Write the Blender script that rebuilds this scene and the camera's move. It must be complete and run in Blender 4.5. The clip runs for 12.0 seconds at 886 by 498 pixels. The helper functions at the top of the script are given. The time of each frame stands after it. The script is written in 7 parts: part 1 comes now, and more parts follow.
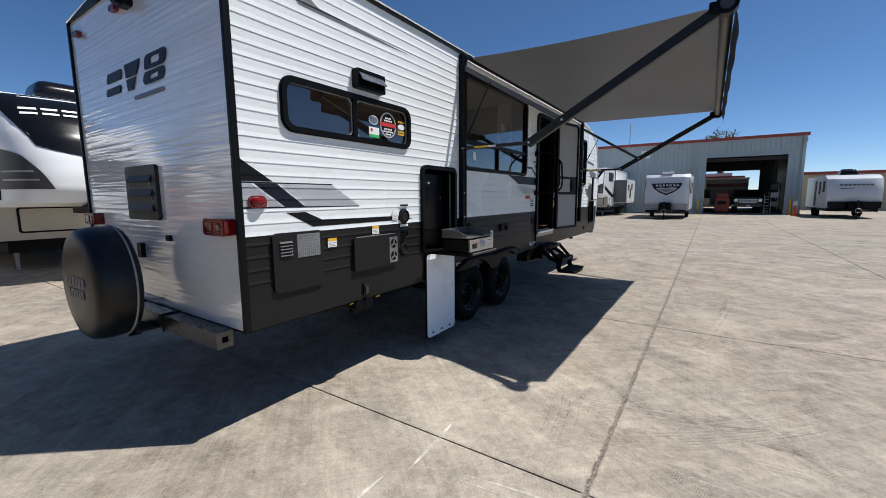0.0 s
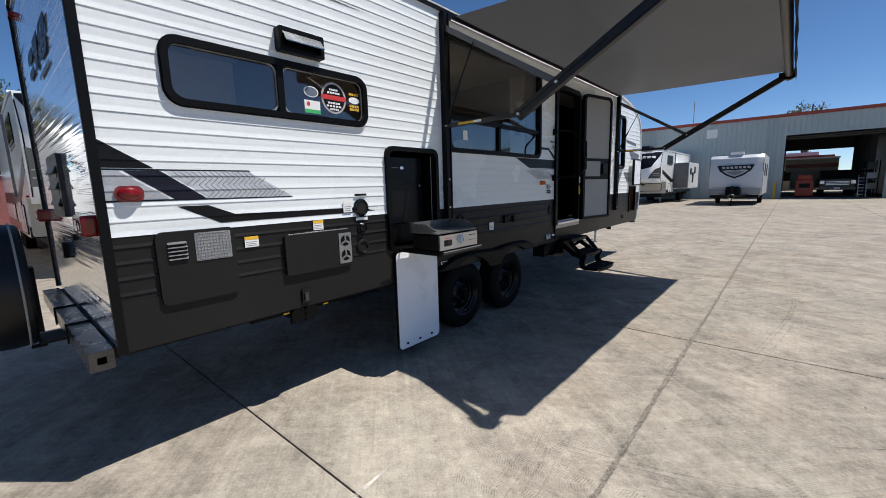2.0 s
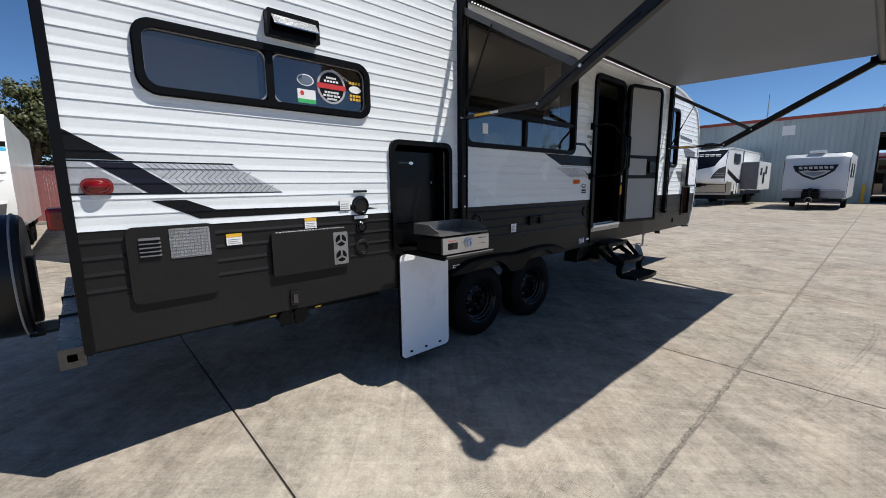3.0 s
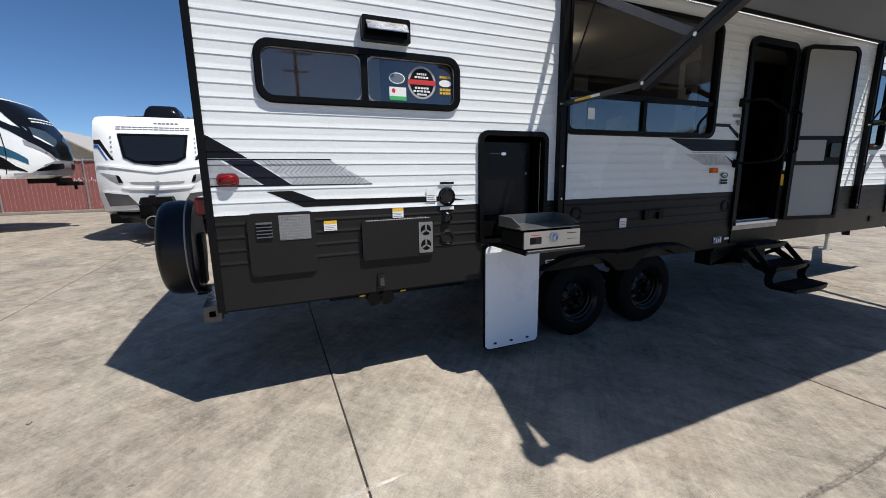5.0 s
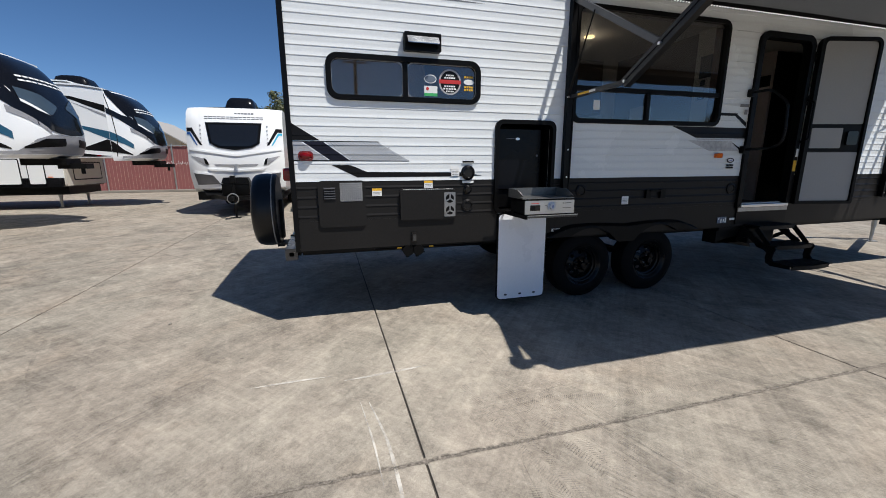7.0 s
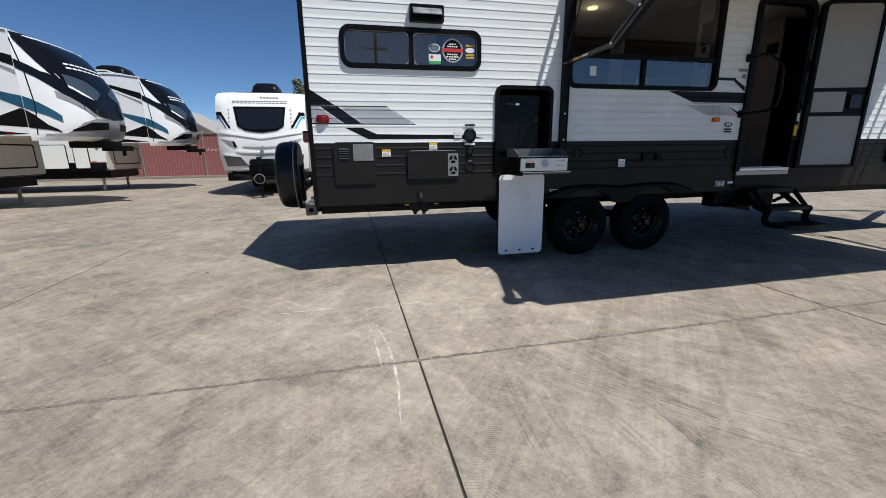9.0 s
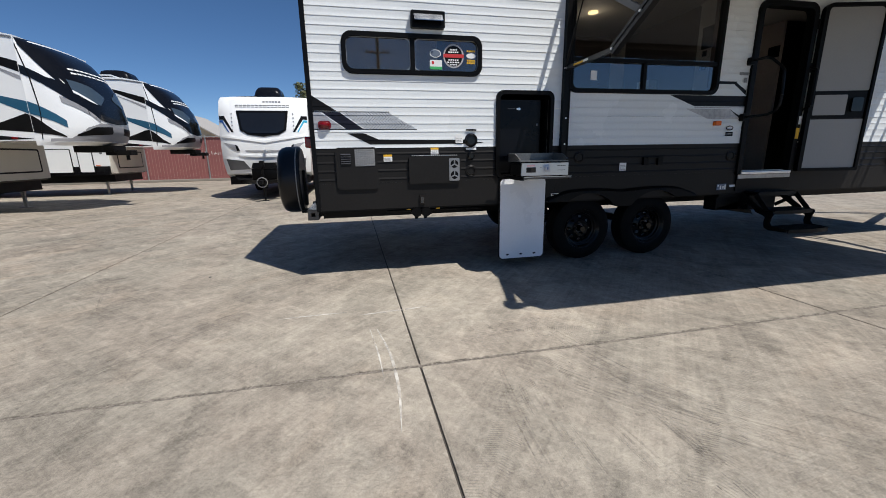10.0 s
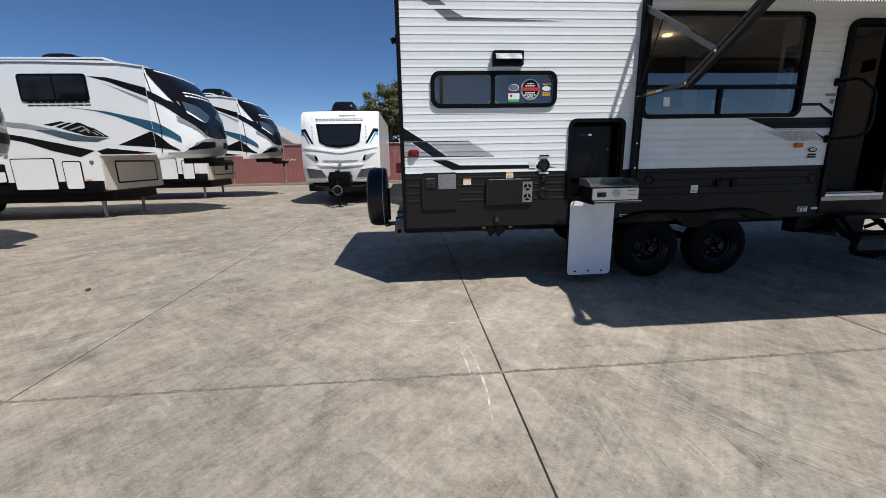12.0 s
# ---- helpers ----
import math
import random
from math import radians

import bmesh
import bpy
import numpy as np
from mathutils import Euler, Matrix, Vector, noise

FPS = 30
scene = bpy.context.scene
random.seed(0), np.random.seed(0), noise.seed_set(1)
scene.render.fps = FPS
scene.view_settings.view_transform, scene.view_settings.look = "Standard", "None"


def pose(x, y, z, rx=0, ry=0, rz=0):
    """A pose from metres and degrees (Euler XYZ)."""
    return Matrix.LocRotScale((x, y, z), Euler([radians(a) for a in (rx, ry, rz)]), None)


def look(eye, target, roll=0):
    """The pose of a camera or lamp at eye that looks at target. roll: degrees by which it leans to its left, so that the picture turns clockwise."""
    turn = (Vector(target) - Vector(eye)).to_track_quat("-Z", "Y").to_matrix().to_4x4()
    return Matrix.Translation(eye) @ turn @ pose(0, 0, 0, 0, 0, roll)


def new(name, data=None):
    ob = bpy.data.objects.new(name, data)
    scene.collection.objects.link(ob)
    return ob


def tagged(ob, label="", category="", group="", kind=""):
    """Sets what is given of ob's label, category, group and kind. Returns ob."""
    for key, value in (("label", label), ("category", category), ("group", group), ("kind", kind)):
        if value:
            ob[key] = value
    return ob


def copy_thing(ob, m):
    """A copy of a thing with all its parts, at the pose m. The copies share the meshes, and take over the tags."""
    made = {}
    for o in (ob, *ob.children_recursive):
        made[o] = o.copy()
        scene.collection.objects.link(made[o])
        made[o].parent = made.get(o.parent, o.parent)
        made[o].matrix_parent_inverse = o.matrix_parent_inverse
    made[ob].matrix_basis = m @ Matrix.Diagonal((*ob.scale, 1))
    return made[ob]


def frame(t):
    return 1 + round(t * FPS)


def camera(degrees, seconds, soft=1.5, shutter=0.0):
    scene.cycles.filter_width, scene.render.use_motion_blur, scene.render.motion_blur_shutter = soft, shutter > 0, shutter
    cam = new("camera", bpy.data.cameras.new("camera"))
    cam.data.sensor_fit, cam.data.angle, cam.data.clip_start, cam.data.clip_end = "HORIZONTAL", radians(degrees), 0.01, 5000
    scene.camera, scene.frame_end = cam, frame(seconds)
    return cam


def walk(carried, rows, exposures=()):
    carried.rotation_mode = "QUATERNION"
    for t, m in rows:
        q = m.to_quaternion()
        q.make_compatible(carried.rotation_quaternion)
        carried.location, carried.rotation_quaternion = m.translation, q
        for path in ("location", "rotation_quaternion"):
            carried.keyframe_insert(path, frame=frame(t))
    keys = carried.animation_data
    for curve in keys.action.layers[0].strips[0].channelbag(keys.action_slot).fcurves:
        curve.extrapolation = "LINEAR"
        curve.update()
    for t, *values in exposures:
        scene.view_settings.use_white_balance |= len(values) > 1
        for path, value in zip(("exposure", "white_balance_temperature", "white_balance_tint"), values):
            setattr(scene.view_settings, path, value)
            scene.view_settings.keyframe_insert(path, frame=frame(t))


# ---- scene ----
cam = camera(96.1, 12.0, soft=0.9)
PATH = [
    (0, (0.008, 0.071, 1.459), (-1.092, 1.721, 1.201), -0.4),
    (0.5, (0.08, 0.284, 1.457), (-1.08, 1.895, 1.208), -1.1),
    (1, (0.159, 0.55, 1.461), (-1.052, 2.121, 1.209), -1.7),
    (1.5, (0.178, 0.693, 1.439), (-1.075, 2.226, 1.153), -1.7),
    (2, (0.168, 0.964, 1.426), (-1.132, 2.453, 1.122), -1.6),
    (2.5, (0.171, 1.179, 1.427), (-1.191, 2.61, 1.114), -1.2),
    (4.5, (0.331, 1.68, 1.443), (-1.433, 2.556, 1.098), -0.1),
    (5, (0.372, 1.645, 1.45), (-1.436, 2.419, 1.083), -0.9),
    (5.5, (0.503, 1.574, 1.434), (-1.334, 2.265, 1.049), -1.3),
    (6, (0.724, 1.51, 1.425), (-1.133, 2.135, 1.028), -1.3),
    (6.5, (1.007, 1.557, 1.404), (-0.864, 2.136, 0.996), -0.8),
    (7, (1.182, 1.582, 1.371), (-0.698, 2.121, 0.955), -0.2),
    (9, (1.615, 1.64, 1.135), (-0.281, 2.069, 0.667), -0.8),
    (9.5, (1.616, 1.642, 1.139), (-0.282, 2.065, 0.672), -0.9),
    (10, (1.622, 1.646, 1.16), (-0.279, 2.065, 0.702), -1.0),
    (10.5, (1.692, 1.653, 1.273), (-0.216, 2.039, 0.815), -1.2),
    (11, (1.789, 1.586, 1.365), (-0.141, 1.869, 0.921), -1.3),
    (11.5, (1.879, 1.502, 1.383), (-0.064, 1.695, 0.949), -1.2),
    (12, (1.941, 1.389, 1.384), (-0.003, 1.541, 0.941), -1.1),
]
walk(cam, [(t, look(eye, target, roll)) for t, eye, target, roll in PATH], [(0, 0.14), (2.5, 0.19), (4.5, 0.19), (5.5, 0.15), (7, 0.05), (9, 0.0), (12, 0.0)])

# ---- world, sun ----
SUN_WAY = Vector((0.41, 0.335, 1.0)).normalized()
world = bpy.data.worlds.new("sky")
scene.world = world
world.use_nodes = True
wn = world.node_tree.nodes
sky = wn.new("ShaderNodeTexSky")
sky.sky_type = "NISHITA"
sky.sun_disc = False
sky.sun_elevation = math.asin(SUN_WAY.z)
sky.sun_rotation = math.atan2(SUN_WAY.x, SUN_WAY.y)
sky.altitude = 2500.0
sky.air_density = 0.75
sky.dust_density = 0.9
sky.ozone_density = 2.2
wn["Background"].inputs["Strength"].default_value = 0.106
rich = wn.new("ShaderNodeHueSaturation")
rich.inputs["Saturation"].default_value = 1.17
world.node_tree.links.new(sky.outputs["Color"], rich.inputs["Color"])
world.node_tree.links.new(rich.outputs["Color"], wn["Background"].inputs["Color"])
sun = new("sun", bpy.data.lights.new("sun", "SUN"))
sun.data.energy = 5.0
sun.data.angle = radians(0.53)
sun.data.color = (1.0, 0.97, 0.925)
sun.matrix_world = look(SUN_WAY * 60, (0, 0, 0))


def room_lamp(x, y, z, watts):
    """The warm ceiling lamps that burn inside the trailer."""
    ob = new("lamp", bpy.data.lights.new("lamp", "POINT"))
    ob.data.energy, ob.data.shadow_soft_size, ob.data.color = watts, 0.06, (1.0, 0.87, 0.70)
    ob.location = (x, y, z)


room_lamp(-3.25, 4.655, 2.70, 1.1)
room_lamp(-3.3, 2.3, 2.70, 3)


# ---- materials ----
def mat(name, colour, rough=0.5, metal=0.0, vary=0.12, scale=3.0, fine=60.0, bump=0.05, dirt=None, coat=0.0, trans=0.0, spec=0.5):
    """A surface with two scales of variation in colour, a varied roughness and a fine relief."""
    m = bpy.data.materials.new(name)
    m.use_nodes = True
    nt = m.node_tree
    n, link = nt.nodes, nt.links.new
    b = n["Principled BSDF"]
    co = n.new("ShaderNodeTexCoord")
    big = n.new("ShaderNodeTexNoise")
    big.inputs["Scale"].default_value, big.inputs["Detail"].default_value = scale, 5.0
    small = n.new("ShaderNodeTexNoise")
    small.inputs["Scale"].default_value, small.inputs["Detail"].default_value = fine, 4.0
    link(co.outputs["Object"], big.inputs["Vector"])
    link(co.outputs["Object"], small.inputs["Vector"])
    add = n.new("ShaderNodeMath")
    add.operation = "ADD"
    link(big.outputs["Fac"], add.inputs[0])
    link(small.outputs["Fac"], add.inputs[1])
    ramp = n.new("ShaderNodeMapRange")
    ramp.inputs["From Min"].default_value, ramp.inputs["From Max"].default_value = 0.65, 1.35
    link(add.outputs[0], ramp.inputs["Value"])
    mix = n.new("ShaderNodeMix")
    mix.data_type = "RGBA"
    lo = dirt if dirt else tuple(c * (1 - vary) for c in colour)
    hi = tuple(min(1.0, c * (1 + vary * 0.5)) for c in colour)
    mix.inputs[6].default_value, mix.inputs[7].default_value = (*lo, 1), (*hi, 1)
    link(ramp.outputs["Result"], mix.inputs[0])
    link(mix.outputs[2], b.inputs["Base Color"])
    rr = n.new("ShaderNodeMapRange")
    rr.inputs["To Min"].default_value, rr.inputs["To Max"].default_value = max(0.02, rough * 0.8), min(1.0, rough * 1.2)
    link(big.outputs["Fac"], rr.inputs["Value"])
    link(rr.outputs["Result"], b.inputs["Roughness"])
    b.inputs["Metallic"].default_value = metal
    b.inputs["Specular IOR Level"].default_value = spec
    b.inputs["Coat Weight"].default_value = coat
    b.inputs["Coat Roughness"].default_value = 0.05
    if bump:
        bp = n.new("ShaderNodeBump")
        bp.inputs["Strength"].default_value, bp.inputs["Distance"].default_value = bump, 0.01
        link(small.outputs["Fac"], bp.inputs["Height"])
        link(bp.outputs["Normal"], b.inputs["Normal"])
    return m


def glass_mat(name, tint, rough=0.02, gloss=0.12):
    """Tinted glass: part gloss, part clear."""
    m = bpy.data.materials.new(name)
    m.use_nodes = True
    n, link = m.node_tree.nodes, m.node_tree.links.new
    n.remove(n["Principled BSDF"])
    t = n.new("ShaderNodeBsdfTransparent")
    t.inputs["Color"].default_value = (*tint, 1)
    g = n.new("ShaderNodeBsdfGlossy")
    g.inputs["Roughness"].default_value = rough
    lw = n.new("ShaderNodeLayerWeight")
    lw.inputs["Blend"].default_value = 0.5
    power = n.new("ShaderNodeMath")
    power.operation = "POWER"
    power.inputs[1].default_value = 4.0
    link(lw.outputs["Facing"], power.inputs[0])
    fr = n.new("ShaderNodeMapRange")
    fr.inputs["To Min"].default_value, fr.inputs["To Max"].default_value = gloss, 1.0
    link(power.outputs[0], fr.inputs["Value"])
    mix = n.new("ShaderNodeMixShader")
    link(fr.outputs[0], mix.inputs[0])
    link(t.outputs[0], mix.inputs[1])
    link(g.outputs[0], mix.inputs[2])
    link(mix.outputs[0], n["Material Output"].inputs["Surface"])
    return m


def glow_mat(name, colour, strength):
    m = bpy.data.materials.new(name)
    m.use_nodes = True
    b = m.node_tree.nodes["Principled BSDF"]
    b.inputs["Base Color"].default_value = (*colour, 1)
    b.inputs["Emission Color"].default_value = (*colour, 1)
    b.inputs["Emission Strength"].default_value = strength
    return m


def concrete_mat(name, colour, marks=True):
    """Broom-finished yard concrete: pale cloudy patches, tyre rubber, fine pits."""
    m = bpy.data.materials.new(name)
    m.use_nodes = True
    n, link = m.node_tree.nodes, m.node_tree.links.new
    b = n["Principled BSDF"]
    geo = n.new("ShaderNodeNewGeometry")
    pos = geo.outputs["Position"]

    def noise_node(scale, detail, stretch=(1, 1, 1), turn=0.0, distort=0.0):
        mp = n.new("ShaderNodeMapping")
        mp.vector_type = "TEXTURE"
        mp.inputs["Scale"].default_value = tuple(1 / q for q in stretch)
        mp.inputs["Rotation"].default_value = (0, 0, turn)
        link(pos, mp.inputs["Vector"])
        t = n.new("ShaderNodeTexNoise")
        t.inputs["Scale"].default_value, t.inputs["Detail"].default_value = scale, detail
        t.inputs["Distortion"].default_value = distort
        t.inputs["Roughness"].default_value = 0.62
        link(mp.outputs["Vector"], t.inputs["Vector"])
        return t.outputs["Fac"]

    def span(value, a, c, lo=0.0, hi=1.0):
        r = n.new("ShaderNodeMapRange")
        for key, v in (("From Min", a), ("From Max", c), ("To Min", lo), ("To Max", hi)):
            r.inputs[key].default_value = v
        link(value, r.inputs["Value"])
        return r.outputs["Result"]

    def over(base, top, fac, kind="MIX"):
        x = n.new("ShaderNodeMix")
        x.data_type, x.blend_type = "RGBA", kind
        if isinstance(base, tuple):
            x.inputs[6].default_value = (*base, 1)
        else:
            link(base, x.inputs[6])
        x.inputs[7].default_value = (*top, 1)
        link(fac, x.inputs[0])
        return x.outputs[2]

    r, g, bl = colour

    def weigh(total, value, weight):
        """total + weight * (value - 0.5)"""
        away = n.new("ShaderNodeMath")
        away.operation = "MULTIPLY_ADD"
        away.inputs[1].default_value, away.inputs[2].default_value = weight, -0.5 * weight
        link(value, away.inputs[0])
        both = n.new("ShaderNodeMath")
        both.operation = "ADD"
        link(away.outputs[0], both.inputs[0])
        if isinstance(total, float):
            both.inputs[1].default_value = total
        else:
            link(total, both.inputs[1])
        return both.outputs[0]

    tone = 1.0
    # clouds, from several metres down to a hand's width: scale, detail, stretch, turn, distortion, weight
    for sc, det, stretch, turn, dis, w in ((0.22, 4, (1, 1, 1), 0.0, 0.8, 0.55), (0.8, 5, (0.7, 1.1, 1), -0.7, 1.4, 1.15), (2.3, 6, (0.8, 1.2, 1), 0.6, 1.5, 0.9), (6.5, 7, (1, 0.8, 1), 0.2, 1.6, 0.7)):
        tone = weigh(tone, noise_node(sc, det, stretch, turn, dis), w)
    # wide scraped strokes and tyre drags
    for sc, turn, stretch, w in ((3.4, -0.72, 0.16, 0.6), (4.2, 0.10, 0.20, 0.35), (5.5, 0.75, 0.14, 0.4), (4.6, 1.55, 0.16, 0.3)):
        tone = weigh(tone, noise_node(sc, 6, (stretch, 1.5, 1), turn, 0.7), w)
    # thin scratches
    for sc, turn, w in ((24, -0.7, 0.75), (26, 0.12, 0.3), (30, 0.8, 0.6), (28, 1.6, 0.4)):
        tone = weigh(tone, noise_node(sc, 5, (0.04, 1.6, 1), turn, 0.3), w)
    # sand grain
    for sc, det, w in ((17, 9, 0.95), (70, 7, 1.05), (210, 4, 1.2)):
        tone = weigh(tone, noise_node(sc, det, distort=0.6), w)
    # ragged pale scrapes and dull stains with edges of their own
    tone = weigh(tone, span(noise_node(1.5, 9, (0.6, 1.3, 1), -0.6, 2.2), 0.50, 0.57), 0.16)
    tone = weigh(tone, span(noise_node(2.6, 9, (0.5, 1.4, 1), 0.5, 1.8), 0.56, 0.62), 0.20)
    tone = weigh(tone, span(noise_node(1.1, 8, (1, 0.8, 1), 2.1, 2.4), 0.53, 0.60, 1.0, 0.0), 0.20)
    # a paler, cleaner worn area beside the parked trailer
    near = n.new("ShaderNodeVectorMath")
    near.operation = "DISTANCE"
    near.inputs[1].default_value = (-0.9, 2.3, 0.0)
    link(pos, near.inputs[0])
    ragged = n.new("ShaderNodeMath")
    ragged.operation = "MULTIPLY_ADD"
    ragged.inputs[1].default_value = 1.6
    link(noise_node(1.3, 7, distort=0.8), ragged.inputs[0])
    link(near.outputs["Value"], ragged.inputs[2])
    tone = weigh(tone, span(ragged.outputs[0], 1.3, 3.0, 0.80, 0.47), 1.0)
    tone = span(tone, 0.30, 1.90, 0.475, 1.675)
    # hue drifts between greenish grey, grey and warm sand
    col = over((r * 0.985, g * 1.0, bl * 0.985), (r * 1.01, g * 0.995, bl * 0.975), span(noise_node(0.45, 5, distort=1.4), 0.42, 0.58))
    col = over(col, (r * 1.06, g * 0.99, bl * 0.92), span(noise_node(0.95, 5, (1, 0.7, 1), 1.1, 1.2), 0.52, 0.68, 0, 0.6))
    lit = n.new("ShaderNodeVectorMath")
    lit.operation = "SCALE"
    link(col, lit.inputs[0])
    link(tone, lit.inputs["Scale"])
    col = lit.outputs[0]
    # dark pits
    col = over(col, (r * 0.35, g * 0.34, bl * 0.33), span(noise_node(11, 3, distort=1.0), 0.72, 0.75, 0, 0.7))
    # crumbled edge along the older joint
    sep = n.new("ShaderNodeSeparateXYZ")
    link(pos, sep.inputs[0])
    wob = n.new("ShaderNodeMath")
    wob.operation = "MULTIPLY_ADD"
    wob.inputs[1].default_value = 0.05
    link(noise_node(11, 9), wob.inputs[0])
    link(sep.outputs["X"], wob.inputs[2])
    away = n.new("ShaderNodeMath")
    away.operation = "ADD"
    away.inputs[1].default_value = 0.41 - 0.025
    link(wob.outputs[0], away.inputs[0])
    dist = n.new("ShaderNodeMath")
    dist.operation = "ABSOLUTE"
    link(away.outputs[0], dist.inputs[0])
    broken = n.new("ShaderNodeMath")
    broken.operation = "MULTIPLY"
    link(span(dist.outputs[0], 0.004, 0.020, 1.0, 0.0), broken.inputs[0])
    link(span(noise_node(26, 8, distort=0.8), 0.36, 0.52), broken.inputs[1])
    col = over(col, (r * 0.26, g * 0.25, bl * 0.24), broken.outputs[0])
    link(col, b.inputs["Base Color"])
    link(span(noise_node(2.0, 5), 0.3, 0.7, 0.62, 0.9), b.inputs["Roughness"])
    b.inputs["Specular IOR Level"].default_value = 0.32
    bp = n.new("ShaderNodeBump")
    bp.inputs["Strength"].default_value, bp.inputs["Distance"].default_value = 0.6, 0.012
    link(noise_node(80, 9, (1, 0.6, 1)), bp.inputs["Height"])
    link(bp.outputs["Normal"], b.inputs["Normal"])
    return m


CONCRETE = concrete_mat("yard_concrete", (0.307, 0.269, 0.222))
JOINT = mat("joint_filler", (0.06, 0.05, 0.042), 0.9)
EARTH = mat("dry_ground", (0.30, 0.26, 0.20), 0.95, scale=0.2)
WHITE = mat("white_siding", (0.74, 0.765, 0.765), 0.27, vary=0.05, scale=1.2, bump=0.0, spec=0.45)
REAR = mat("rear_siding", (0.86, 0.86, 0.86), 0.06, 0.06, vary=0.06, scale=1.0, fine=9, bump=0.0, coat=1.0)


def wavy(material, layers):
    """Long shallow waves of thin rolled sheet; layers: stretch, scale, detail, height."""
    n, link = material.node_tree.nodes, material.node_tree.links.new
    normal = None
    for stretch, scale, detail, height in layers:
        mp = n.new("ShaderNodeMapping")
        mp.inputs["Scale"].default_value = stretch
        link(n["Texture Coordinate"].outputs["Object"], mp.inputs["Vector"])
        t = n.new("ShaderNodeTexNoise")
        t.inputs["Scale"].default_value, t.inputs["Detail"].default_value = scale, detail
        link(mp.outputs["Vector"], t.inputs["Vector"])
        bp = n.new("ShaderNodeBump")
        bp.inputs["Strength"].default_value, bp.inputs["Distance"].default_value = 1.0, height
        link(t.outputs["Fac"], bp.inputs["Height"])
        if normal:
            link(normal, bp.inputs["Normal"])
        normal = bp.outputs["Normal"]
    link(normal, n["Principled BSDF"].inputs["Normal"])
    link(normal, n["Principled BSDF"].inputs["Coat Normal"])


REAR.node_tree.nodes["Principled BSDF"].inputs["Coat IOR"].default_value = 1.75
REAR.node_tree.nodes["Principled BSDF"].inputs["Coat Roughness"].default_value = 0.02
wavy(REAR, (((0.24, 1.0, 13.0), 2.6, 2.0, 0.0040), ((0.30, 1.0, 2.2), 1.6, 1.0, 0.014)))
wavy(WHITE, (((1.0, 0.5, 9.0), 1.6, 3.0, 0.0035), ((1.0, 1.0, 1.0), 1.1, 1.0, 0.006)))
DARK = mat("charcoal_siding", (0.0155, 0.0146, 0.0140), 0.36, vary=0.22, scale=1.5, bump=0.02, spec=0.14)
BLACK = mat("black_trim", (0.003, 0.003, 0.0033), 0.38, vary=0.3, spec=0.16)
GLOSS = mat("black_paint", (0.006, 0.006, 0.007), 0.16, vary=0.3, bump=0.0, spec=0.35)
PLASTIC = mat("black_plastic", (0.0030, 0.0030, 0.0031), 0.42, vary=0.3, bump=0.05, spec=0.12)
RIM = mat("black_rim", (0.005, 0.005, 0.0055), 0.28, vary=0.3, bump=0.0, spec=0.22)
RUBBER = mat("tyre_rubber", (0.0038, 0.0038, 0.0041), 0.75, vary=0.3, bump=0.2, spec=0.12)
VINYL = mat("black_vinyl", (0.006, 0.006, 0.007), 0.36, vary=0.25, fine=14, bump=0.25, spec=0.35)
STEEL = mat("black_steel", (0.0038, 0.0038, 0.0038), 0.5, 0.0, vary=0.3, bump=0.08, spec=0.18)
BARE = mat("dull_steel", (0.09, 0.088, 0.085), 0.42, 0.8, vary=0.35, bump=0.1)
TUBE = mat("weathered_steel_tube", (0.10, 0.10, 0.104), 0.28, 0.85, vary=0.3, scale=6, bump=0.05)
ARMGREY = mat("dark_grey_arm", (0.008, 0.008, 0.009), 0.42, 0.0, vary=0.2, spec=0.4)
STAINLESS = mat("stainless", (0.50, 0.50, 0.50), 0.3, 1.0, vary=0.1, fine=120, bump=0.05)
ALU = mat("bright_aluminium", (0.72, 0.72, 0.72), 0.3, 1.0, vary=0.1)
BOARD = mat("white_board", (0.82, 0.83, 0.86), 0.28, vary=0.04, bump=0.0)
TREADPANEL = mat("tread_panel", (0.52, 0.53, 0.54), 0.3, 0.2, vary=0.25, scale=4)
SILVER = mat("silver_decal", (0.40, 0.40, 0.41), 0.35, 0.3, vary=0.2, scale=5)
CHEVRON = mat("chevron_grey", (0.14, 0.14, 0.15), 0.4, vary=0.2)
NAVY = mat("navy_decal", (0.010, 0.010, 0.019), 0.42, vary=0.3, spec=0.2)
DECAL = mat("black_decal", (0.008, 0.0075, 0.0075), 0.34, vary=0.3, spec=0.16)
RED = mat("red_lens", (0.17, 0.002, 0.003), 0.06, vary=0.5, fine=45, bump=0.06, spec=0.55)
ORANGE = mat("orange_lens", (0.75, 0.14, 0.01), 0.15, vary=0.2)
GLASS = glass_mat("tinted_glass", (0.74, 0.73, 0.71))
GLASS_DARK = glass_mat("dark_glass", (0.10, 0.11, 0.13), 0.02, 0.42)
CANVAS = mat("awning_canvas", (0.068, 0.067, 0.065), 0.42, vary=0.12, scale=0.7, fine=200, bump=0.1)
cn, cl = CANVAS.node_tree.nodes, CANVAS.node_tree.links.new
glow_through = cn.new("ShaderNodeBsdfTranslucent")
glow_through.inputs["Color"].default_value = (0.30, 0.29, 0.28, 1)
woven = cn.new("ShaderNodeMixShader")
woven.inputs[0].default_value = 0.14
cl(cn["Principled BSDF"].outputs[0], woven.inputs[1])
cl(glow_through.outputs[0], woven.inputs[2])
cl(woven.outputs[0], cn["Material Output"].inputs["Surface"])
FROST = mat("door_panel_grey", (0.30, 0.30, 0.295), 0.55, vary=0.05)
PAPER = mat("paper_label", (0.78, 0.78, 0.76), 0.6, vary=0.05)
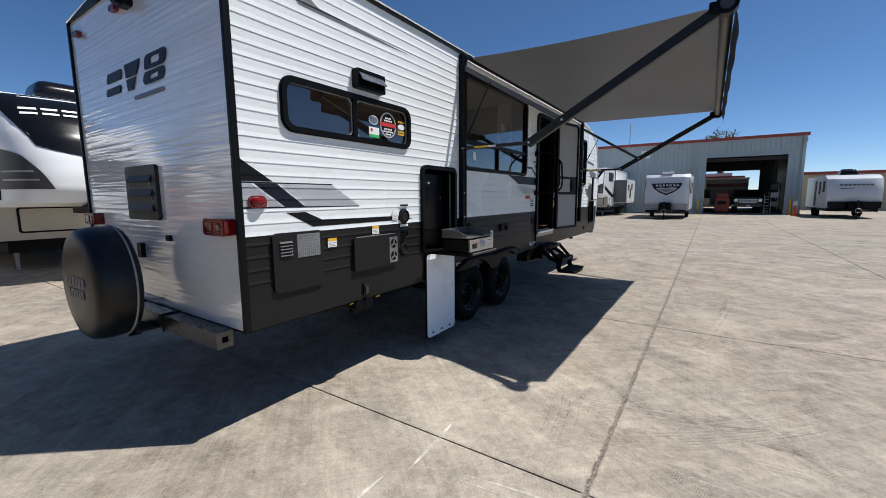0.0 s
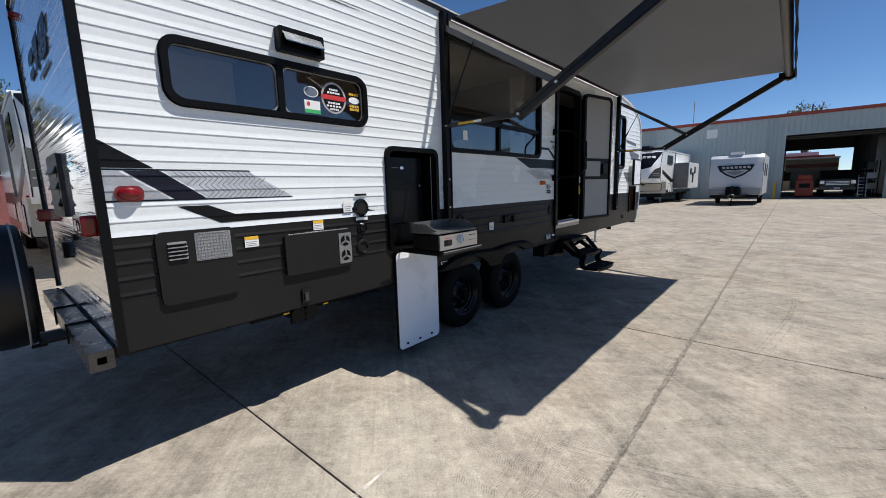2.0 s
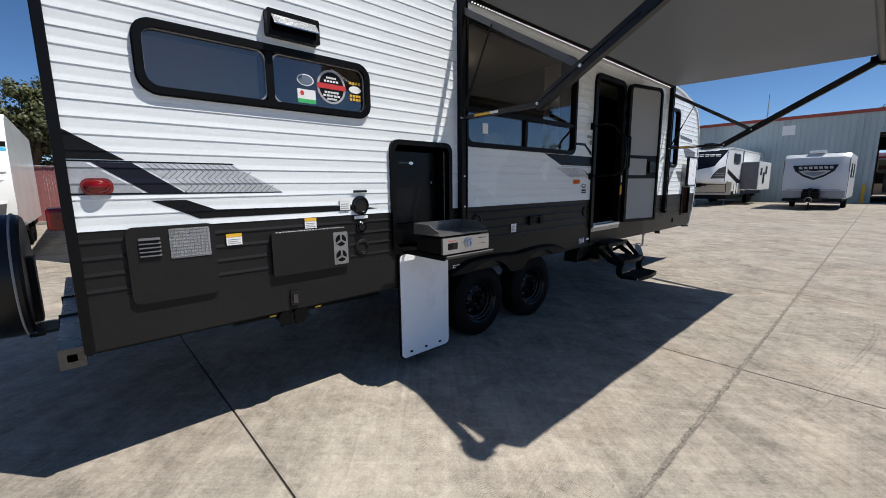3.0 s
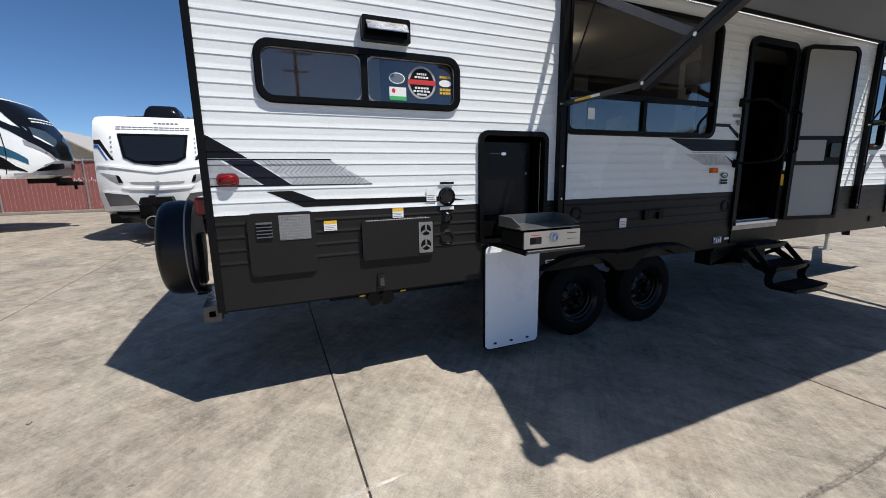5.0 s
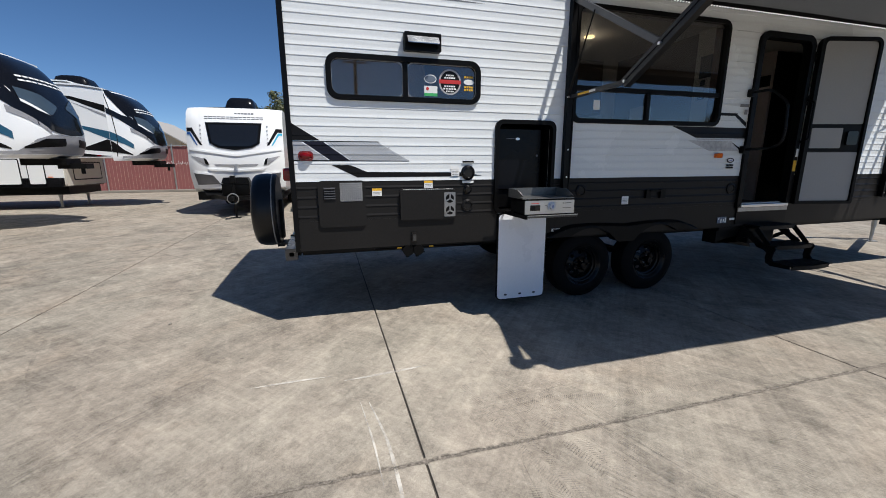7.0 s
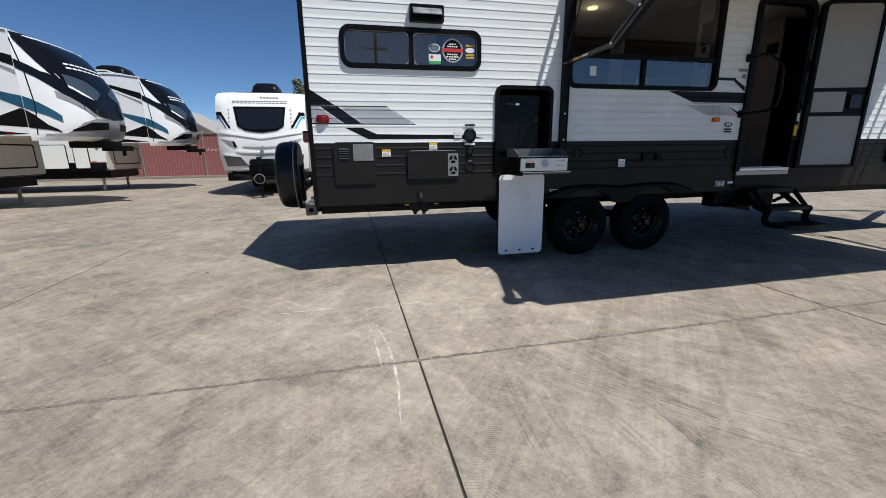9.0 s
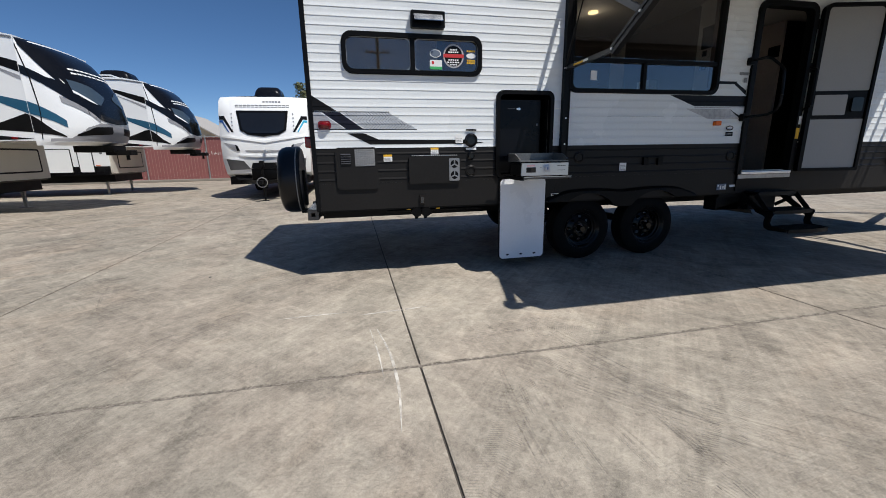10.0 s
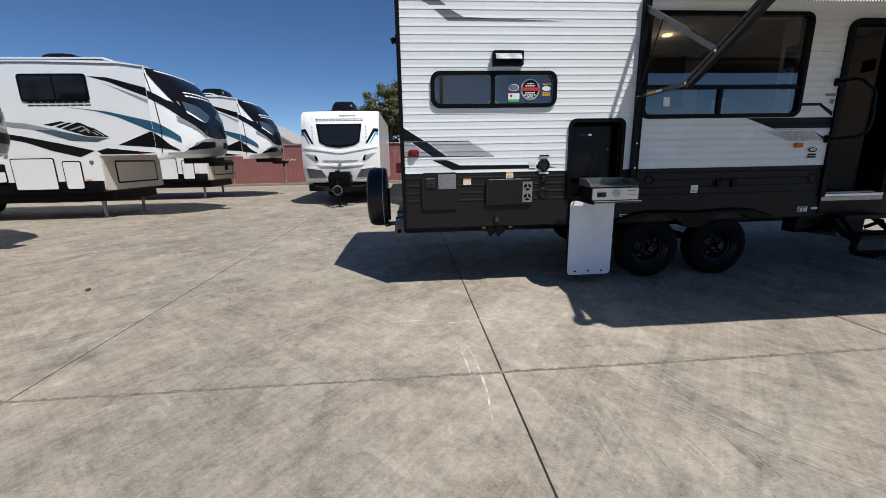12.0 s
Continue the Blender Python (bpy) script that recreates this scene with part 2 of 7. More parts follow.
YELLOW = mat("yellow_label", (0.75, 0.42, 0.02), 0.6, vary=0.1)
GREEN = mat("green_label", (0.05, 0.42, 0.12), 0.5, vary=0.1)
BLUE = mat("blue_badge", (0.02, 0.10, 0.33), 0.4, vary=0.1)
REDLABEL = mat("red_label", (0.55, 0.03, 0.03), 0.5, vary=0.1)
INNER = mat("inner_wall", (0.60, 0.57, 0.52), 0.6, vary=0.05)
INNERDARK = mat("dark_cabinet_wood", (0.09, 0.06, 0.045), 0.5, vary=0.4, scale=2)
BROWN = mat("brown_wood_edge", (0.10, 0.035, 0.015), 0.5, vary=0.3)
GELCOAT = mat("white_gelcoat", (0.86, 0.87, 0.86), 0.22, vary=0.05, scale=0.8, bump=0.0, coat=0.3)
CREAM = mat("cream_panel", (0.60, 0.57, 0.50), 0.35, vary=0.06, bump=0.0)
GREYCAP = mat("grey_cap", (0.30, 0.30, 0.31), 0.3, vary=0.15, bump=0.0)
TEAL = mat("teal_decal", (0.02, 0.095, 0.165), 0.3, vary=0.15)
SKYBLUE = mat("cyan_decal", (0.05, 0.45, 0.68), 0.35, vary=0.1)
PEARL = mat("silver_gelcoat", (0.57, 0.59, 0.61), 0.3, vary=0.06, scale=0.8, bump=0.0, coat=0.2)
SHED = mat("shed_steel", (0.38, 0.445, 0.455), 0.5, vary=0.1, scale=0.5, bump=0.03)
# inner shed surfaces: the shade behind the bay is put into this colour
SHEDSHADE = mat("shed_inside_shade", (0.055, 0.05, 0.046), 0.8, vary=0.3)
REDTRIM = mat("red_trim", (0.30, 0.05, 0.03), 0.5, vary=0.15)
SLAT = mat("fence_slat", (0.27, 0.098, 0.092), 0.65, vary=0.15, scale=6)
GALV = mat("galvanised", (0.40, 0.40, 0.39), 0.45, 0.7, vary=0.15)
KERB = mat("kerb_concrete", (0.26, 0.235, 0.20), 0.9, vary=0.2, scale=2)
BARK = mat("bark", (0.09, 0.06, 0.04), 0.95, vary=0.4, fine=25, bump=0.6)
LEAF = mat("leaf", (0.098, 0.104, 0.034), 0.6, vary=0.55, scale=1.2, fine=8, bump=0.0)
TAN = mat("tan_stucco", (0.50, 0.42, 0.31), 0.85, vary=0.1)
ROOFGREY = mat("grey_roof", (0.38, 0.36, 0.335), 0.7, vary=0.12)
CONE = mat("cone_orange", (0.75, 0.10, 0.02), 0.5, vary=0.1)
ORANGEPAINT = mat("orange_machine", (0.50, 0.05, 0.015), 0.4, vary=0.2)
CHROME = mat("dull_chrome", (0.30, 0.31, 0.32), 0.25, 1.0, vary=0.3, fine=12, bump=0.3)
LAMP = glow_mat("ceiling_lamp_glow", (1.0, 0.72, 0.38), 3.0)
LED = glow_mat("led_strip", (1.0, 1.0, 1.0), 0.9)


# ---- mesh tools ----
OFFSET = {}


def thing(name, label, category, at=(0, 0, 0), turn=0.0, group="", kind=""):
    ob = new(name)
    ob.empty_display_size = 0.3
    ob.matrix_world = pose(*at, 0, 0, turn)
    OFFSET[ob.name] = (0, 0, 0)
    return tagged(ob, label, category, group, kind)


def world_thing(name, label, category, base, group="", kind=""):
    """A thing whose parts are given in world places; base is where it stands."""
    ob = thing(name, label, category, base, 0, group, kind)
    OFFSET[ob.name] = base
    return ob


def mesh_of(bm, name, material, smooth=False):
    bmesh.ops.recalc_face_normals(bm, faces=bm.faces)
    me = bpy.data.meshes.new(name)
    bm.to_mesh(me)
    bm.free()
    me.materials.append(material)
    if smooth:
        for p in me.polygons:
            p.use_smooth = True
        me.set_sharp_from_angle(angle=radians(35))
    return me


def part(name, bm, material, parent, label="", smooth=False):
    off = OFFSET.get(parent.name, (0, 0, 0))
    if any(off):
        bmesh.ops.translate(bm, verts=bm.verts, vec=(-off[0], -off[1], -off[2]))
    ob = new(name, mesh_of(bm, name, material, smooth))
    ob.parent = parent
    OFFSET[ob.name] = off
    return tagged(ob, label)


def solo(name, bm, material, label, category, base, group="", kind="", smooth=False):
    """A one-mesh thing given in world places, with its origin at base."""
    bmesh.ops.translate(bm, verts=bm.verts, vec=(-base[0], -base[1], -base[2]))
    ob = new(name, mesh_of(bm, name, material, smooth))
    ob.location = base
    OFFSET[ob.name] = base
    return tagged(ob, label, category, group, kind)


def B():
    return bmesh.new()


def prism(bm, pts, vec):
    """Extrude the polygon pts (3D, flat) by vec."""
    a = [bm.verts.new(p) for p in pts]
    c = [bm.verts.new(Vector(p) + Vector(vec)) for p in pts]
    bm.faces.new(a)
    bm.faces.new(c[::-1])
    for i in range(len(pts)):
        j = (i + 1) % len(pts)
        bm.faces.new((a[j], a[i], c[i], c[j]))
    return bm


def box(bm, x0, x1, y0, y1, z0, z1, bev=0.0):
    tmp = bmesh.new() if bev else bm
    prism(tmp, [(x0, y0, z0), (x1, y0, z0), (x1, y1, z0), (x0, y1, z0)], (0, 0, z1 - z0))
    if bev:
        bmesh.ops.bevel(tmp, geom=tmp.edges[:], offset=bev, segments=2, affect="EDGES", profile=0.6)
        me = bpy.data.meshes.new("tmp")
        tmp.to_mesh(me)
        tmp.free()
        bm.from_mesh(me)
        bpy.data.meshes.remove(me)
    return bm


def rrect(a0, a1, b0, b1, r, n=6):
    """Corner points of a rounded rectangle in a plane."""
    out = []
    for ca, cb, s in ((a1 - r, b1 - r, 0), (a0 + r, b1 - r, 90), (a0 + r, b0 + r, 180), (a1 - r, b0 + r, 270)):
        for i in range(n + 1):
            t = radians(s + 90 * i / n)
            out.append((ca + r * math.cos(t), cb + r * math.sin(t)))
    return out


def plate(bm, y0, y1, z0, z1, r, x0, x1):
    """A rounded plate that faces along x."""
    return prism(bm, [(x0, a, b) for a, b in rrect(y0, y1, z0, z1, r)], (x1 - x0, 0, 0))


def yplate(bm, x0, x1, z0, z1, r, y0, y1):
    """A rounded plate that faces along y."""
    return prism(bm, [(a, y0, b) for a, b in rrect(x0, x1, z0, z1, r)], (0, y1 - y0, 0))


def ring(bm, outer, inner, axis, d0, d1):
    """A closed frame between two outlines of equal count; axis x or y, from d0 to d1."""
    def P(p, d):
        return (d, p[0], p[1]) if axis == "x" else (p[0], d, p[1])
    n = len(outer)
    v = [[bm.verts.new(P(p, d)) for p in loop] for loop, d in ((outer, d0), (outer, d1), (inner, d1), (inner, d0))]
    for k in range(4):
        u, w = v[k], v[(k + 1) % 4]
        for i in range(n):
            j = (i + 1) % n
            bm.faces.new((u[i], u[j], w[j], w[i]))
    return bm


def arch(a0, a1, b0, b1, top, foot, n=6):
    """Like rrect, with one radius for the upper corners and one for the lower."""
    out = []
    for ca, cb, s, r in ((a1 - top, b1 - top, 0, top), (a0 + top, b1 - top, 90, top), (a0 + foot, b0 + foot, 180, foot), (a1 - foot, b0 + foot, 270, foot)):
        for i in range(n + 1):
            t = radians(s + 90 * i / n)
            out.append((ca + r * math.cos(t), cb + r * math.sin(t)))
    return out


def frame_x(bm, y0, y1, z0, z1, r, wide, x0, x1):
    return ring(bm, rrect(y0, y1, z0, z1, r), rrect(y0 + wide, y1 - wide, z0 + wide, z1 - wide, max(0.01, r - wide * 0.7)), "x", x0, x1)


def rod(bm, a, c, r, n=12, r2=None):
    a, c = Vector(a), Vector(c)
    d = c - a
    m = Matrix.Translation((a + c) / 2) @ d.to_track_quat("Z", "Y").to_matrix().to_4x4()
    bmesh.ops.create_cone(bm, cap_ends=True, segments=n, radius1=r, radius2=r if r2 is None else r2, depth=d.length, matrix=m)
    return bm


def bar(bm, a, c, w, h, up=(0, 1, 0)):
    """A square bar from a to c, w across along up, h the other way."""
    a, c, up = Vector(a), Vector(c), Vector(up).normalized()
    d = (c - a).normalized()
    s = d.cross(up).normalized() * h / 2
    u = up * w / 2
    prism(bm, [a + s + u, a - s + u, a - s - u, a + s - u], c - a)
    return bm


def lathe(bm, profile, centre, axis="x", n=32, caps=True):
    """Turn (along, radius) pairs round an axis through centre."""
    rings = []
    for d, r in profile:
        loop = []
        for i in range(n):
            t = 2 * math.pi * i / n
            c, s = r * math.cos(t), r * math.sin(t)
            p = {"x": (d, c, s), "y": (c, d, s), "z": (c, s, d)}[axis]
            loop.append(bm.verts.new(Vector(centre) + Vector(p)))
        rings.append(loop)
    for u, w in zip(rings, rings[1:]):
        for i in range(n):
            j = (i + 1) % n
            bm.faces.new((u[i], u[j], w[j], w[i]))
    for loop in (rings[0], rings[-1]) if caps else ():
        if (loop[0].co - loop[n // 2].co).length > 1e-5:
            bm.faces.new(loop)
    bmesh.ops.remove_doubles(bm, verts=bm.verts, dist=1e-6)
    return bm


def grid(bm, rows):
    """A sheet through rows of points."""
    v = [[bm.verts.new(p) for p in row] for row in rows]
    for a, c in zip(v, v[1:]):
        for i in range(len(a) - 1):
            bm.faces.new((a[i], a[i + 1], c[i + 1], c[i]))
    return bm


def wheel(parent, centre, r=0.343, w=0.21, out=1.0, rim_r=0.205, rim_mat=None, bolts=6):
    """A wheel with its hub along x; out: the side that faces outwards."""
    bm = lathe(B(), [(out * d, q) for d, q in ((0.0, rim_r), (0.012, rim_r + 0.02), (0.012, r - 0.075), (0.0, r - 0.03), (-0.02, r - 0.006), (-0.05, r),
                     (-w + 0.05, r), (-w + 0.02, r - 0.006), (-w, r - 0.03), (-w, rim_r))], centre, "x", 40, False)
    tyre = part("wheel", bm, RUBBER, parent, "black rubber tyre", True)
    rim_mat = rim_mat or RIM
    bm = lathe(B(), [(out * d, q) for d, q in ((-w + 0.01, rim_r - 0.01), (-0.02, rim_r - 0.02), (0.004, rim_r - 0.004), (0.008, rim_r + 0.006), (0.0, rim_r + 0.008), (-w, rim_r + 0.004))], centre, "x", 40, False)
    c = Vector(centre)
    lathe(bm, [(out * d, q) for d, q in ((-0.022, rim_r - 0.018), (-0.026, rim_r - 0.030), (-0.05, rim_r - 0.032), (-0.056, rim_r - 0.046), (-0.085, rim_r - 0.05))], centre, "x", 40, False)
    lathe(bm, [(out * d, q) for d, q in ((-0.040, 0.092), (-0.028, 0.086), (-0.030, 0.055), (-0.06, 0.05))], centre, "x", 24, False)
    # the pressed disc: eight sectors, each with a round hole
    inner, outer, half = 0.088, rim_r - 0.048, math.pi / 8
    for k in range(8):
        t0 = 2 * math.pi * k / 8
        loops = [[], []]
        for q in range(16):
            a = 2 * math.pi * q / 16
            ca, sa = math.cos(a), math.sin(a)
            m = max(abs(ca), abs(sa))
            mid = (inner + outer) / 2
            for ring_no, (rr, tt) in enumerate((((mid + ca / m * (outer - inner) / 2), t0 + sa / m * half), (mid + ca * 0.0195, t0 + sa * 0.0195 / mid))):
                deep = -0.040 - 0.040 * (rr - inner) / (outer - inner)
                loops[ring_no].append(bm.verts.new(c + Vector((out * deep, rr * math.cos(tt), rr * math.sin(tt)))))
        for q in range(16):
            n2 = (q + 1) % 16
            bm.faces.new((loops[0][q], loops[0][n2], loops[1][n2], loops[1][q]))
    part("rim", bm, rim_mat, tyre, "", True)
    part("hub", rod(B(), c + Vector((-out * 0.07, 0, 0)), c + Vector((out * 0.02, 0, 0)), 0.036, 16, 0.03), GLOSS, tyre)
    for k in range(bolts):
        t = 2 * math.pi * k / bolts
        q = c + Vector((0, 0.07 * math.cos(t), 0.07 * math.sin(t)))
        part("wheel_nut", rod(B(), q + Vector((-out * 0.04, 0, 0)), q + Vector((-out * 0.005, 0, 0)), 0.012, 6), STEEL, tyre)
    return tyre


# ---- ground, slabs ----
bm = B()
grid(bm, [[(x, y, -0.03) for x in (-2500, -60, 60, 2500)] for y in (-2500, -60, 80, 2500)])
solo("ground", bm, EARTH, "dry pale earth reaching away past the yard", "ground", (0, 0, -0.03), kind="structure")
bm = B()
box(bm, -27.9, 20.94, -22.45, 59.9, -0.06, -0.012)
yard = solo("pavement", bm, JOINT, "pale broom-finished concrete yard cut into large slabs", "pavement", (0, 0, -0.012), kind="structure")
XS = [-27.9, -21.76, -15.66, -9.56, -0.41, 2.64, 8.74, 14.84, 20.94]
YS = [1.95 + 3.05 * k for k in range(-8, 20)]
slab_meshes = {}
for i, (xa, xb) in enumerate(zip(XS, XS[1:])):
    for j, (ya, yb) in enumerate(zip(YS, YS[1:])):
        key = (round(xb - xa, 3), round(yb - ya, 3))
        if key not in slab_meshes:
            w, d = key
            bm = B()
            g, e = 0.006, 0.011
            low = [(g, g, 0.0), (w - g, g, 0.0), (w - g, d - g, 0.0), (g, d - g, 0.0)]
            mid = [(x, y, 0.009) for x, y, _ in low]
            top = [(g + e, g + e, 0.012), (w - g - e, g + e, 0.012), (w - g - e, d - g - e, 0.012), (g + e, d - g - e, 0.012)]
            v = [[bm.verts.new(p) for p in loop] for loop in (low, mid, top)]
            for a, c in zip(v, v[1:]):
                for k in range(4):
                    bm.faces.new((a[k], a[(k + 1) % 4], c[(k + 1) % 4], c[k]))
            bm.faces.new(v[2])
            slab_meshes[key] = mesh_of(bm, "slab", CONCRETE)
        ob = new("slab", slab_meshes[key])
        ob.parent = yard
        ob.location = (xa, ya, 0.0)


def scuff_mat(name, colour, cover, low=0.22, high=0.78):
    """Worn chalk or rubber that breaks up at its edges."""
    m = bpy.data.materials.new(name)
    m.use_nodes = True
    n, link = m.node_tree.nodes, m.node_tree.links.new
    b = n["Principled BSDF"]
    b.inputs["Base Color"].default_value = (*colour, 1)
    b.inputs["Roughness"].default_value = 0.9
    t = n.new("ShaderNodeTexNoise")
    t.inputs["Scale"].default_value, t.inputs["Detail"].default_value = 9, 7
    geo = n.new("ShaderNodeNewGeometry")
    link(geo.outputs["Position"], t.inputs["Vector"])
    r = n.new("ShaderNodeMapRange")
    r.inputs["From Min"].default_value, r.inputs["From Max"].default_value = low, high
    r.inputs["To Max"].default_value = cover
    link(t.outputs["Fac"], r.inputs["Value"])
    link(r.outputs["Result"], b.inputs["Alpha"])
    return m


MORTAR = mat("joint_dirt", (0.31, 0.268, 0.22), 0.95, scale=24, fine=80, bump=0.9, dirt=(0.05, 0.043, 0.035))
bm = B()
box(bm, -0.432, -0.388, -22.4, 59.8, -0.0125, -0.0025)
part("joint_filling", bm, MORTAR, yard, "crumbled mortar in the old joint")
CHALK = scuff_mat("pale_scuff", (0.66, 0.62, 0.55), 0.9, 0.30, 0.58)
SKID = scuff_mat("rubber_skid", (0.13, 0.115, 0.10), 0.15, 0.34, 0.68)


rng_mark = random.Random(41)


def mark(points, width, material):
    """A worn streak lying on the concrete along a smooth line."""
    pts = []
    for k in range(len(points) - 1):
        for q in range(6):
            pts.append(Vector(points[k]).lerp(Vector(points[k + 1]), q / 6))
    pts.append(Vector(points[-1]))
    for _ in range(4):
        pts = [pts[0]] + [(a + c * 2 + e) / 4 for a, c, e in zip(pts, pts[1:], pts[2:])] + [pts[-1]]
    bm = B()
    last = len(pts) - 1
    # a wide drag is a sheaf of thin streaks that start and stop on their own
    many = max(1, round(width / 0.006)) if material is SKID else 1
    for _ in range(many):
        off = 0.0 if many == 1 else rng_mark.gauss(0, 0.3) * width
        wide = width / 2 if many == 1 else rng_mark.uniform(0.0015, 0.006)
        first, end = (0, last) if many == 1 else sorted((rng_mark.randrange(0, last // 2 + 1), rng_mark.randrange(last // 2 + 1, last + 1)))
        rows = []
        for k in range(first, end + 1):
            d = (pts[min(k + 1, last)] - pts[max(k - 1, 0)]).normalized()
            s = Vector((-d.y, d.x))
            half = wide * (0.15 + 0.85 * math.sin(math.pi * (k - first) / (end - first)))
            p = pts[k] + s * off
            rows.append([(p.x + s.x * half, p.y + s.y * half, 0.0022), (p.x - s.x * half, p.y - s.y * half, 0.0022)])
        grid(bm, rows)
    return part("scuff_mark", bm, material, yard, "worn streak on the concrete")


mark([(-1.32, 1.04), (-1.335, 1.30), (-1.33, 1.54)], 0.022, CHALK)
mark([(-1.25, 1.61), (-1.27, 1.90), (-1.30, 2.18)], 0.028, CHALK)
mark([(-0.97, 1.74), (-0.61, 1.80), (-0.22, 1.81), (0.13, 1.78)], 0.018, CHALK)
mark([(-1.0, 1.69), (-0.6, 1.73), (-0.3, 1.74)], 0.010, CHALK)
mark([(-2.98, -0.71), (-2.46, -0.66), (-1.91, -0.43), (-1.51, -0.18), (-1.14, 0.15)], 0.022, SKID)
mark([(-1.9, 1.05), (-1.41, 0.59), (-1.13, 0.31), (-0.83, 0.11), (-0.5, -0.05)], 0.15, SKID)
mark([(0.12, 2.65), (0.40, 2.68), (0.75, 2.70)], 0.10, SKID)
mark([(0.05, 2.92), (0.30, 2.93), (0.55, 2.93), (1.0, 2.92)], 0.09, SKID)
mark([(0.24, 7.9), (0.30, 7.0), (0.26, 6.32), (0.07, 5.04), (-0.16, 3.74)], 0.12, SKID)
mark([(-0.32, 7.3), (-0.30, 6.6), (-0.31, 5.96)], 0.10, SKID)
mark([(-0.95, 2.46), (-0.66, 2.52), (-0.44, 2.55)], 0.06, SKID)
mark([(-0.35, 3.27), (0.30, 3.66), (0.96, 4.12)], 0.07, SKID)
mark([(-5.75, -1.6), (-5.8, -0.7)], 0.13, SKID)
mark([(-0.62, 2.45), (-0.1, 2.75), (0.45, 3.2), (0.95, 3.75)], 0.34, SKID)
mark([(-0.30, 2.42), (0.2, 2.36), (0.8, 2.34)], 0.24, SKID)
mark([(-0.95, 2.75), (-0.1, 2.95), (0.7, 3.3)], 0.30, SKID)
mark([(-0.9, 3.3), (-0.75, 2.7), (-0.7, 2.2)], 0.20, SKID)


def tread(points, width):
    """The ladder print of a tyre along a smooth line."""
    pts = [Vector(points[k]).lerp(Vector(points[k + 1]), q / 90) for k in range(len(points) - 1) for q in range(90)]
    for _ in range(200):
        pts = [pts[0]] + [(a + c * 2 + e) / 4 for a, c, e in zip(pts, pts[1:], pts[2:])] + [pts[-1]]
    bm = B()
    walked = 0.0
    for a, c in zip(pts, pts[1:]):
        walked += (c - a).length
        if walked > 0.012:
            walked = 0.0
            d = (c - a).normalized()
            s = Vector((-d.y, d.x))
            for side in (-1, 1):
                p, q = a + s * side * width * 0.08, a + s * side * width * 0.5 + d * 0.02
                v = [bm.verts.new((w.x, w.y, 0.0024)) for w in (p, q, q + d * 0.005, p + d * 0.005)]
                bm.faces.new(v)
    tagged(part("tyre_print", bm, TREAD, yard, "faint ladder print of a tyre"), kind="stuff")


TREAD = scuff_mat("tread_rubber", (0.15, 0.135, 0.115), 0.26, 0.34, 0.68)
tread([(-1.46, 2.68), (-0.93, 2.61), (-0.54, 2.65), (-0.1, 2.75)], 0.13)
tread([(-0.69, 2.55), (-0.59, 3.10), (-0.53, 3.74), (-0.45, 4.4)], 0.15)
tread([(-1.0, 2.36), (-0.6, 2.42), (0.0, 2.52)], 0.12)
tread([(-0.15, 2.43), (0.10, 2.30), (0.34, 2.15), (0.7, 1.9)], 0.14)
tread([(-0.17, 3.90), (0.15, 3.5), (0.48, 3.08), (0.9, 2.5)], 0.15)
for sx, sy, sr in ((-2.67, -2.29, 0.028), (-2.64, 0.18, 0.016)):
    bm = B()
    bmesh.ops.create_icosphere(bm, subdivisions=1, radius=sr, matrix=Matrix.Translation((sx, sy, sr * 0.45)) @ Matrix.Diagonal((1.3, 0.9, 0.6, 1)))
    solo("pebble", bm, KERB if sr < 0.02 else BARK, "small loose stone lying on the concrete", "stone", (sx, sy, 0))


# ---- the travel trailer ----
SX, FX = -2.22, -4.64            # near and far side
REAR_Y, LOW, BELT, TOP = 1.32, 0.672, 1.236, 2.93


def front_y(z):
    return float(np.interp(z, (0.67, 0.9, 1.3, 2.1, 2.45, 2.66, 2.78, 2.86, 2.93), (9.74, 9.84, 9.92, 9.92, 9.84, 9.70, 9.45, 9.05, 8.5)))


# one siding sheet carries four beads and a deeper seam
PITCH, SEAM = 0.0728, 1.814
BEAD = ((0.0, 0.0), (0.040, 0.0), (0.046, 0.0005), (0.0655, 0.0034), (0.0685, 0.0034), (0.0700, 0.0), (0.0728, 0.0))
LAST = BEAD[:5] + ((0.0700, -0.0035), (0.0722, -0.0035), (0.0728, 0.0))
LOW_PITCH, LOW_LINE = 0.0775, 1.178
LOW_BEAD = ((0.0, 0.0), (0.050, 0.0), (0.064, 0.0050), (0.0675, 0.0050), (0.0700, 0.0), (0.0775, 0.0))


def rib(z):
    """How far the upper siding stands out at a height: flat, a ramp, and a sharp return."""
    k, f = divmod(SEAM + 0.070 - z, PITCH)
    table = LAST if int(k) % 4 == 0 else BEAD
    return float(np.interp(f, [a for a, _ in table], [d for _, d in table]))


def low_rib(z):
    f = (LOW_LINE + 0.070 - z) % LOW_PITCH
    return float(np.interp(f, [a for a, _ in LOW_BEAD], [d for _, d in LOW_BEAD]))


def rib_levels(z0, z1, low=False):
    out = {round(z0, 5), round(z1, 5)}
    pitch, line, table = (LOW_PITCH, LOW_LINE, LOW_BEAD) if low else (PITCH, SEAM, LAST)
    for k in range(-18, 26):
        for a, _ in table[:-1]:
            z = line + 0.070 - k * pitch - a
            if z0 + 1e-4 < z < z1 - 1e-4:
                out.add(round(z, 5))
    return sorted(out)


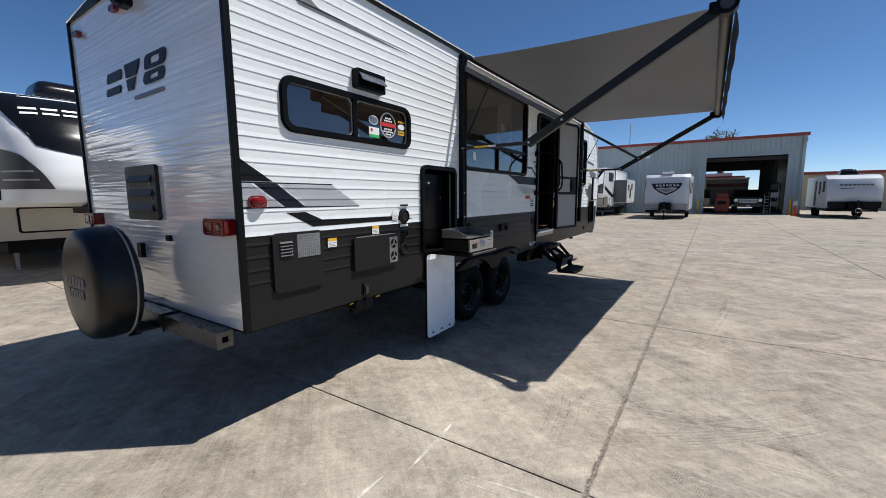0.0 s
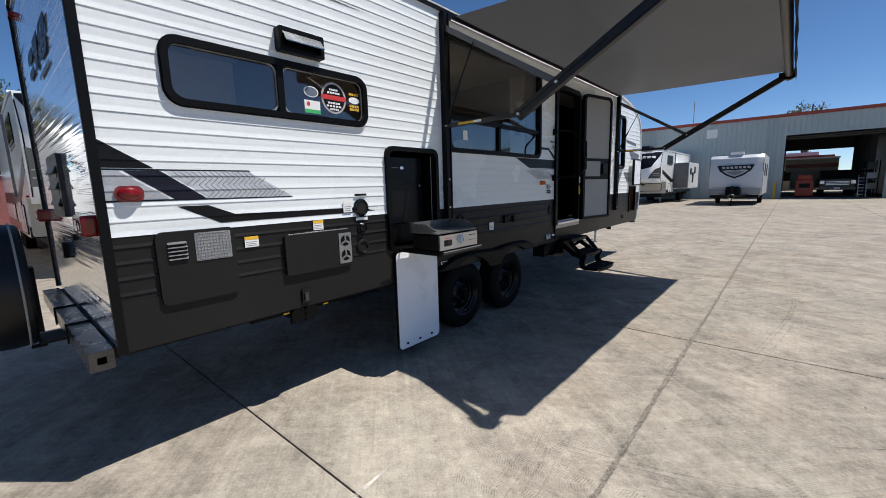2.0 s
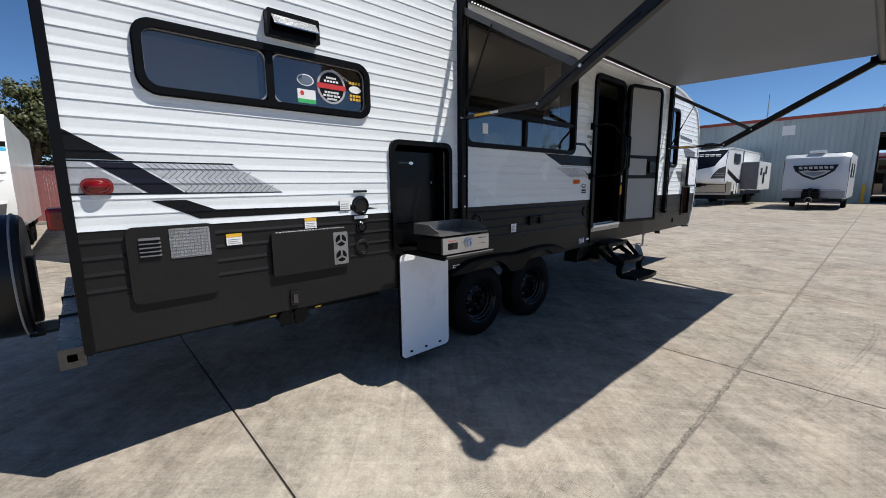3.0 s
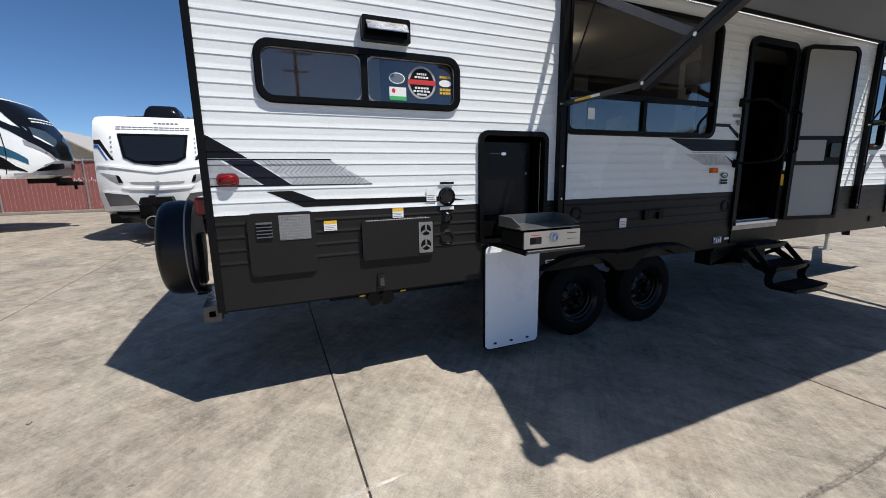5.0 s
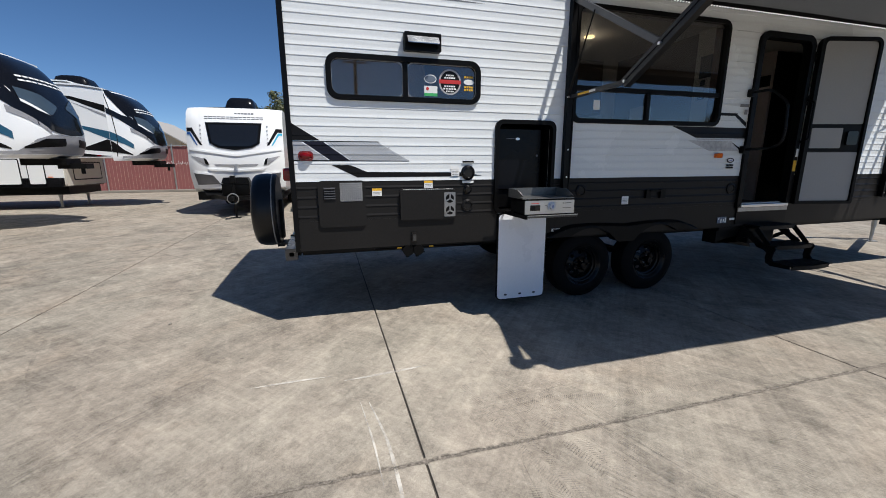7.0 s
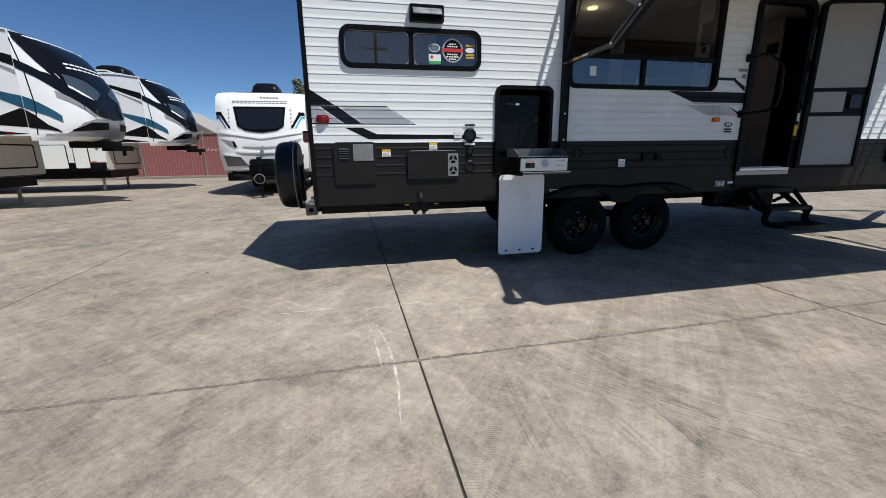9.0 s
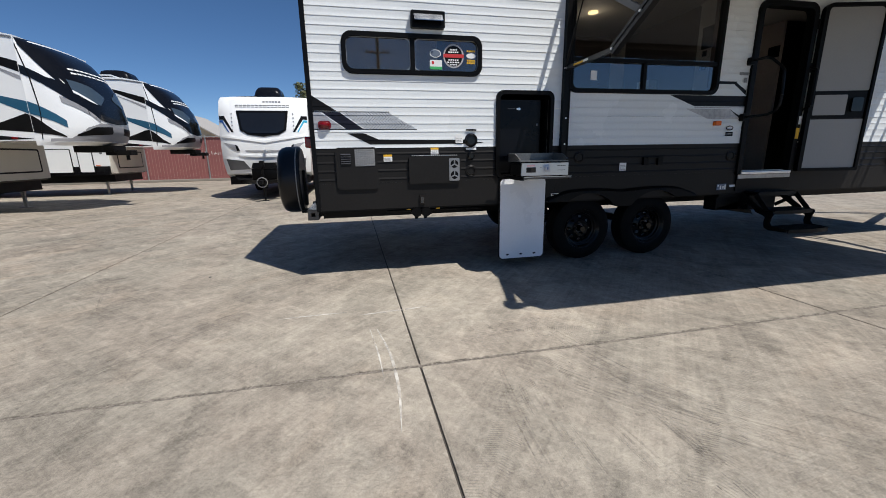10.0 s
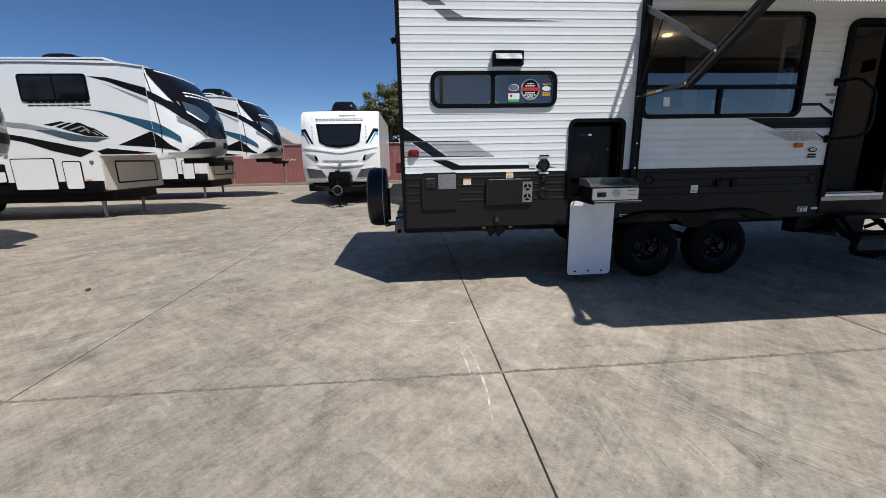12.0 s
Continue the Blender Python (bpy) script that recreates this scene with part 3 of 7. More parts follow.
def cells(y0, y1, z0, z1, holes):
    """Split a wall into rectangles that leave the holes free."""
    ys = sorted({y0, y1, *[v for h in holes for v in h[:2] if y0 < v < y1]})
    for a, c in zip(ys, ys[1:]):
        spans = sorted((h[2], h[3]) for h in holes if h[0] < (a + c) / 2 < h[1])
        z = z0
        for h0, h1 in spans:
            if h0 > z:
                yield a, c, z, min(h0, z1)
            z = max(z, h1)
        if z < z1:
            yield a, c, z, z1


def siding(bm, x, out, y0, y1, z0, z1, holes, low=False):
    for a, c, lo, hi in cells(y0, y1, z0, z1, holes):
        zs = rib_levels(lo, hi, low)
        v = []
        for z in zs:
            e = min(c, front_y(z))
            s = min(a, e)
            d = x + out * (low_rib(z) if low else rib(z))
            v.append((bm.verts.new((d, s, z)), bm.verts.new((d, e, z))))
        for p, q in zip(v, v[1:]):
            if (p[0].co - p[1].co).length > 1e-4 or (q[0].co - q[1].co).length > 1e-4:
                bm.faces.new((p[0], p[1], q[1], q[0]))
    return bm


def decal(bm, poly, x=SX, lift=0.0016, flat=False):
    """A vinyl graphic that follows the ribs; poly: (y, z) pairs, convex."""
    zs = sorted({round(z, 5) for _, z in poly})
    levels = sorted({*zs, *rib_levels(zs[0], zs[-1])})
    n = len(poly)
    rows = []
    for z in levels:
        ys = []
        for i in range(n):
            (ya, za), (yb, zb) = poly[i], poly[(i + 1) % n]
            if abs(za - z) < 1e-5:
                ys.append(ya)
            if (za - z) * (zb - z) < 0:
                ys.append(ya + (yb - ya) * (z - za) / (zb - za))
        if ys:
            rows.append((min(ys), max(ys), z))
    v = [(bm.verts.new((x + lift + (0 if flat else rib(z)), a, z)), bm.verts.new((x + lift + (0 if flat else rib(z)), c, z))) for a, c, z in rows]
    for p, q in zip(v, v[1:]):
        if max((p[0].co - p[1].co).length, (q[0].co - q[1].co).length) > 1e-4:
            bm.faces.new([k for k in (p[0], p[1], q[1], q[0])])
    return bm


trailer = world_thing("travel_trailer", "white ribbed travel trailer with charcoal skirt and open awning", "travel trailer", (-3.43, 5.6, 0))

WIN_R = (1.628, 2.888, 1.876, 2.210)
WIN_B = (3.795, 5.565, 1.752, 2.762)
COMP = (3.04, 3.64, 0.925, 1.757)
DOOR = (5.99, 6.745, 0.90, 2.69)
WIN_F = (8.43, 8.84, 1.68, 2.60)
HATCH_F = (9.22, 9.62, 0.86, 1.36)
HOLES = [(a + 0.03, c - 0.03, lo + 0.03, hi - 0.03) for a, c, lo, hi in (WIN_R, WIN_B, COMP, DOOR, WIN_F)] + [HATCH_F]
part("upper_siding", siding(B(), SX, 1, REAR_Y, 10.0, BELT, TOP, HOLES), WHITE, trailer, "white ribbed aluminium siding")
for a, c in ((REAR_Y, 3.07), (3.61, 6.02), (6.715, 9.22), (9.62, 10.0)):
    part("lower_siding", siding(B(), SX, 1, a, c, 0.918, BELT, [], True), DARK, trailer, "charcoal ribbed siding")
part("lower_siding", siding(B(), SX, 1, 9.22, 9.62, 1.36 - 0.13, BELT, [HATCH_F], True), DARK, trailer) if HATCH_F[3] < BELT else None
for a, c, hi in ((REAR_Y + 0.02, 3.70, 0.918), (3.70, 5.96, 0.918), (5.96, 6.78, 0.89), (6.78, 9.22, 0.918), (9.22, 9.62, 0.86), (9.62, 9.76, 0.918)):
    part("skirt_panel", box(B(), SX - 0.012, SX + 0.004, a, c - 0.002, LOW, hi), DARK, trailer, "smooth charcoal skirt panel")
part("far_siding", siding(B(), FX, -1, REAR_Y, 10.0, LOW, TOP, []), WHITE, trailer)

# inner skin, floor and roof
for a, c, lo, hi in cells(REAR_Y + 0.03, 9.5, 0.80, 2.84, HOLES):
    part("inner_wall", box(B(), SX - 0.045, SX - 0.03, a, c, lo, hi), INNER, trailer, "pale grey inner panelling")
part("inner_wall", box(B(), FX + 0.02, FX + 0.04, REAR_Y + 0.03, 9.5, 0.80, 2.84), INNER, trailer, "pale grey inner panelling")
part("ceiling_panel", box(B(), FX + 0.02, SX - 0.03, REAR_Y + 0.03, 9.2, 2.84, 2.86), INNER, trailer)
part("cabin_floor", box(B(), FX + 0.03, SX - 0.03, REAR_Y + 0.03, 9.6, 0.80, 0.86), INNERDARK, trailer, "dark vinyl floor")
bm = B()
rows = []
for y in [REAR_Y - 0.02, 3, 5, 7, 8.3, 8.6, 9.05, 9.45, 9.70, 9.84]:
    zt = float(np.interp(y, (8.5, 9.05, 9.45, 9.70, 9.84), (2.955, 2.885, 2.80, 2.68, 2.46)))
    rows.append([(SX + 0.018 + (FX - SX - 0.036) * k / 10, y, zt + 0.065 * math.sin(math.pi * k / 10) * (1 if y < 8.7 else 0.4)) for k in range(11)])
grid(bm, rows)
bmesh.ops.solidify(bm, geom=bm.faces[:], thickness=0.02)
part("roof", bm, mat("roof_membrane", (0.72, 0.72, 0.70), 0.6, vary=0.1), trailer, "white membrane roof", True)
bm = B()
for x in (SX, FX + 0.0):
    s = 1 if x == SX else -1
    box(bm, min(x, x + s * 0.022), max(x, x + s * 0.022), REAR_Y - 0.01, 8.5, 2.912, 2.938)
part("gutter_rail", bm, BLACK, trailer, "black roof gutter rail")
# front wall
bm = B()
zs = [LOW + (TOP - LOW) * k / 40 for k in range(41)]
grid(bm, [[(FX, front_y(z) - 0.003, z), (SX, front_y(z) - 0.003, z)] for z in zs])
part("front_wall", bm, WHITE, trailer, "curved front wall", True)
bm = B()
prev = None
for z in zs:
    p = Vector((SX + 0.006, front_y(z), z))
    if prev:
        bar(bm, prev, p, 0.024, 0.016, (1, 0, 0))
    prev = p
part("front_trim", bm, WHITE, trailer, "white front edge moulding")

# rear wall
bm = B()
v = []
for z in rib_levels(LOW, TOP):
    o = rib(z) * 0.10
    v.append([bm.verts.new((FX + (SX - FX) * k / 6, REAR_Y - o, z)) for k in range(7)])
for p, q in zip(v, v[1:]):
    for k in range(6):
        bm.faces.new((p[k], p[k + 1], q[k + 1], q[k]))
prism(bm, [(FX, REAR_Y - 0.002, TOP), (SX, REAR_Y - 0.002, TOP), (SX - 0.5, REAR_Y - 0.002, TOP + 0.055), (FX + 0.5, REAR_Y - 0.002, TOP + 0.055)], (0, 0.02, 0))
part("rear_wall", bm, REAR, trailer, "glossy white ribbed rear wall")
for x in (SX, FX):
    part("corner_trim", box(B(), x - 0.014, x + 0.014, REAR_Y - 0.018, REAR_Y + 0.022, LOW - 0.004, TOP + 0.01, 0.004), BLACK, trailer, "black corner moulding")
bm = B()
prism(bm, [(FX, REAR_Y - 0.02, TOP + 0.008), (SX, REAR_Y - 0.02, TOP + 0.008), (SX - 0.5, REAR_Y - 0.02, TOP + 0.06), (-3.43, REAR_Y - 0.02, TOP + 0.075), (FX + 0.5, REAR_Y - 0.02, TOP + 0.06)], (0, 0.03, 0))
part("roof_edge_trim", bm, BLACK, trailer)
# wordmark on the rear wall as plain slanted bars
LEAN = 0.35


def slanted(pts):
    return prism(B(), [(x + LEAN * (z - 2.235), REAR_Y - 0.005, z) for x, z in pts], (0, -0.003, 0))


for lo, hi in ((2.235, 2.312), (2.326, 2.418)):
    f0, f1 = (lo - 2.235) / 0.183, (hi - 2.235) / 0.183
    part("wordmark", slanted(arch(-3.97, -3.69, lo + 0.012, hi - 0.012, 0.02, 0.02, 3)), NAVY, trailer, "dark slanted shape of a maker's mark")
    part("wordmark", slanted([(-3.55 - 0.09 * f0, lo), (-3.46 + 0.09 * f0, lo), (-3.46 + 0.09 * f1, hi), (-3.55 - 0.09 * f1, hi)]), NAVY, trailer, "dark slanted shape of a maker's mark")
    o = [(x + LEAN * (z - 2.235), z) for x, z in arch(-3.29, -2.97, lo, hi, 0.035, 0.035, 3)]
    i = [(x + LEAN * (z - 2.235), z) for x, z in arch(-3.20, -3.06, lo + 0.024, hi - 0.024, 0.01, 0.01, 3)]
    part("wordmark", ring(B(), o, i, "y", REAR_Y - 0.008, REAR_Y - 0.005), NAVY, trailer, "dark slanted shape of a maker's mark")
bm = B()
box(bm, -3.45, -2.98, REAR_Y - 0.008, REAR_Y - 0.006, 2.16, 2.185)
part("wordmark_line", bm, CHEVRON, trailer)
# rear service grille
bm = yplate(B(), -3.72, -3.20, 1.31, 1.70, 0.03, REAR_Y - 0.025, REAR_Y)
grille = part("rear_grille", bm, mat("grey_black_plastic", (0.022, 0.022, 0.023), 0.45, vary=0.2, spec=0.3), trailer, "black plastic vented service door")
for z in (1.635, 1.535, 1.435):
    part("louvre", prism(B(), [(-3.66, REAR_Y - 0.024, z), (-3.66, REAR_Y - 0.044, z - 0.050), (-3.66, REAR_Y - 0.039, z - 0.053), (-3.66, REAR_Y - 0.022, z - 0.008)], (0.40, 0, 0)), bpy.data.materials["grey_black_plastic"], grille)
    part("louvre_slot", box(B(), -3.65, -3.27, REAR_Y - 0.0275, REAR_Y - 0.0255, z - 0.085, z - 0.02), BLACK, grille)
part("catch", yplate(B(), -3.30, -3.24, 1.375, 1.395, 0.008, REAR_Y - 0.04, REAR_Y - 0.02), BLACK, grille)
for xa, xb in ((-2.50, -2.26), (-4.58, -4.34)):
    bm = yplate(B(), xa, xb, 1.245, 1.345, 0.02, REAR_Y - 0.066, REAR_Y)
    t = part("tail_light", bm, RED, trailer, "red square tail light")
    part("lens_rim", ring(B(), rrect(xa + 0.008, xb - 0.008, 1.252, 1.338, 0.016), rrect(xa + 0.018, xb - 0.018, 1.262, 1.328, 0.010), "y", REAR_Y - 0.072, REAR_Y - 0.065), RED, t)
    lens = mat("dark_red_lens", (0.10, 0.003, 0.004), 0.08, coat=0.6) if "dark_red_lens" not in bpy.data.materials else bpy.data.materials["dark_red_lens"]
    part("reflector", yplate(B(), xa + 0.026, xa + 0.105, 1.268, 1.322, 0.01, REAR_Y - 0.071, REAR_Y - 0.0655), lens, t)
    part("lamp_eye", rod(B(), (xb - 0.065, REAR_Y - 0.065, 1.295), (xb - 0.065, REAR_Y - 0.074, 1.295), 0.027, 20, 0.018), lens, t)
for xa in (-4.42, -3.62):
    part("marker_light", yplate(B(), xa - 0.05, xa + 0.05, 2.79, 2.83, 0.015, REAR_Y - 0.035, REAR_Y), RED, trailer)
bm = yplate(B(), -3.47, -3.34, 2.76, 2.86, 0.02, REAR_Y - 0.05, REAR_Y)
rod(bm, (-3.40, REAR_Y - 0.05, 2.81), (-3.40, REAR_Y - 0.10, 2.79), 0.035, 14)
part("rear_camera", bm, PLASTIC, trailer, "black rear camera housing")
part("outlet_cover", yplate(B(), -3.62, -3.55, 1.02, 1.13, 0.01, REAR_Y - 0.03, REAR_Y), PLASTIC, trailer)
part("outlet_cover", yplate(B(), -3.14, -3.08, 1.17, 1.21, 0.01, REAR_Y - 0.02, REAR_Y), PLASTIC, trailer)

# rear bumper and spare wheel
bm = B()
ring(bm, [(1.205, 0.572), (1.305, 0.572), (1.305, 0.672), (1.205, 0.672)], [(1.211, 0.578), (1.299, 0.578), (1.299, 0.666), (1.211, 0.666)], "x", -2.36, -4.50)
bumper = part("bumper", bm, TUBE, trailer, "square steel tube bumper")
bm = B()
ring(bm, [(1.205, 0.572), (1.305, 0.572), (1.305, 0.672), (1.205, 0.672)], [(1.236, 0.605), (1.274, 0.605), (1.274, 0.641), (1.236, 0.641)], "x", -2.359, -2.352)
for xa in (-3.05, -3.62):
    bm2 = B()
    for ya in (1.20, 1.306):
        box(bm2, xa - 0.006, xa + 0.006, ya - 0.005, ya + 0.005, 0.56, 0.68)
    box(bm2, xa - 0.006, xa + 0.006, 1.195, 1.311, 0.672, 0.682)
    part("carrier_clamp", bm2, STEEL, bumper, "black clamp round the tube")
part("bumper_end", bm, TUBE, bumper, "bumper end plate with a square hole")
bm = B()
for x in (-2.75, -4.10):
    box(bm, x - 0.05, x + 0.05, 1.306, 2.2, 0.56, 0.66)
box(bm, -4.5, -2.40, 1.306, 1.33, 0.60, 0.66)
part("bumper_bracket", bm, STEEL, trailer)
PRINT = mat("faded_white_print", (0.16, 0.16, 0.16), 0.6)
TC = (-3.33, 0.0, 0.912)
bm = lathe(B(), [(1.09, 0.19), (1.09, 0.350), (1.075, 0.366), (0.99, 0.373), (0.93, 0.369), (0.885, 0.356), (0.862, 0.332), (0.851, 0.295), (0.847, 0.15), (0.846, 0.0)], TC, "y", 56)
spare = part("spare_wheel", bm, VINYL, trailer, "spare wheel in a black vinyl cover", True)
bm = B()
bmesh.ops.create_circle(bm, segments=56, radius=0.372, matrix=Matrix.Translation((TC[0], 1.05, TC[2])) @ Matrix.Rotation(radians(90), 4, "X"))
loop = [v.co.copy() for v in bm.verts]
bm.free()
bm = B()
for a, c in zip(loop, loop[1:] + loop[:1]):
    rod(bm, a, c, 0.006, 6)
part("cover_piping", bm, mat("grey_piping", (0.3, 0.3, 0.3), 0.6), spare)
for zz, w in ((0.945, 0.36), (0.865, 0.30)):
    for q in range(6):
        xa = TC[0] - w / 2 + w * q / 6
        part("cover_lettering", box(B(), xa, xa + w / 6 * 0.72, 0.842, 0.846, zz - 0.028, zz + 0.028), PRINT, spare, "pale printed bar")
bm = B()
box(bm, -3.36, -3.24, 1.08, 1.12, 0.62, 1.02)
box(bm, -3.42, -3.18, 1.085, 1.30, 0.555, 0.571)
rod(bm, (-3.2, 1.12, 0.55), (-3.2, 1.05, 0.55), 0.012, 8)
rod(bm, (-3.4, 1.12, 0.55), (-3.4, 1.05, 0.55), 0.012, 8)
part("spare_carrier", bm, STEEL, trailer)


# windows of the near side
def side_window(win, wide, bars, glass, label):
    y0, y1, z0, z1 = win
    bm = frame_x(B(), y0, y1, z0, z1, 0.085, wide, SX - 0.04, SX + 0.026)
    frame_x(bm, y0 - 0.006, y1 + 0.006, z0 - 0.006, z1 + 0.006, 0.09, 0.016, SX + 0.004, SX + 0.016)
    w = part("window", bm, PLASTIC, trailer, label, True)
    for a, c, lo, hi in bars:
        part("glazing_bar", box(B(), SX - 0.02, SX + 0.014, a, c, lo, hi), PLASTIC, w)
    return w


wr = side_window(WIN_R, 0.034, [(2.222, 2.262, 1.90, 2.19)], GLASS, "black-framed sliding window with dark glass")
for a, c in ((1.660, 2.224), (2.260, 2.856)):
    p = part("pane", plate(B(), a, c, 1.908, 2.178, 0.03, SX - 0.012, SX - 0.008), GLASS, wr, "dark tinted pane")
    p.visible_shadow = False
bm = frame_x(B(), 1.658, 2.226, 1.906, 2.180, 0.055, 0.008, SX - 0.008, SX + 0.002)
frame_x(bm, 2.258, 2.858, 1.906, 2.180, 0.055, 0.008, SX - 0.008, SX + 0.002)
part("sash_edge", bm, GALV, wr, "thin bright sash edge")
# stickers on the pane
PX = SX - 0.007


def disc(bm, y, z, ry, rz, x, n=28):
    prism(bm, [(x, y + ry * math.cos(2 * math.pi * k / n), z + rz * math.sin(2 * math.pi * k / n)) for k in range(n)], (0.001, 0, 0))
    return bm


part("round_sticker", disc(B(), 2.625, 2.045, 0.098, 0.102, PX), mat("sticker_grey", (0.42, 0.40, 0.40), 0.5), wr, "round grey and red sticker")
bm = disc(B(), 2.625, 2.045, 0.084, 0.088, PX + 0.0012)
part("sticker_core", bm, DECAL, wr)
bm = B()
box(bm, PX + 0.0025, PX + 0.0035, 2.530, 2.722, 2.032, 2.062)
part("sticker_band", bm, REDLABEL, wr)
bm = B()
for zz, w in ((2.098, 0.07), (2.078, 0.10), (2.012, 0.10), (1.992, 0.12), (1.972, 0.07)):
    for q in range(5):
        a = 2.625 - w / 2 + w * q / 5
        box(bm, PX + 0.0026, PX + 0.0034, a, a + w / 5 * 0.75, zz - 0.006, zz + 0.006)
tagged(part("sticker_print", bm, PAPER, wr, "small unreadable print as bars"), kind="stuff")
bm = disc(B(), 2.455, 2.062, 0.053, 0.034, PX)
part("oval_sticker", bm, PAPER, wr)
part("oval_sticker_core", disc(B(), 2.455, 2.062, 0.046, 0.028, PX + 0.0012), mat("grey_blue_print", (0.12, 0.15, 0.2), 0.5), wr)
part("card_sticker", box(B(), PX, PX + 0.001, 2.402, 2.515, 1.928, 2.008), PAPER, wr, "white and green card sticker")
part("card_stripe", box(B(), PX + 0.0012, PX + 0.002, 2.402, 2.515, 1.928, 1.952), GREEN, wr)
bm = B()
disc(bm, 2.43, 1.985, 0.012, 0.014, PX + 0.0012)
part("card_dot", bm, REDLABEL, wr)
bm = B()
for zz in (2.092, 2.012, 1.990):
    for q in range(4):
        box(bm, PX, PX + 0.001, 2.752 + 0.021 * q, 2.768 + 0.021 * q, zz - 0.008, zz + 0.008)
tagged(part("side_sticker", bm, YELLOW, wr, "small orange print as bars"), kind="stuff")
part("side_oval", disc(B(), 2.792, 2.052, 0.045, 0.022, PX), PAPER, wr)

wb = side_window(WIN_B, 0.036, [(3.83, 5.53, 2.036, 2.076), (4.630, 4.668, 1.78, 2.05)], GLASS, "large black-framed picture window")
for a, c, lo, hi in ((3.826, 5.534, 2.070, 2.730), (3.826, 4.634, 1.784, 2.040), (4.664, 5.534, 1.784, 2.040)):
    p = part("pane", plate(B(), a, c, lo, hi, 0.03, SX - 0.012, SX - 0.008), GLASS, wb, "dark tinted pane")
    p.visible_shadow = False
# small pale rectangle set on the lower left pane
part("pale_rectangle", box(B(), PX, PX + 0.001, 4.04, 4.11, 1.87, 1.96), PAPER, wb, "small pale rectangle on the glass")
part("blind_rail", box(B(), SX - 0.03, SX - 0.018, 3.84, 5.52, 2.70, 2.73), ALU, wb)

wf = side_window(WIN_F, 0.034, [(8.45, 8.82, 2.0, 2.03)], GLASS_DARK, "narrow tall black-framed window")
for lo, hi in ((1.71, 2.002), (2.028, 2.57)):
    p = part("pane", plate(B(), 8.462, 8.808, lo, hi, 0.03, SX - 0.012, SX - 0.008), GLASS_DARK, wf, "dark tinted pane")
    p.visible_shadow = False

# range hood vent
bm = frame_x(B(), 2.232, 2.534, 2.255, 2.392, 0.012, 0.022, SX, SX + 0.055)
vent = part("range_vent", bm, PLASTIC, trailer, "black range hood vent with a metal flap")
bm = B()
prism(bm, [(SX + 0.048, 2.256, 2.372), (SX + 0.094, 2.256, 2.31), (SX + 0.094, 2.256, 2.304), (SX + 0.03, 2.256, 2.372)], (0, 0.256, 0))
part("flap", bm, CHROME, vent, "bent metal flap")
part("backing", box(B(), SX + 0.002, SX + 0.012, 2.25, 2.52, 2.27, 2.38), BLACK, vent)

# graphics
bm = B()
decal(bm, [(1.338, 1.690), (1.545, 1.560), (1.338, 1.560)])
decal(bm, [(1.625, 1.368), (1.772, 1.368), (1.905, 1.312), (1.905, 1.268), (1.826, 1.268)])
decal(bm, [(1.905, 1.312), (2.74, 1.300), (2.93, 1.272), (2.74, 1.266), (1.905, 1.268)])
part("black_graphic", bm, DECAL, trailer, "black swept stripes")
bm = B()
decal(bm, [(1.338, 1.548), (1.400, 1.548), (1.600, 1.410), (1.338, 1.410)])
part("silver_graphic", bm, SILVER, trailer, "silver grey panel graphic")
bm = decal(B(), [(1.588, 1.548), (2.004, 1.548), (2.262, 1.402), (1.790, 1.402)])
part("tread_graphic", bm, TREADPANEL, trailer, "pale silver panel with tread lines")
bm = B()
decal(bm, [(1.420, 1.548), (1.570, 1.548), (1.772, 1.404), (1.622, 1.404)])
part("navy_graphic", bm, NAVY, trailer)
bm = B()
decal(bm, [(1.338, 1.556), (2.004, 1.556), (2.016, 1.549), (1.338, 1.549)], lift=0.002)
decal(bm, [(1.338, 1.409), (2.262, 1.401), (2.262, 1.396), (1.338, 1.400)], lift=0.002)
part("pinstripe", bm, DECAL, trailer)
bm = B()
rise, run, thin = 0.0365, 0.040, 0.0035
for k in range(-3, 24):
    start = 1.590 + 0.029 * k
    for leg in range(4):
        za = 1.548 - rise * leg
        ya, yb = (start, start + run) if leg % 2 == 0 else (start + run, start)
        mid = 0.5 * (ya + yb)
        f0 = (1.548 - za + rise / 2) / 0.146
        if 1.600 + 0.202 * f0 < mid < 1.985 + 0.258 * f0:
            decal(bm, [(ya, za), (ya + thin * 1.4, za), (yb + thin * 1.4, za - rise), (yb, za - rise)], lift=0.0022)
tagged(part("chevron_pattern", bm, CHEVRON, trailer, "fine zigzag tread lines"), kind="stuff")
bm = B()
decal(bm, [(1.50, 2.865), (1.69, 2.865), (1.785, 2.799), (1.632, 2.799)])
decal(bm, [(1.672, 2.764), (1.822, 2.764), (1.955, 2.696), (1.80, 2.664), (1.85, 2.655)][:4])
decal(bm, [(1.94, 2.696), (2.94, 2.666), (2.5, 2.661), (1.80, 2.664)])
part("upper_graphic", bm, CHEVRON, trailer, "grey tapering stripe")
bm = B()
decal(bm, [(4.98, 1.742), (5.99, 1.742), (5.99, 1.632), (5.30, 1.632)])
decal(bm, [(5.58, 1.89), (5.82, 1.89), (5.82, 1.862), (5.58, 1.862)])
decal(bm, [(5.80, 1.89), (5.96, 1.80), (5.96, 1.752), (5.80, 1.855)])
decal(bm, [(5.78, 1.60), (5.99, 1.50), (5.99, 1.46)])
part("black_graphic", bm, DECAL, trailer, "black swept stripes")
bm = B()
decal(bm, [(5.20, 1.605), (5.78, 1.605), (5.99, 1.50), (5.50, 1.50)], lift=0.001)
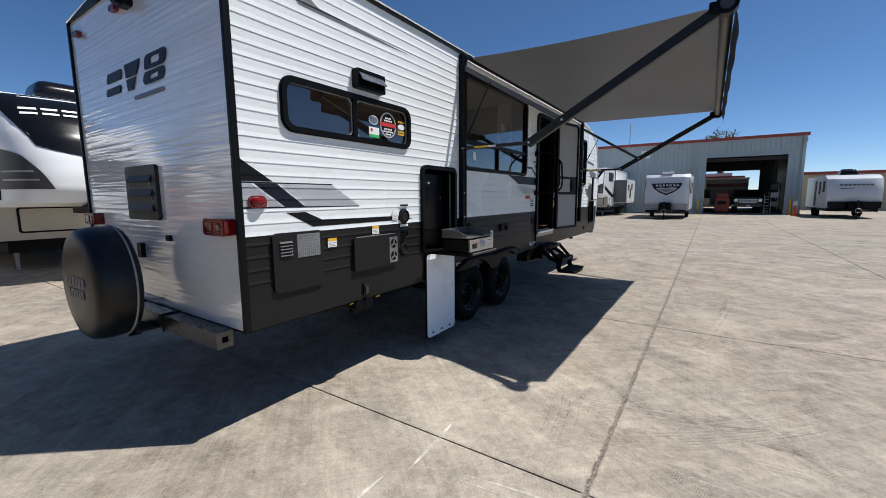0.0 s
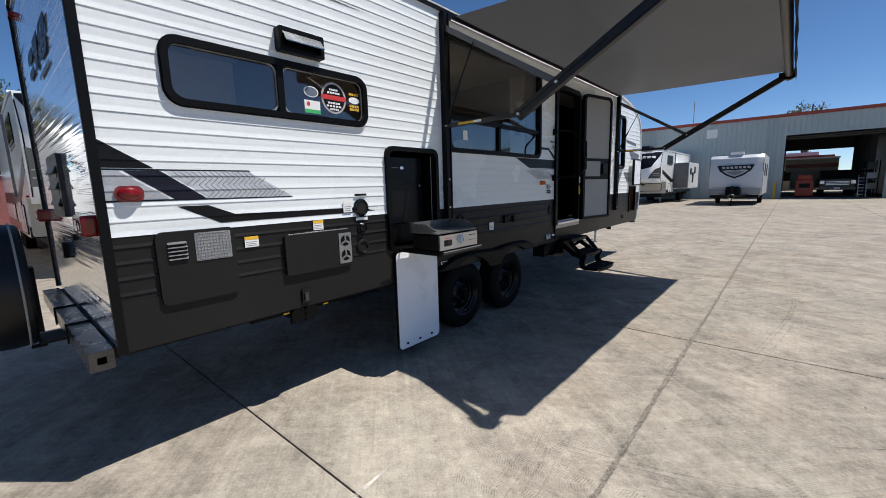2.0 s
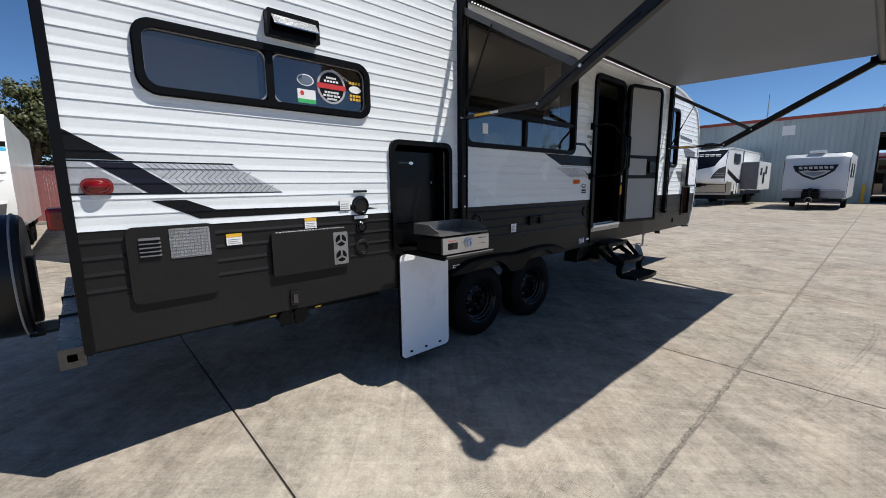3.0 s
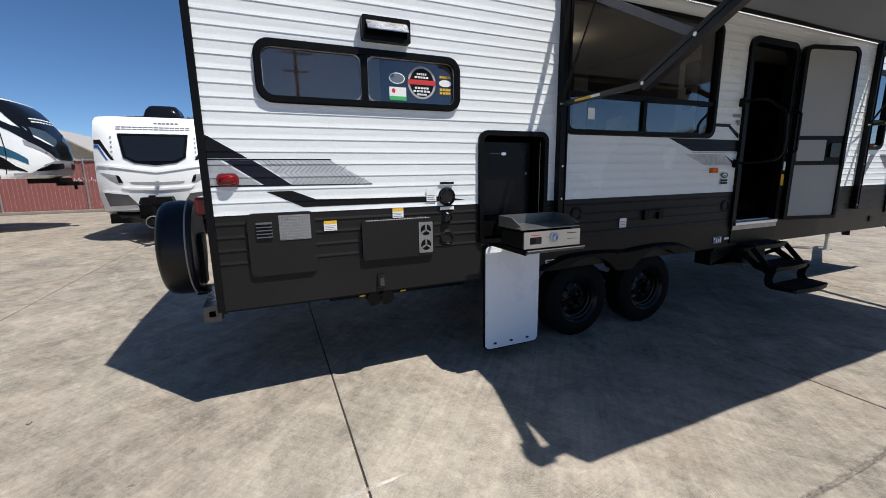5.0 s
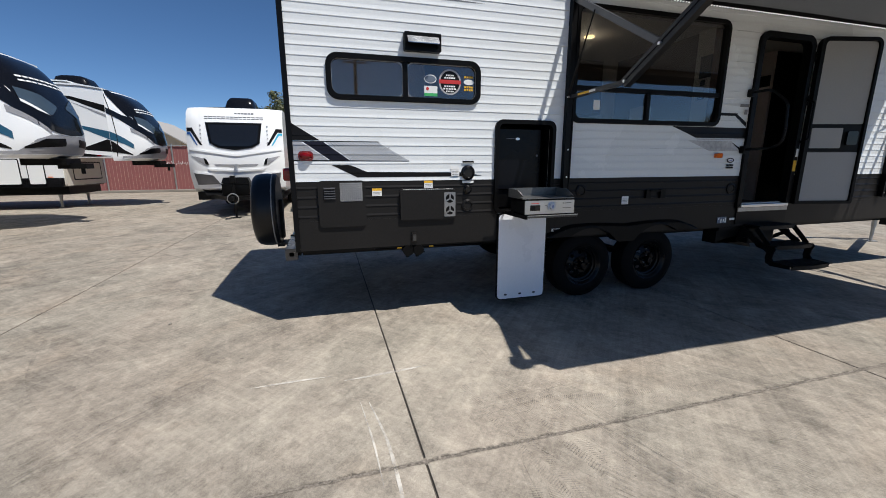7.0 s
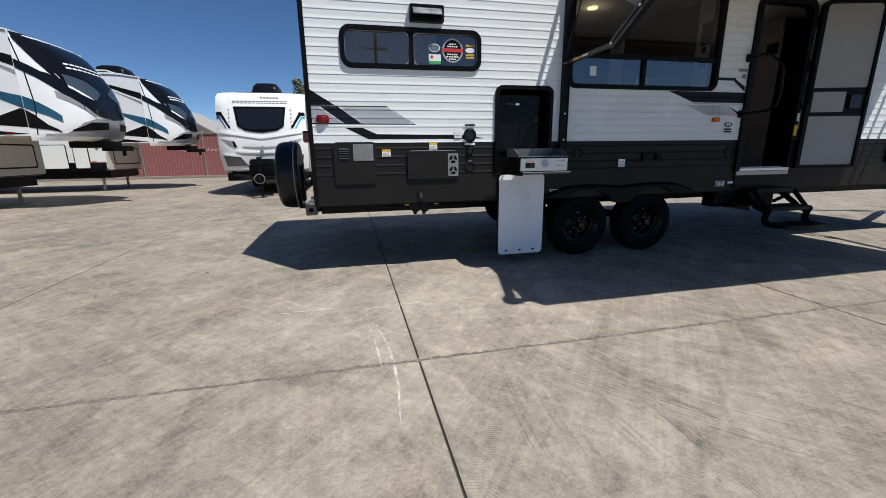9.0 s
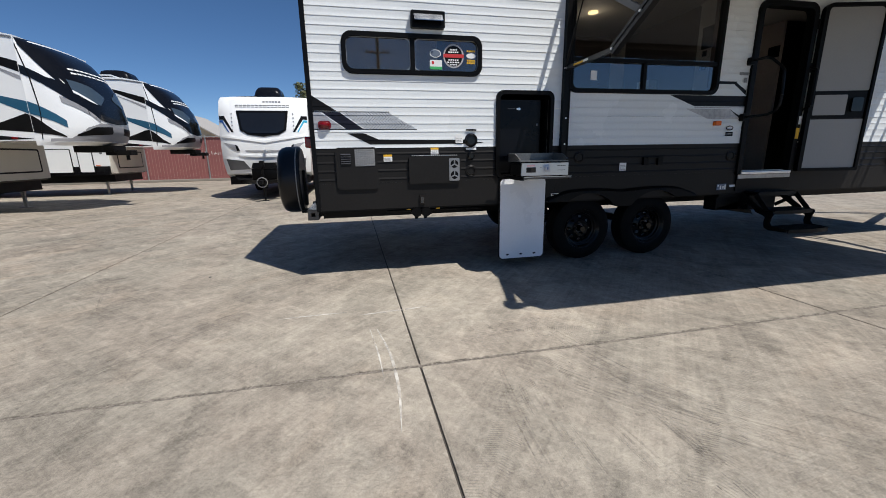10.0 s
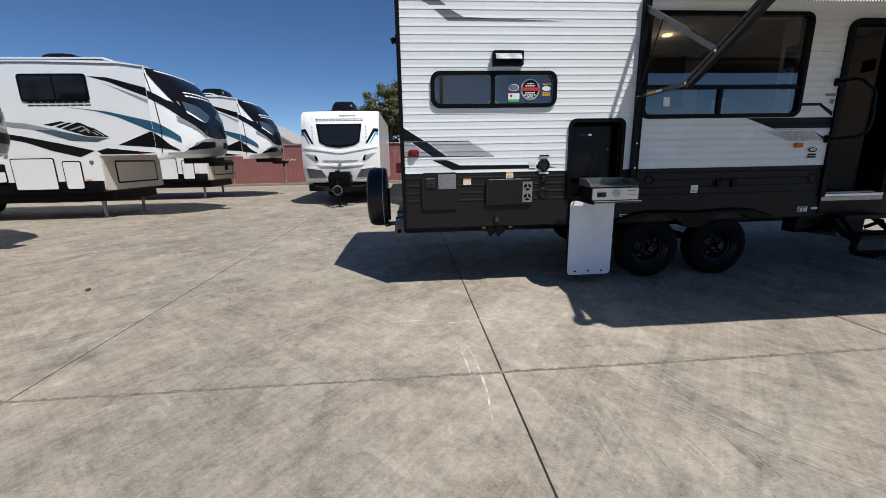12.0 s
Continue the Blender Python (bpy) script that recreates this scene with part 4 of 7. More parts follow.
decal(bm, [(5.30, 1.625), (5.99, 1.625), (5.99, 1.615), (5.31, 1.615)], lift=0.0022)
part("silver_graphic", bm, mat("pale_tread_graphic", (0.5, 0.5, 0.5), 0.4, fine=25, vary=0.4), trailer)
bm = B()
decal(bm, [(8.52, 1.30), (8.75, 1.62), (8.62, 1.62), (8.46, 1.30)][:4])
decal(bm, [(8.92, 2.22), (9.55, 2.18), (9.6, 2.12), (8.98, 2.16)])
decal(bm, [(9.1, 2.05), (9.8, 1.97), (9.75, 1.86), (9.3, 1.86)])
decal(bm, [(8.85, 1.62), (9.2, 1.62), (9.2, 1.45), (9.05, 1.45)])
part("black_graphic", bm, CHEVRON, trailer, "grey swept stripes near the nose")
# lamps on the side
bm = B()
bmesh.ops.create_uvsphere(bm, u_segments=24, v_segments=12, radius=1.0, matrix=Matrix.Translation((SX + 0.008, 1.433, 1.438)) @ Matrix.Diagonal((0.040, 0.050, 0.032, 1)))
t = part("side_marker_light", bm, RED, trailer, "red oval marker light", True)
part("light_base", plate(B(), 1.376, 1.490, 1.400, 1.476, 0.030, SX, SX + 0.014), RED, t, "", True)
t = part("side_marker_light", plate(B(), 5.575, 5.65, 1.428, 1.476, 0.012, SX, SX + 0.04), ORANGE, trailer, "orange marker light", True)
part("badge", disc(B(), 5.80, 1.402, 0.050, 0.026, SX + 0.011), NAVY, trailer, "dark blue oval badge with a white core")
part("badge_core", disc(B(), 5.80, 1.404, 0.036, 0.015, SX + 0.0122), PAPER, trailer)
part("badge_wave", prism(B(), [(SX + 0.0136, 5.77, 1.398), (SX + 0.0136, 5.80, 1.408), (SX + 0.0136, 5.832, 1.400), (SX + 0.0136, 5.80, 1.397)], (0.001, 0, 0)), BLUE, trailer)
bm = B()
for zz in (1.352, 1.326):
    box(bm, SX + 0.011, SX + 0.0125, 5.75, 5.85, zz - 0.009, zz + 0.009)
part("badge_lines", bm, DECAL, trailer)
bm = B()
box(bm, SX + 0.011, SX + 0.0125, 5.83, 5.95, 1.955, 1.985)
box(bm, SX + 0.011, SX + 0.0125, 5.90, 5.94, 1.88, 1.93)
part("small_label", bm, mat("grey_print", (0.2, 0.2, 0.2), 0.5), trailer)

# service doors in the skirt
bm = plate(B(), 1.505, 1.885, 0.865, 1.243, 0.035, SX, SX + 0.022)
d = part("heater_door", bm, DARK, trailer, "charcoal water heater door", True)
for k in range(5):
    z = 1.095 + 0.02 * k
    bm = B()
    prism(bm, [(SX + 0.022, 1.552, z), (SX + 0.034, 1.552, z + 0.003), (SX + 0.022, 1.552, z + 0.014)], (0, 0.088, 0))
    part("slot", bm, mat("blue_black", (0.02, 0.022, 0.03), 0.4) if k == 0 else bpy.data.materials["blue_black"], d)
part("mesh_screen", plate(B(), 1.678, 1.858, 1.075, 1.226, 0.006, SX + 0.021, SX + 0.026), mat("screen_mesh", (0.30, 0.30, 0.30), 0.5, 0.4, vary=0.5, fine=260, bump=0.5), d, "pale metal mesh screen")
bm = B()
for k in range(9):
    box(bm, SX + 0.025, SX + 0.0285, 1.68, 1.856, 1.083 + 0.017 * k, 1.0845 + 0.017 * k)
for k in range(11):
    box(bm, SX + 0.025, SX + 0.0285, 1.688 + 0.016 * k, 1.6895 + 0.016 * k, 1.077, 1.224)
part("mesh_wires", bm, GALV, d)
bm = plate(B(), 2.173, 2.677, 0.900, 1.156, 0.018, SX, SX + 0.03)
EXHAUST = mat("exhaust_steel", (0.40, 0.39, 0.38), 0.42, 1.0, vary=0.25, scale=12, bump=0.05)
d = part("furnace_door", bm, DARK, trailer, "charcoal furnace door", True)
part("exhaust_plate", plate(B(), 2.562, 2.664, 0.918, 1.132, 0.008, SX + 0.029, SX + 0.034), EXHAUST, d, "bright exhaust plate with two round ports")
for zc in (1.077, 0.973):
    bm = disc(B(), 2.613, zc, 0.038, 0.038, SX + 0.0345)
    part("exhaust_port", bm, BLACK, d)
    bm = B()
    for k in range(3):
        t = radians(90 + 120 * k)
        bar(bm, (SX + 0.038, 2.613, zc), (SX + 0.038, 2.613 + 0.038 * math.cos(t), zc + 0.038 * math.sin(t)), 0.012, 0.004, (0, -math.sin(t), math.cos(t)))
    part("port_spider", bm, EXHAUST, d)
bm = B()
for k in range(5):
    rod(bm, (SX + 0.012, 2.25 + 0.09 * k, 1.158), (SX + 0.012, 2.26 + 0.09 * k, 1.158), 0.006, 6)
part("hinge_pins", bm, BARE, d)
bm = B()
for k in range(24):
    rod(bm, (SX + 0.026, 2.20 + 0.0187 * k, 1.160), (SX + 0.026, 2.212 + 0.0187 * k, 1.160), 0.0035, 6)
part("piano_hinge", bm, ALU, d, "bright hinge along the top edge")


def cap(y, z, r, mt, label="", proud=0.03):
    bm = lathe(B(), [(0, r * 1.15), (0.010, r * 1.15), (0.014, r), (proud, r * 0.95), (proud + 0.004, r * 0.8), (proud - 0.006, r * 0.7), (proud - 0.006, 0.0)], (SX, y, z), "x", 28)
    return part("service_cap", bm, mt, trailer, label, True)


cap(2.787, 1.298, 0.056, GLOSS, "black power inlet cap")
cap(2.787, 1.152, 0.032, GLOSS)
cap(2.787, 1.010, 0.048, DARK, "", 0.012)
cap(3.96, 1.115, 0.05, DARK, "charcoal round cover", 0.014)
cap(5.87, 1.10, 0.05, DARK, "charcoal round cover", 0.014)


def label(y0, y1, z0, z1, head, lines=3):
    l = part("warning_label", box(B(), SX + 0.009, SX + 0.0105, y0, y1, z0, z1), PAPER, trailer, "white warning label with a coloured heading")
    part("label_head", box(B(), SX + 0.0105, SX + 0.0115, y0, y1, z1 - (z1 - z0) * 0.3, z1), head, l)
    bm = B()
    for k in range(lines):
        z = z0 + (z1 - z0) * (0.12 + 0.17 * k)
        box(bm, SX + 0.0105, SX + 0.0112, y0 + 0.006, y1 - 0.008 - 0.008 * (k % 2), z, z + (z1 - z0) * 0.05)
    part("label_lines", bm, bpy.data.materials["grey_print"], l)


label(1.939, 2.019, 1.112, 1.175, YELLOW)
label(2.387, 2.463, 1.170, 1.233, YELLOW)
label(2.633, 2.706, 1.272, 1.353, PAPER)
label(4.44, 4.52, 0.967, 1.049, PAPER, 4)
part("small_plate", box(B(), SX + 0.009, SX + 0.011, 2.735, 2.84, 1.207, 1.228), PAPER, trailer)
part("small_plate", box(B(), SX + 0.011, SX + 0.013, 2.735, 2.84, 1.384, 1.400), DECAL, trailer)
tag = part("small_plate", box(B(), SX + 0.009, SX + 0.011, 5.735, 5.865, 0.715, 0.785), mat("blue_grey_label", (0.16, 0.19, 0.25), 0.5, vary=0.4, scale=40), trailer, "blue-grey printed label")
for ya, za, zb in ((5.745, 0.755, 0.775), (5.78, 0.722, 0.765), (5.815, 0.73, 0.76), (5.842, 0.722, 0.775)):
    part("print_bar", box(B(), SX + 0.011, SX + 0.0125, ya, ya + 0.016, za, zb), PAPER, tag)
part("small_plate", box(B(), SX + 0.009, SX + 0.011, 5.91, 5.985, 0.745, 0.77), PAPER, trailer)
bm = plate(B(), 2.266, 2.318, 0.700, 0.794, 0.006, SX, SX + 0.02)
t = part("latch", bm, GLOSS, trailer, "black latch")
part("latch_handle", plate(B(), 2.278, 2.306, 0.715, 0.77, 0.004, SX + 0.02, SX + 0.03), BARE, t)
bm = B()
for ya in (4.72, 4.90):
    plate(bm, ya, ya + 0.06, 1.02, 1.11, 0.006, SX, SX + 0.03)
box(bm, SX + 0.03, SX + 0.04, 4.76, 4.90, 1.09, 1.105)
part("outlet_box", bm, PLASTIC, trailer, "black outdoor outlet boxes")
bm = B()
for k in range(2):
    rod(bm, (SX - 0.01, 2.24 + 0.09 * k, 0.625), (SX - 0.30, 2.24 + 0.09 * k, 0.625), 0.042, 16)
    rod(bm, (SX + 0.0, 2.24 + 0.09 * k, 0.625), (SX - 0.02, 2.24 + 0.09 * k, 0.625), 0.05, 16)
for k in range(2):
    yy = 2.24 + 0.09 * k
    rod(bm, (SX - 0.10, yy, 0.625), (SX - 0.10, yy + 0.01, 0.545), 0.018, 10)
    rod(bm, (SX - 0.02, yy - 0.06, 0.632), (SX - 0.02, yy + 0.06, 0.60), 0.009, 8)
rod(bm, (SX - 0.06, 1.95, 0.64), (SX - 0.06, 2.95, 0.635), 0.013, 8)
part("drain_pipe", bm, PLASTIC, trailer, "black drain pipes under the floor", True)
part("valve_tag", box(B(), SX - 0.012, SX - 0.01, 2.14, 2.18, 0.646, 0.656), YELLOW, trailer)
part("valve_tag", box(B(), SX - 0.012, SX - 0.01, 2.43, 2.47, 0.646, 0.656), YELLOW, trailer)

# outdoor kitchen compartment, its fallen door and tray
y0, y1, z0, z1 = COMP
bm = frame_x(B(), y0, y1, z0, z1, 0.07, 0.036, SX - 0.03, SX + 0.028)
comp = part("kitchen_hatch", bm, PLASTIC, trailer, "black-framed open outdoor kitchen hatch", True)
bm = B()
box(bm, SX - 0.46, SX - 0.03, y0 + 0.005, y0 + 0.02, z0, z1)
box(bm, SX - 0.46, SX - 0.03, y1 - 0.02, y1 - 0.005, z0, z1)
box(bm, SX - 0.48, SX - 0.46, y0, y1, z0, z1)
box(bm, SX - 0.46, SX - 0.03, y0, y1, z1 - 0.02, z1 - 0.005)
box(bm, SX - 0.46, SX - 0.03, y0, y1, z0 + 0.0, z0 + 0.02)
part("hatch_lining", bm, BLACK, comp)
bm = plate(B(), y0 + 0.065, y1 - 0.085, 1.14, 1.685, 0.012, SX - 0.44, SX - 0.10)
fr = part("cooler_door", bm, mat("cooler_black", (0.004, 0.0042, 0.006), 0.25, vary=0.3, fine=5, bump=0.5, spec=0.15), comp, "glossy black mini fridge door", True)
part("cooler_badge", disc(B(), 3.315, 1.60, 0.022, 0.012, SX - 0.0995), ALU, fr)
part("cooler_print", box(B(), SX - 0.0995, SX - 0.0985, 3.20, 3.28, 1.598, 1.604), CHEVRON, fr)
part("hinge_button", disc(B(), 3.52, 1.45, 0.010, 0.012, SX - 0.0995), CHEVRON, fr)
part("cooler_base", box(B(), SX - 0.44, SX - 0.12, y0 + 0.06, y1 - 0.08, 0.97, 1.13), BLACK, comp)
bm = prism(B(), [(SX + 0.012, a, c) for a, c in rrect(3.078, 3.585, 0.083, 0.925, 0.045)], (0.018, 0, 0))
hd = part("hatch_door", bm, BLACK, comp, "white hatch door hanging open")
bm = prism(B(), [(SX + 0.0305, a, c) for a, c in rrect(3.087, 3.576, 0.094, 0.916, 0.04)], (0.004, 0, 0))
part("door_face", bm, BOARD, hd, "smooth white inner face")
for ya in (3.175, 3.325, 3.475):
    bm = B()
    disc(bm, ya, 0.135, 0.016, 0.009, SX + 0.035)
    rod(bm, (SX + 0.036, ya, 0.135), (SX + 0.044, ya, 0.135), 0.006, 8)
    part("door_catch", bm, NAVY, hd)
bm = B()
box(bm, SX + 0.072, -1.722, 3.123, 3.59, 0.945, 0.957)
for ya in (3.125, 3.573):
    box(bm, SX - 0.30, -1.74, ya, ya + 0.015, 0.925, 0.945)
tray = part("slide_tray", bm, STEEL, comp, "pulled-out black slide tray")
part("tray_lip", box(B(), -1.722, -1.710, 3.123, 3.59, 0.938, 0.960, 0.003), BARE, tray, "dull steel tray edge")
part("tray_edge", box(B(), -1.7095, -1.7075, 3.123, 3.59, 0.955, 0.961), STAINLESS, tray)
bm = B()
rod(bm, (SX + 0.01, 3.05, 1.02), (SX + 0.02, 3.06, 0.94), 0.006, 8)
rod(bm, (SX - 0.03, 3.055, 1.15), (SX + 0.01, 3.05, 1.02), 0.006, 8)
part("hatch_cable", bm, BLACK, comp)

# griddle on the tray
griddle = world_thing("griddle", "stainless steel gas griddle standing on a pulled-out tray", "griddle", (-1.88, 3.34, 0.957))
bm = B()
box(bm, -2.02, -1.745, 3.118, 3.558, 0.968, 1.074, 0.006)
part("body", bm, STEEL, griddle, "dark steel body")
fp = part("control_panel", plate(B(), 3.110, 3.565, 0.968, 1.078, 0.005, -1.746, -1.732), STAINLESS, griddle, "brushed control panel")
part("display", plate(B(), 3.156, 3.246, 0.996, 1.042, 0.004, -1.733, -1.7305), GLOSS, fp, "dark recessed igniter window")
part("display_button", plate(B(), 3.162, 3.200, 1.004, 1.034, 0.004, -1.7306, -1.728), BLACK, fp)
bm = lathe(B(), [(0, 0.038), (0.005, 0.038), (0.007, 0.026), (0.022, 0.023), (0.024, 0.0)], (-1.732, 3.350, 1.030), "x", 28)
part("knob", bm, mat("pale_knob", (0.55, 0.57, 0.6), 0.3), fp, "pale round control knob", True)
bm = B()
disc(bm, 3.350, 1.030, 0.005, 0.014, -1.7075)
part("knob_mark", bm, BLUE, fp)
bm = B()
for k in range(5):
    box(bm, -1.7325, -1.7315, 3.455 + 0.017 * k, 3.468 + 0.017 * k, 1.050, 1.056)
box(bm, -1.7325, -1.7315, 3.455, 3.535, 1.012, 1.015)
box(bm, -1.7325, -1.7315, 3.290, 3.305, 1.035, 1.038)
part("panel_print", bm, DECAL, fp)
part("panel_mark", box(B(), -1.7325, -1.7315, 3.160, 3.235, 1.052, 1.057), REDLABEL, fp)
bm = B()
box(bm, -2.03, -1.748, 3.098, 3.572, 1.090, 1.098)
box(bm, -2.03, -2.020, 3.098, 3.572, 1.098, 1.166)
for ya in (3.098, 3.562):
    prism(bm, [(-2.03, ya, 1.098), (-1.82, ya, 1.098), (-1.750, ya, 1.112), (-1.86, ya, 1.160), (-2.03, ya, 1.166)], (0, 0.010, 0))
part("hotplate", bm, mat("rolled_steel", (0.17, 0.17, 0.165), 0.38, 0.6, vary=0.3), griddle, "steel hotplate with raised sides")
for xa in (-1.98, -1.78):
    for ya in (3.15, 3.52):
        part("spacer", rod(B(), (xa, ya, 1.073), (xa, ya, 1.091), 0.010, 8), STEEL, griddle)
        part("foot", rod(B(), (xa, ya, 0.957), (xa, ya, 0.970), 0.014, 10), RUBBER, griddle)

# entry doorway and open door
y0, y1, z0, z1 = DOOR
bm = ring(B(), arch(y0 - 0.02, y1 + 0.024, z0 - 0.02, z1 + 0.02, 0.11, 0.012), arch(y0 + 0.04, y1 - 0.036, z0 + 0.004, z1 - 0.04, 0.068, 0.008), "x", SX - 0.06, SX + 0.03)
doorway = part("doorway", bm, PLASTIC, trailer, "black rounded door frame", True)
part("threshold", box(B(), SX - 0.04, SX + 0.05, y0 + 0.02, y1 - 0.02, z0 - 0.012, z0 + 0.018, 0.004), ALU, doorway, "bright metal threshold")
part("kick_strip", box(B(), SX + 0.02, SX + 0.032, y0 + 0.0, y1 + 0.0, z0 - 0.062, z0 - 0.016, 0.003), EXHAUST, doorway, "dull metal strip under the threshold")
part("toe_board", box(B(), SX - 0.005, SX + 0.02, y0 - 0.0, y1 + 0.01, 0.70, z0 - 0.02), BLACK, trailer)
for zz in (2.095, 1.515):
    part("handle_bracket", plate(B(), y0 - 0.075, y0 - 0.012, zz - 0.04, zz + 0.04, 0.02, SX, SX + 0.055), PLASTIC, trailer, "black swivel bracket", True)
bm = B()
loop = [(-2.18, 2.10), (-2.03, 2.10), (-1.965, 2.075), (-1.85, 1.975), (-1.822, 1.93), (-1.806, 1.70), (-1.815, 1.60), (-1.85, 1.55), (-1.93, 1.522), (-2.18, 1.515)]
for (xa, za), (xb, zb) in zip(loop, loop[1:]):
    rod(bm, (xa, 5.95, za), (xb, 5.95, zb), 0.013, 10)
part("grab_handle", bm, BLACK, trailer, "black fold-out grab handle beside the door", True)
LEAF_HINGE, LEAF_TURN = (SX + 0.035, 6.80), 13.0
LW = 0.70
lm = Matrix.Translation((LEAF_HINGE[0], LEAF_HINGE[1], 0)) @ Matrix.Rotation(radians(-LEAF_TURN), 4, "Z")


def leaf(name, bm, mt, parent, label="", smooth=False):
    """A part of the open door: x out, y from the hinge, z up."""
    bm.transform(lm)
    return part(name, bm, mt, parent, label, smooth)


LZ0, LZ1 = 0.905, 2.70
dl = leaf("entry_door", ring(B(), arch(0.0, LW, LZ0, LZ1, 0.085, 0.015), arch(0.045, LW - 0.032, LZ0 + 0.032, LZ1 - 0.036, 0.055, 0.010), "x", -0.02, 0.035), PLASTIC, trailer, "black-framed screen door standing open", True)
leaf("door_core", plate(B(), 0.02, LW - 0.02, LZ0 + 0.02, LZ1 - 0.02, 0.08, -0.012, 0.004), BLACK, dl)
leaf("upper_panel", prism(B(), [(0.006, a, c) for a, c in arch(0.05, LW - 0.036, 1.80, LZ1 - 0.04, 0.05, 0.012)], (0.010, 0, 0)), FROST, dl, "frosted grey upper panel")
leaf("lower_panel", plate(B(), 0.05, LW - 0.036, LZ0 + 0.036, 1.49, 0.012, 0.006, 0.016), FROST, dl, "grey lower panel")
leaf("latch_panel", plate(B(), 0.045, LW - 0.05, 1.50, 1.79, 0.01, 0.004, 0.022), PLASTIC, dl)
leaf("slider", plate(B(), 0.062, 0.43, 1.535, 1.755, 0.012, 0.022, 0.028), FROST, dl, "grey sliding hatch panel")
leaf("door_handle", plate(B(), 0.475, 0.60, 1.57, 1.72, 0.02, 0.022, 0.05), GLOSS, dl, "black door latch", True)
for za in (1.3, 2.05, 2.5):
    leaf("hinge", rod(B(), (-0.01, -0.02, za - 0.05), (-0.01, -0.02, za + 0.05), 0.016, 10), PLASTIC, dl)
bm = B()
rod(bm, (SX + 0.02, y1 + 0.025, 1.60), (SX + 0.11, y1 + 0.02, 1.64), 0.013, 10)
rod(bm, (SX + 0.11, y1 + 0.02, 1.64), (SX + 0.11, y1 + 0.02, 2.02), 0.013, 10)
rod(bm, (SX + 0.11, y1 + 0.02, 2.02), (SX + 0.02, y1 + 0.025, 2.06), 0.013, 10)
part("grab_rail", bm, BLACK, trailer, "black grab rail")
part("rail_tag", box(B(), SX + 0.03, SX + 0.033, y1 - 0.025, y1 + 0.02, 1.28, 1.40), YELLOW, trailer)
part("rail_tag", box(B(), SX + 0.03, SX + 0.033, y1 - 0.01, y1 + 0.02, 1.44, 1.53), PAPER, trailer)

# folding entry steps
steps = part("entry_steps", box(B(), SX - 0.30, SX - 0.01, 5.80, 6.78, 0.625, 0.66), STEEL, trailer, "black folding steel entry steps")
bm = B()
box(bm, SX - 0.22, SX - 0.05, 5.82, 6.15, 0.47, 0.655)
# wedge added to fill the dark outline beside the arms
prism(bm, [(SX - 0.20, 5.83, 0.49), (SX - 0.20, 6.38, 0.40), (SX - 0.20, 6.30, 0.52), (SX - 0.20, 6.15, 0.56)], (0.15, 0, 0))
part("step_box", bm, STEEL, steps)
# block added to fill the dark gap between the arms
part("arm_fill", box(B(), SX - 0.12, SX + 0.06, 6.17, 6.56, 0.47, 0.655, 0.02), STEEL, steps, "black block filling the gap between the arms")
TREADS = ((-2.15, 0.690), (-1.94, 0.505), (-1.76, 0.325))
for xa, za in TREADS:
    bm = B()
    box(bm, xa - 0.12, xa + 0.12, 6.14, 6.69, za - 0.014, za, 0.004)
    prism(bm, [(xa + 0.11 + 0.035 * math.sin(math.pi * q / 8), 6.14 + 0.06875 * q, za) for q in range(9)] + [(xa + 0.10, 6.69, za), (xa + 0.10, 6.14, za)], (0, 0, -0.042))
    for k in range(6):
        box(bm, xa - 0.11 + 0.04 * k, xa - 0.10 + 0.04 * k, 6.16, 6.67, za, za + 0.004)
    part("tread", bm, STEEL, steps, "ribbed black tread")
for ya in (6.125, 6.70):
    # crossed arms between the upper and the middle tread
    part("step_arm", bar(B(), (-2.26, ya, 0.67), (-1.98, ya, 0.49), 0.012, 0.06), STEEL, steps)
    part("step_arm", bar(B(), (-2.06, ya + 0.012, 0.66), (-1.90, ya + 0.012, 0.49), 0.010, 0.05), STEEL, steps)
    part("step_arm", bar(B(), (-2.28, ya + 0.012, 0.50), (-2.10, ya + 0.012, 0.61), 0.010, 0.04), STEEL, steps)
    # curved cheek that hangs the lowest tread under the middle one
    side = [(-2.05, 0.50), (-1.83, 0.50), (-1.815, 0.47), (-1.835, 0.43), (-1.845, 0.37), (-1.82, 0.335), (-1.66, 0.325), (-1.66, 0.292), (-1.85, 0.285), (-1.90, 0.31), (-1.915, 0.37), (-1.905, 0.42), (-1.94, 0.445), (-2.02, 0.465)]
    part("step_cheek", prism(B(), [(xa, ya - 0.006, za) for xa, za in side], (0, 0.012, 0)), STEEL, steps)

# wheels, axles, fenders, chassis
WY = (4.08, 4.914)
for ya in WY:
    wheel(trailer, (-2.275, ya, 0.343), out=1.0)
    wheel(trailer, (-4.585, ya, 0.343), out=-1.0)
    part("axle", rod(B(), (-2.45, ya, 0.343), (-4.42, ya, 0.343), 0.045, 14), STEEL, trailer)
FY0, FY1 = 3.60, 5.42


def skirt_line(y):
    """Upper and lower edge of the fender skirt."""
    e = min(1.0, (y - FY0) / 0.30, (FY1 - y) / 0.30)
    d = min(abs(y - WY[0]), abs(y - WY[1]))
    up = 0.685 + 0.065 * math.sin(e * math.pi / 2) + 0.022 * math.cos(min(d, 0.4) * math.pi / 0.8)
    arc = 0.345 + math.sqrt(max(0.0, 0.40 ** 2 - d * d)) if d < 0.40 else 0.345
    between = WY[0] < y < WY[1]
    lo = max(arc, 0.590 if between else 0.672)
    return up, min(lo, up - 0.012)


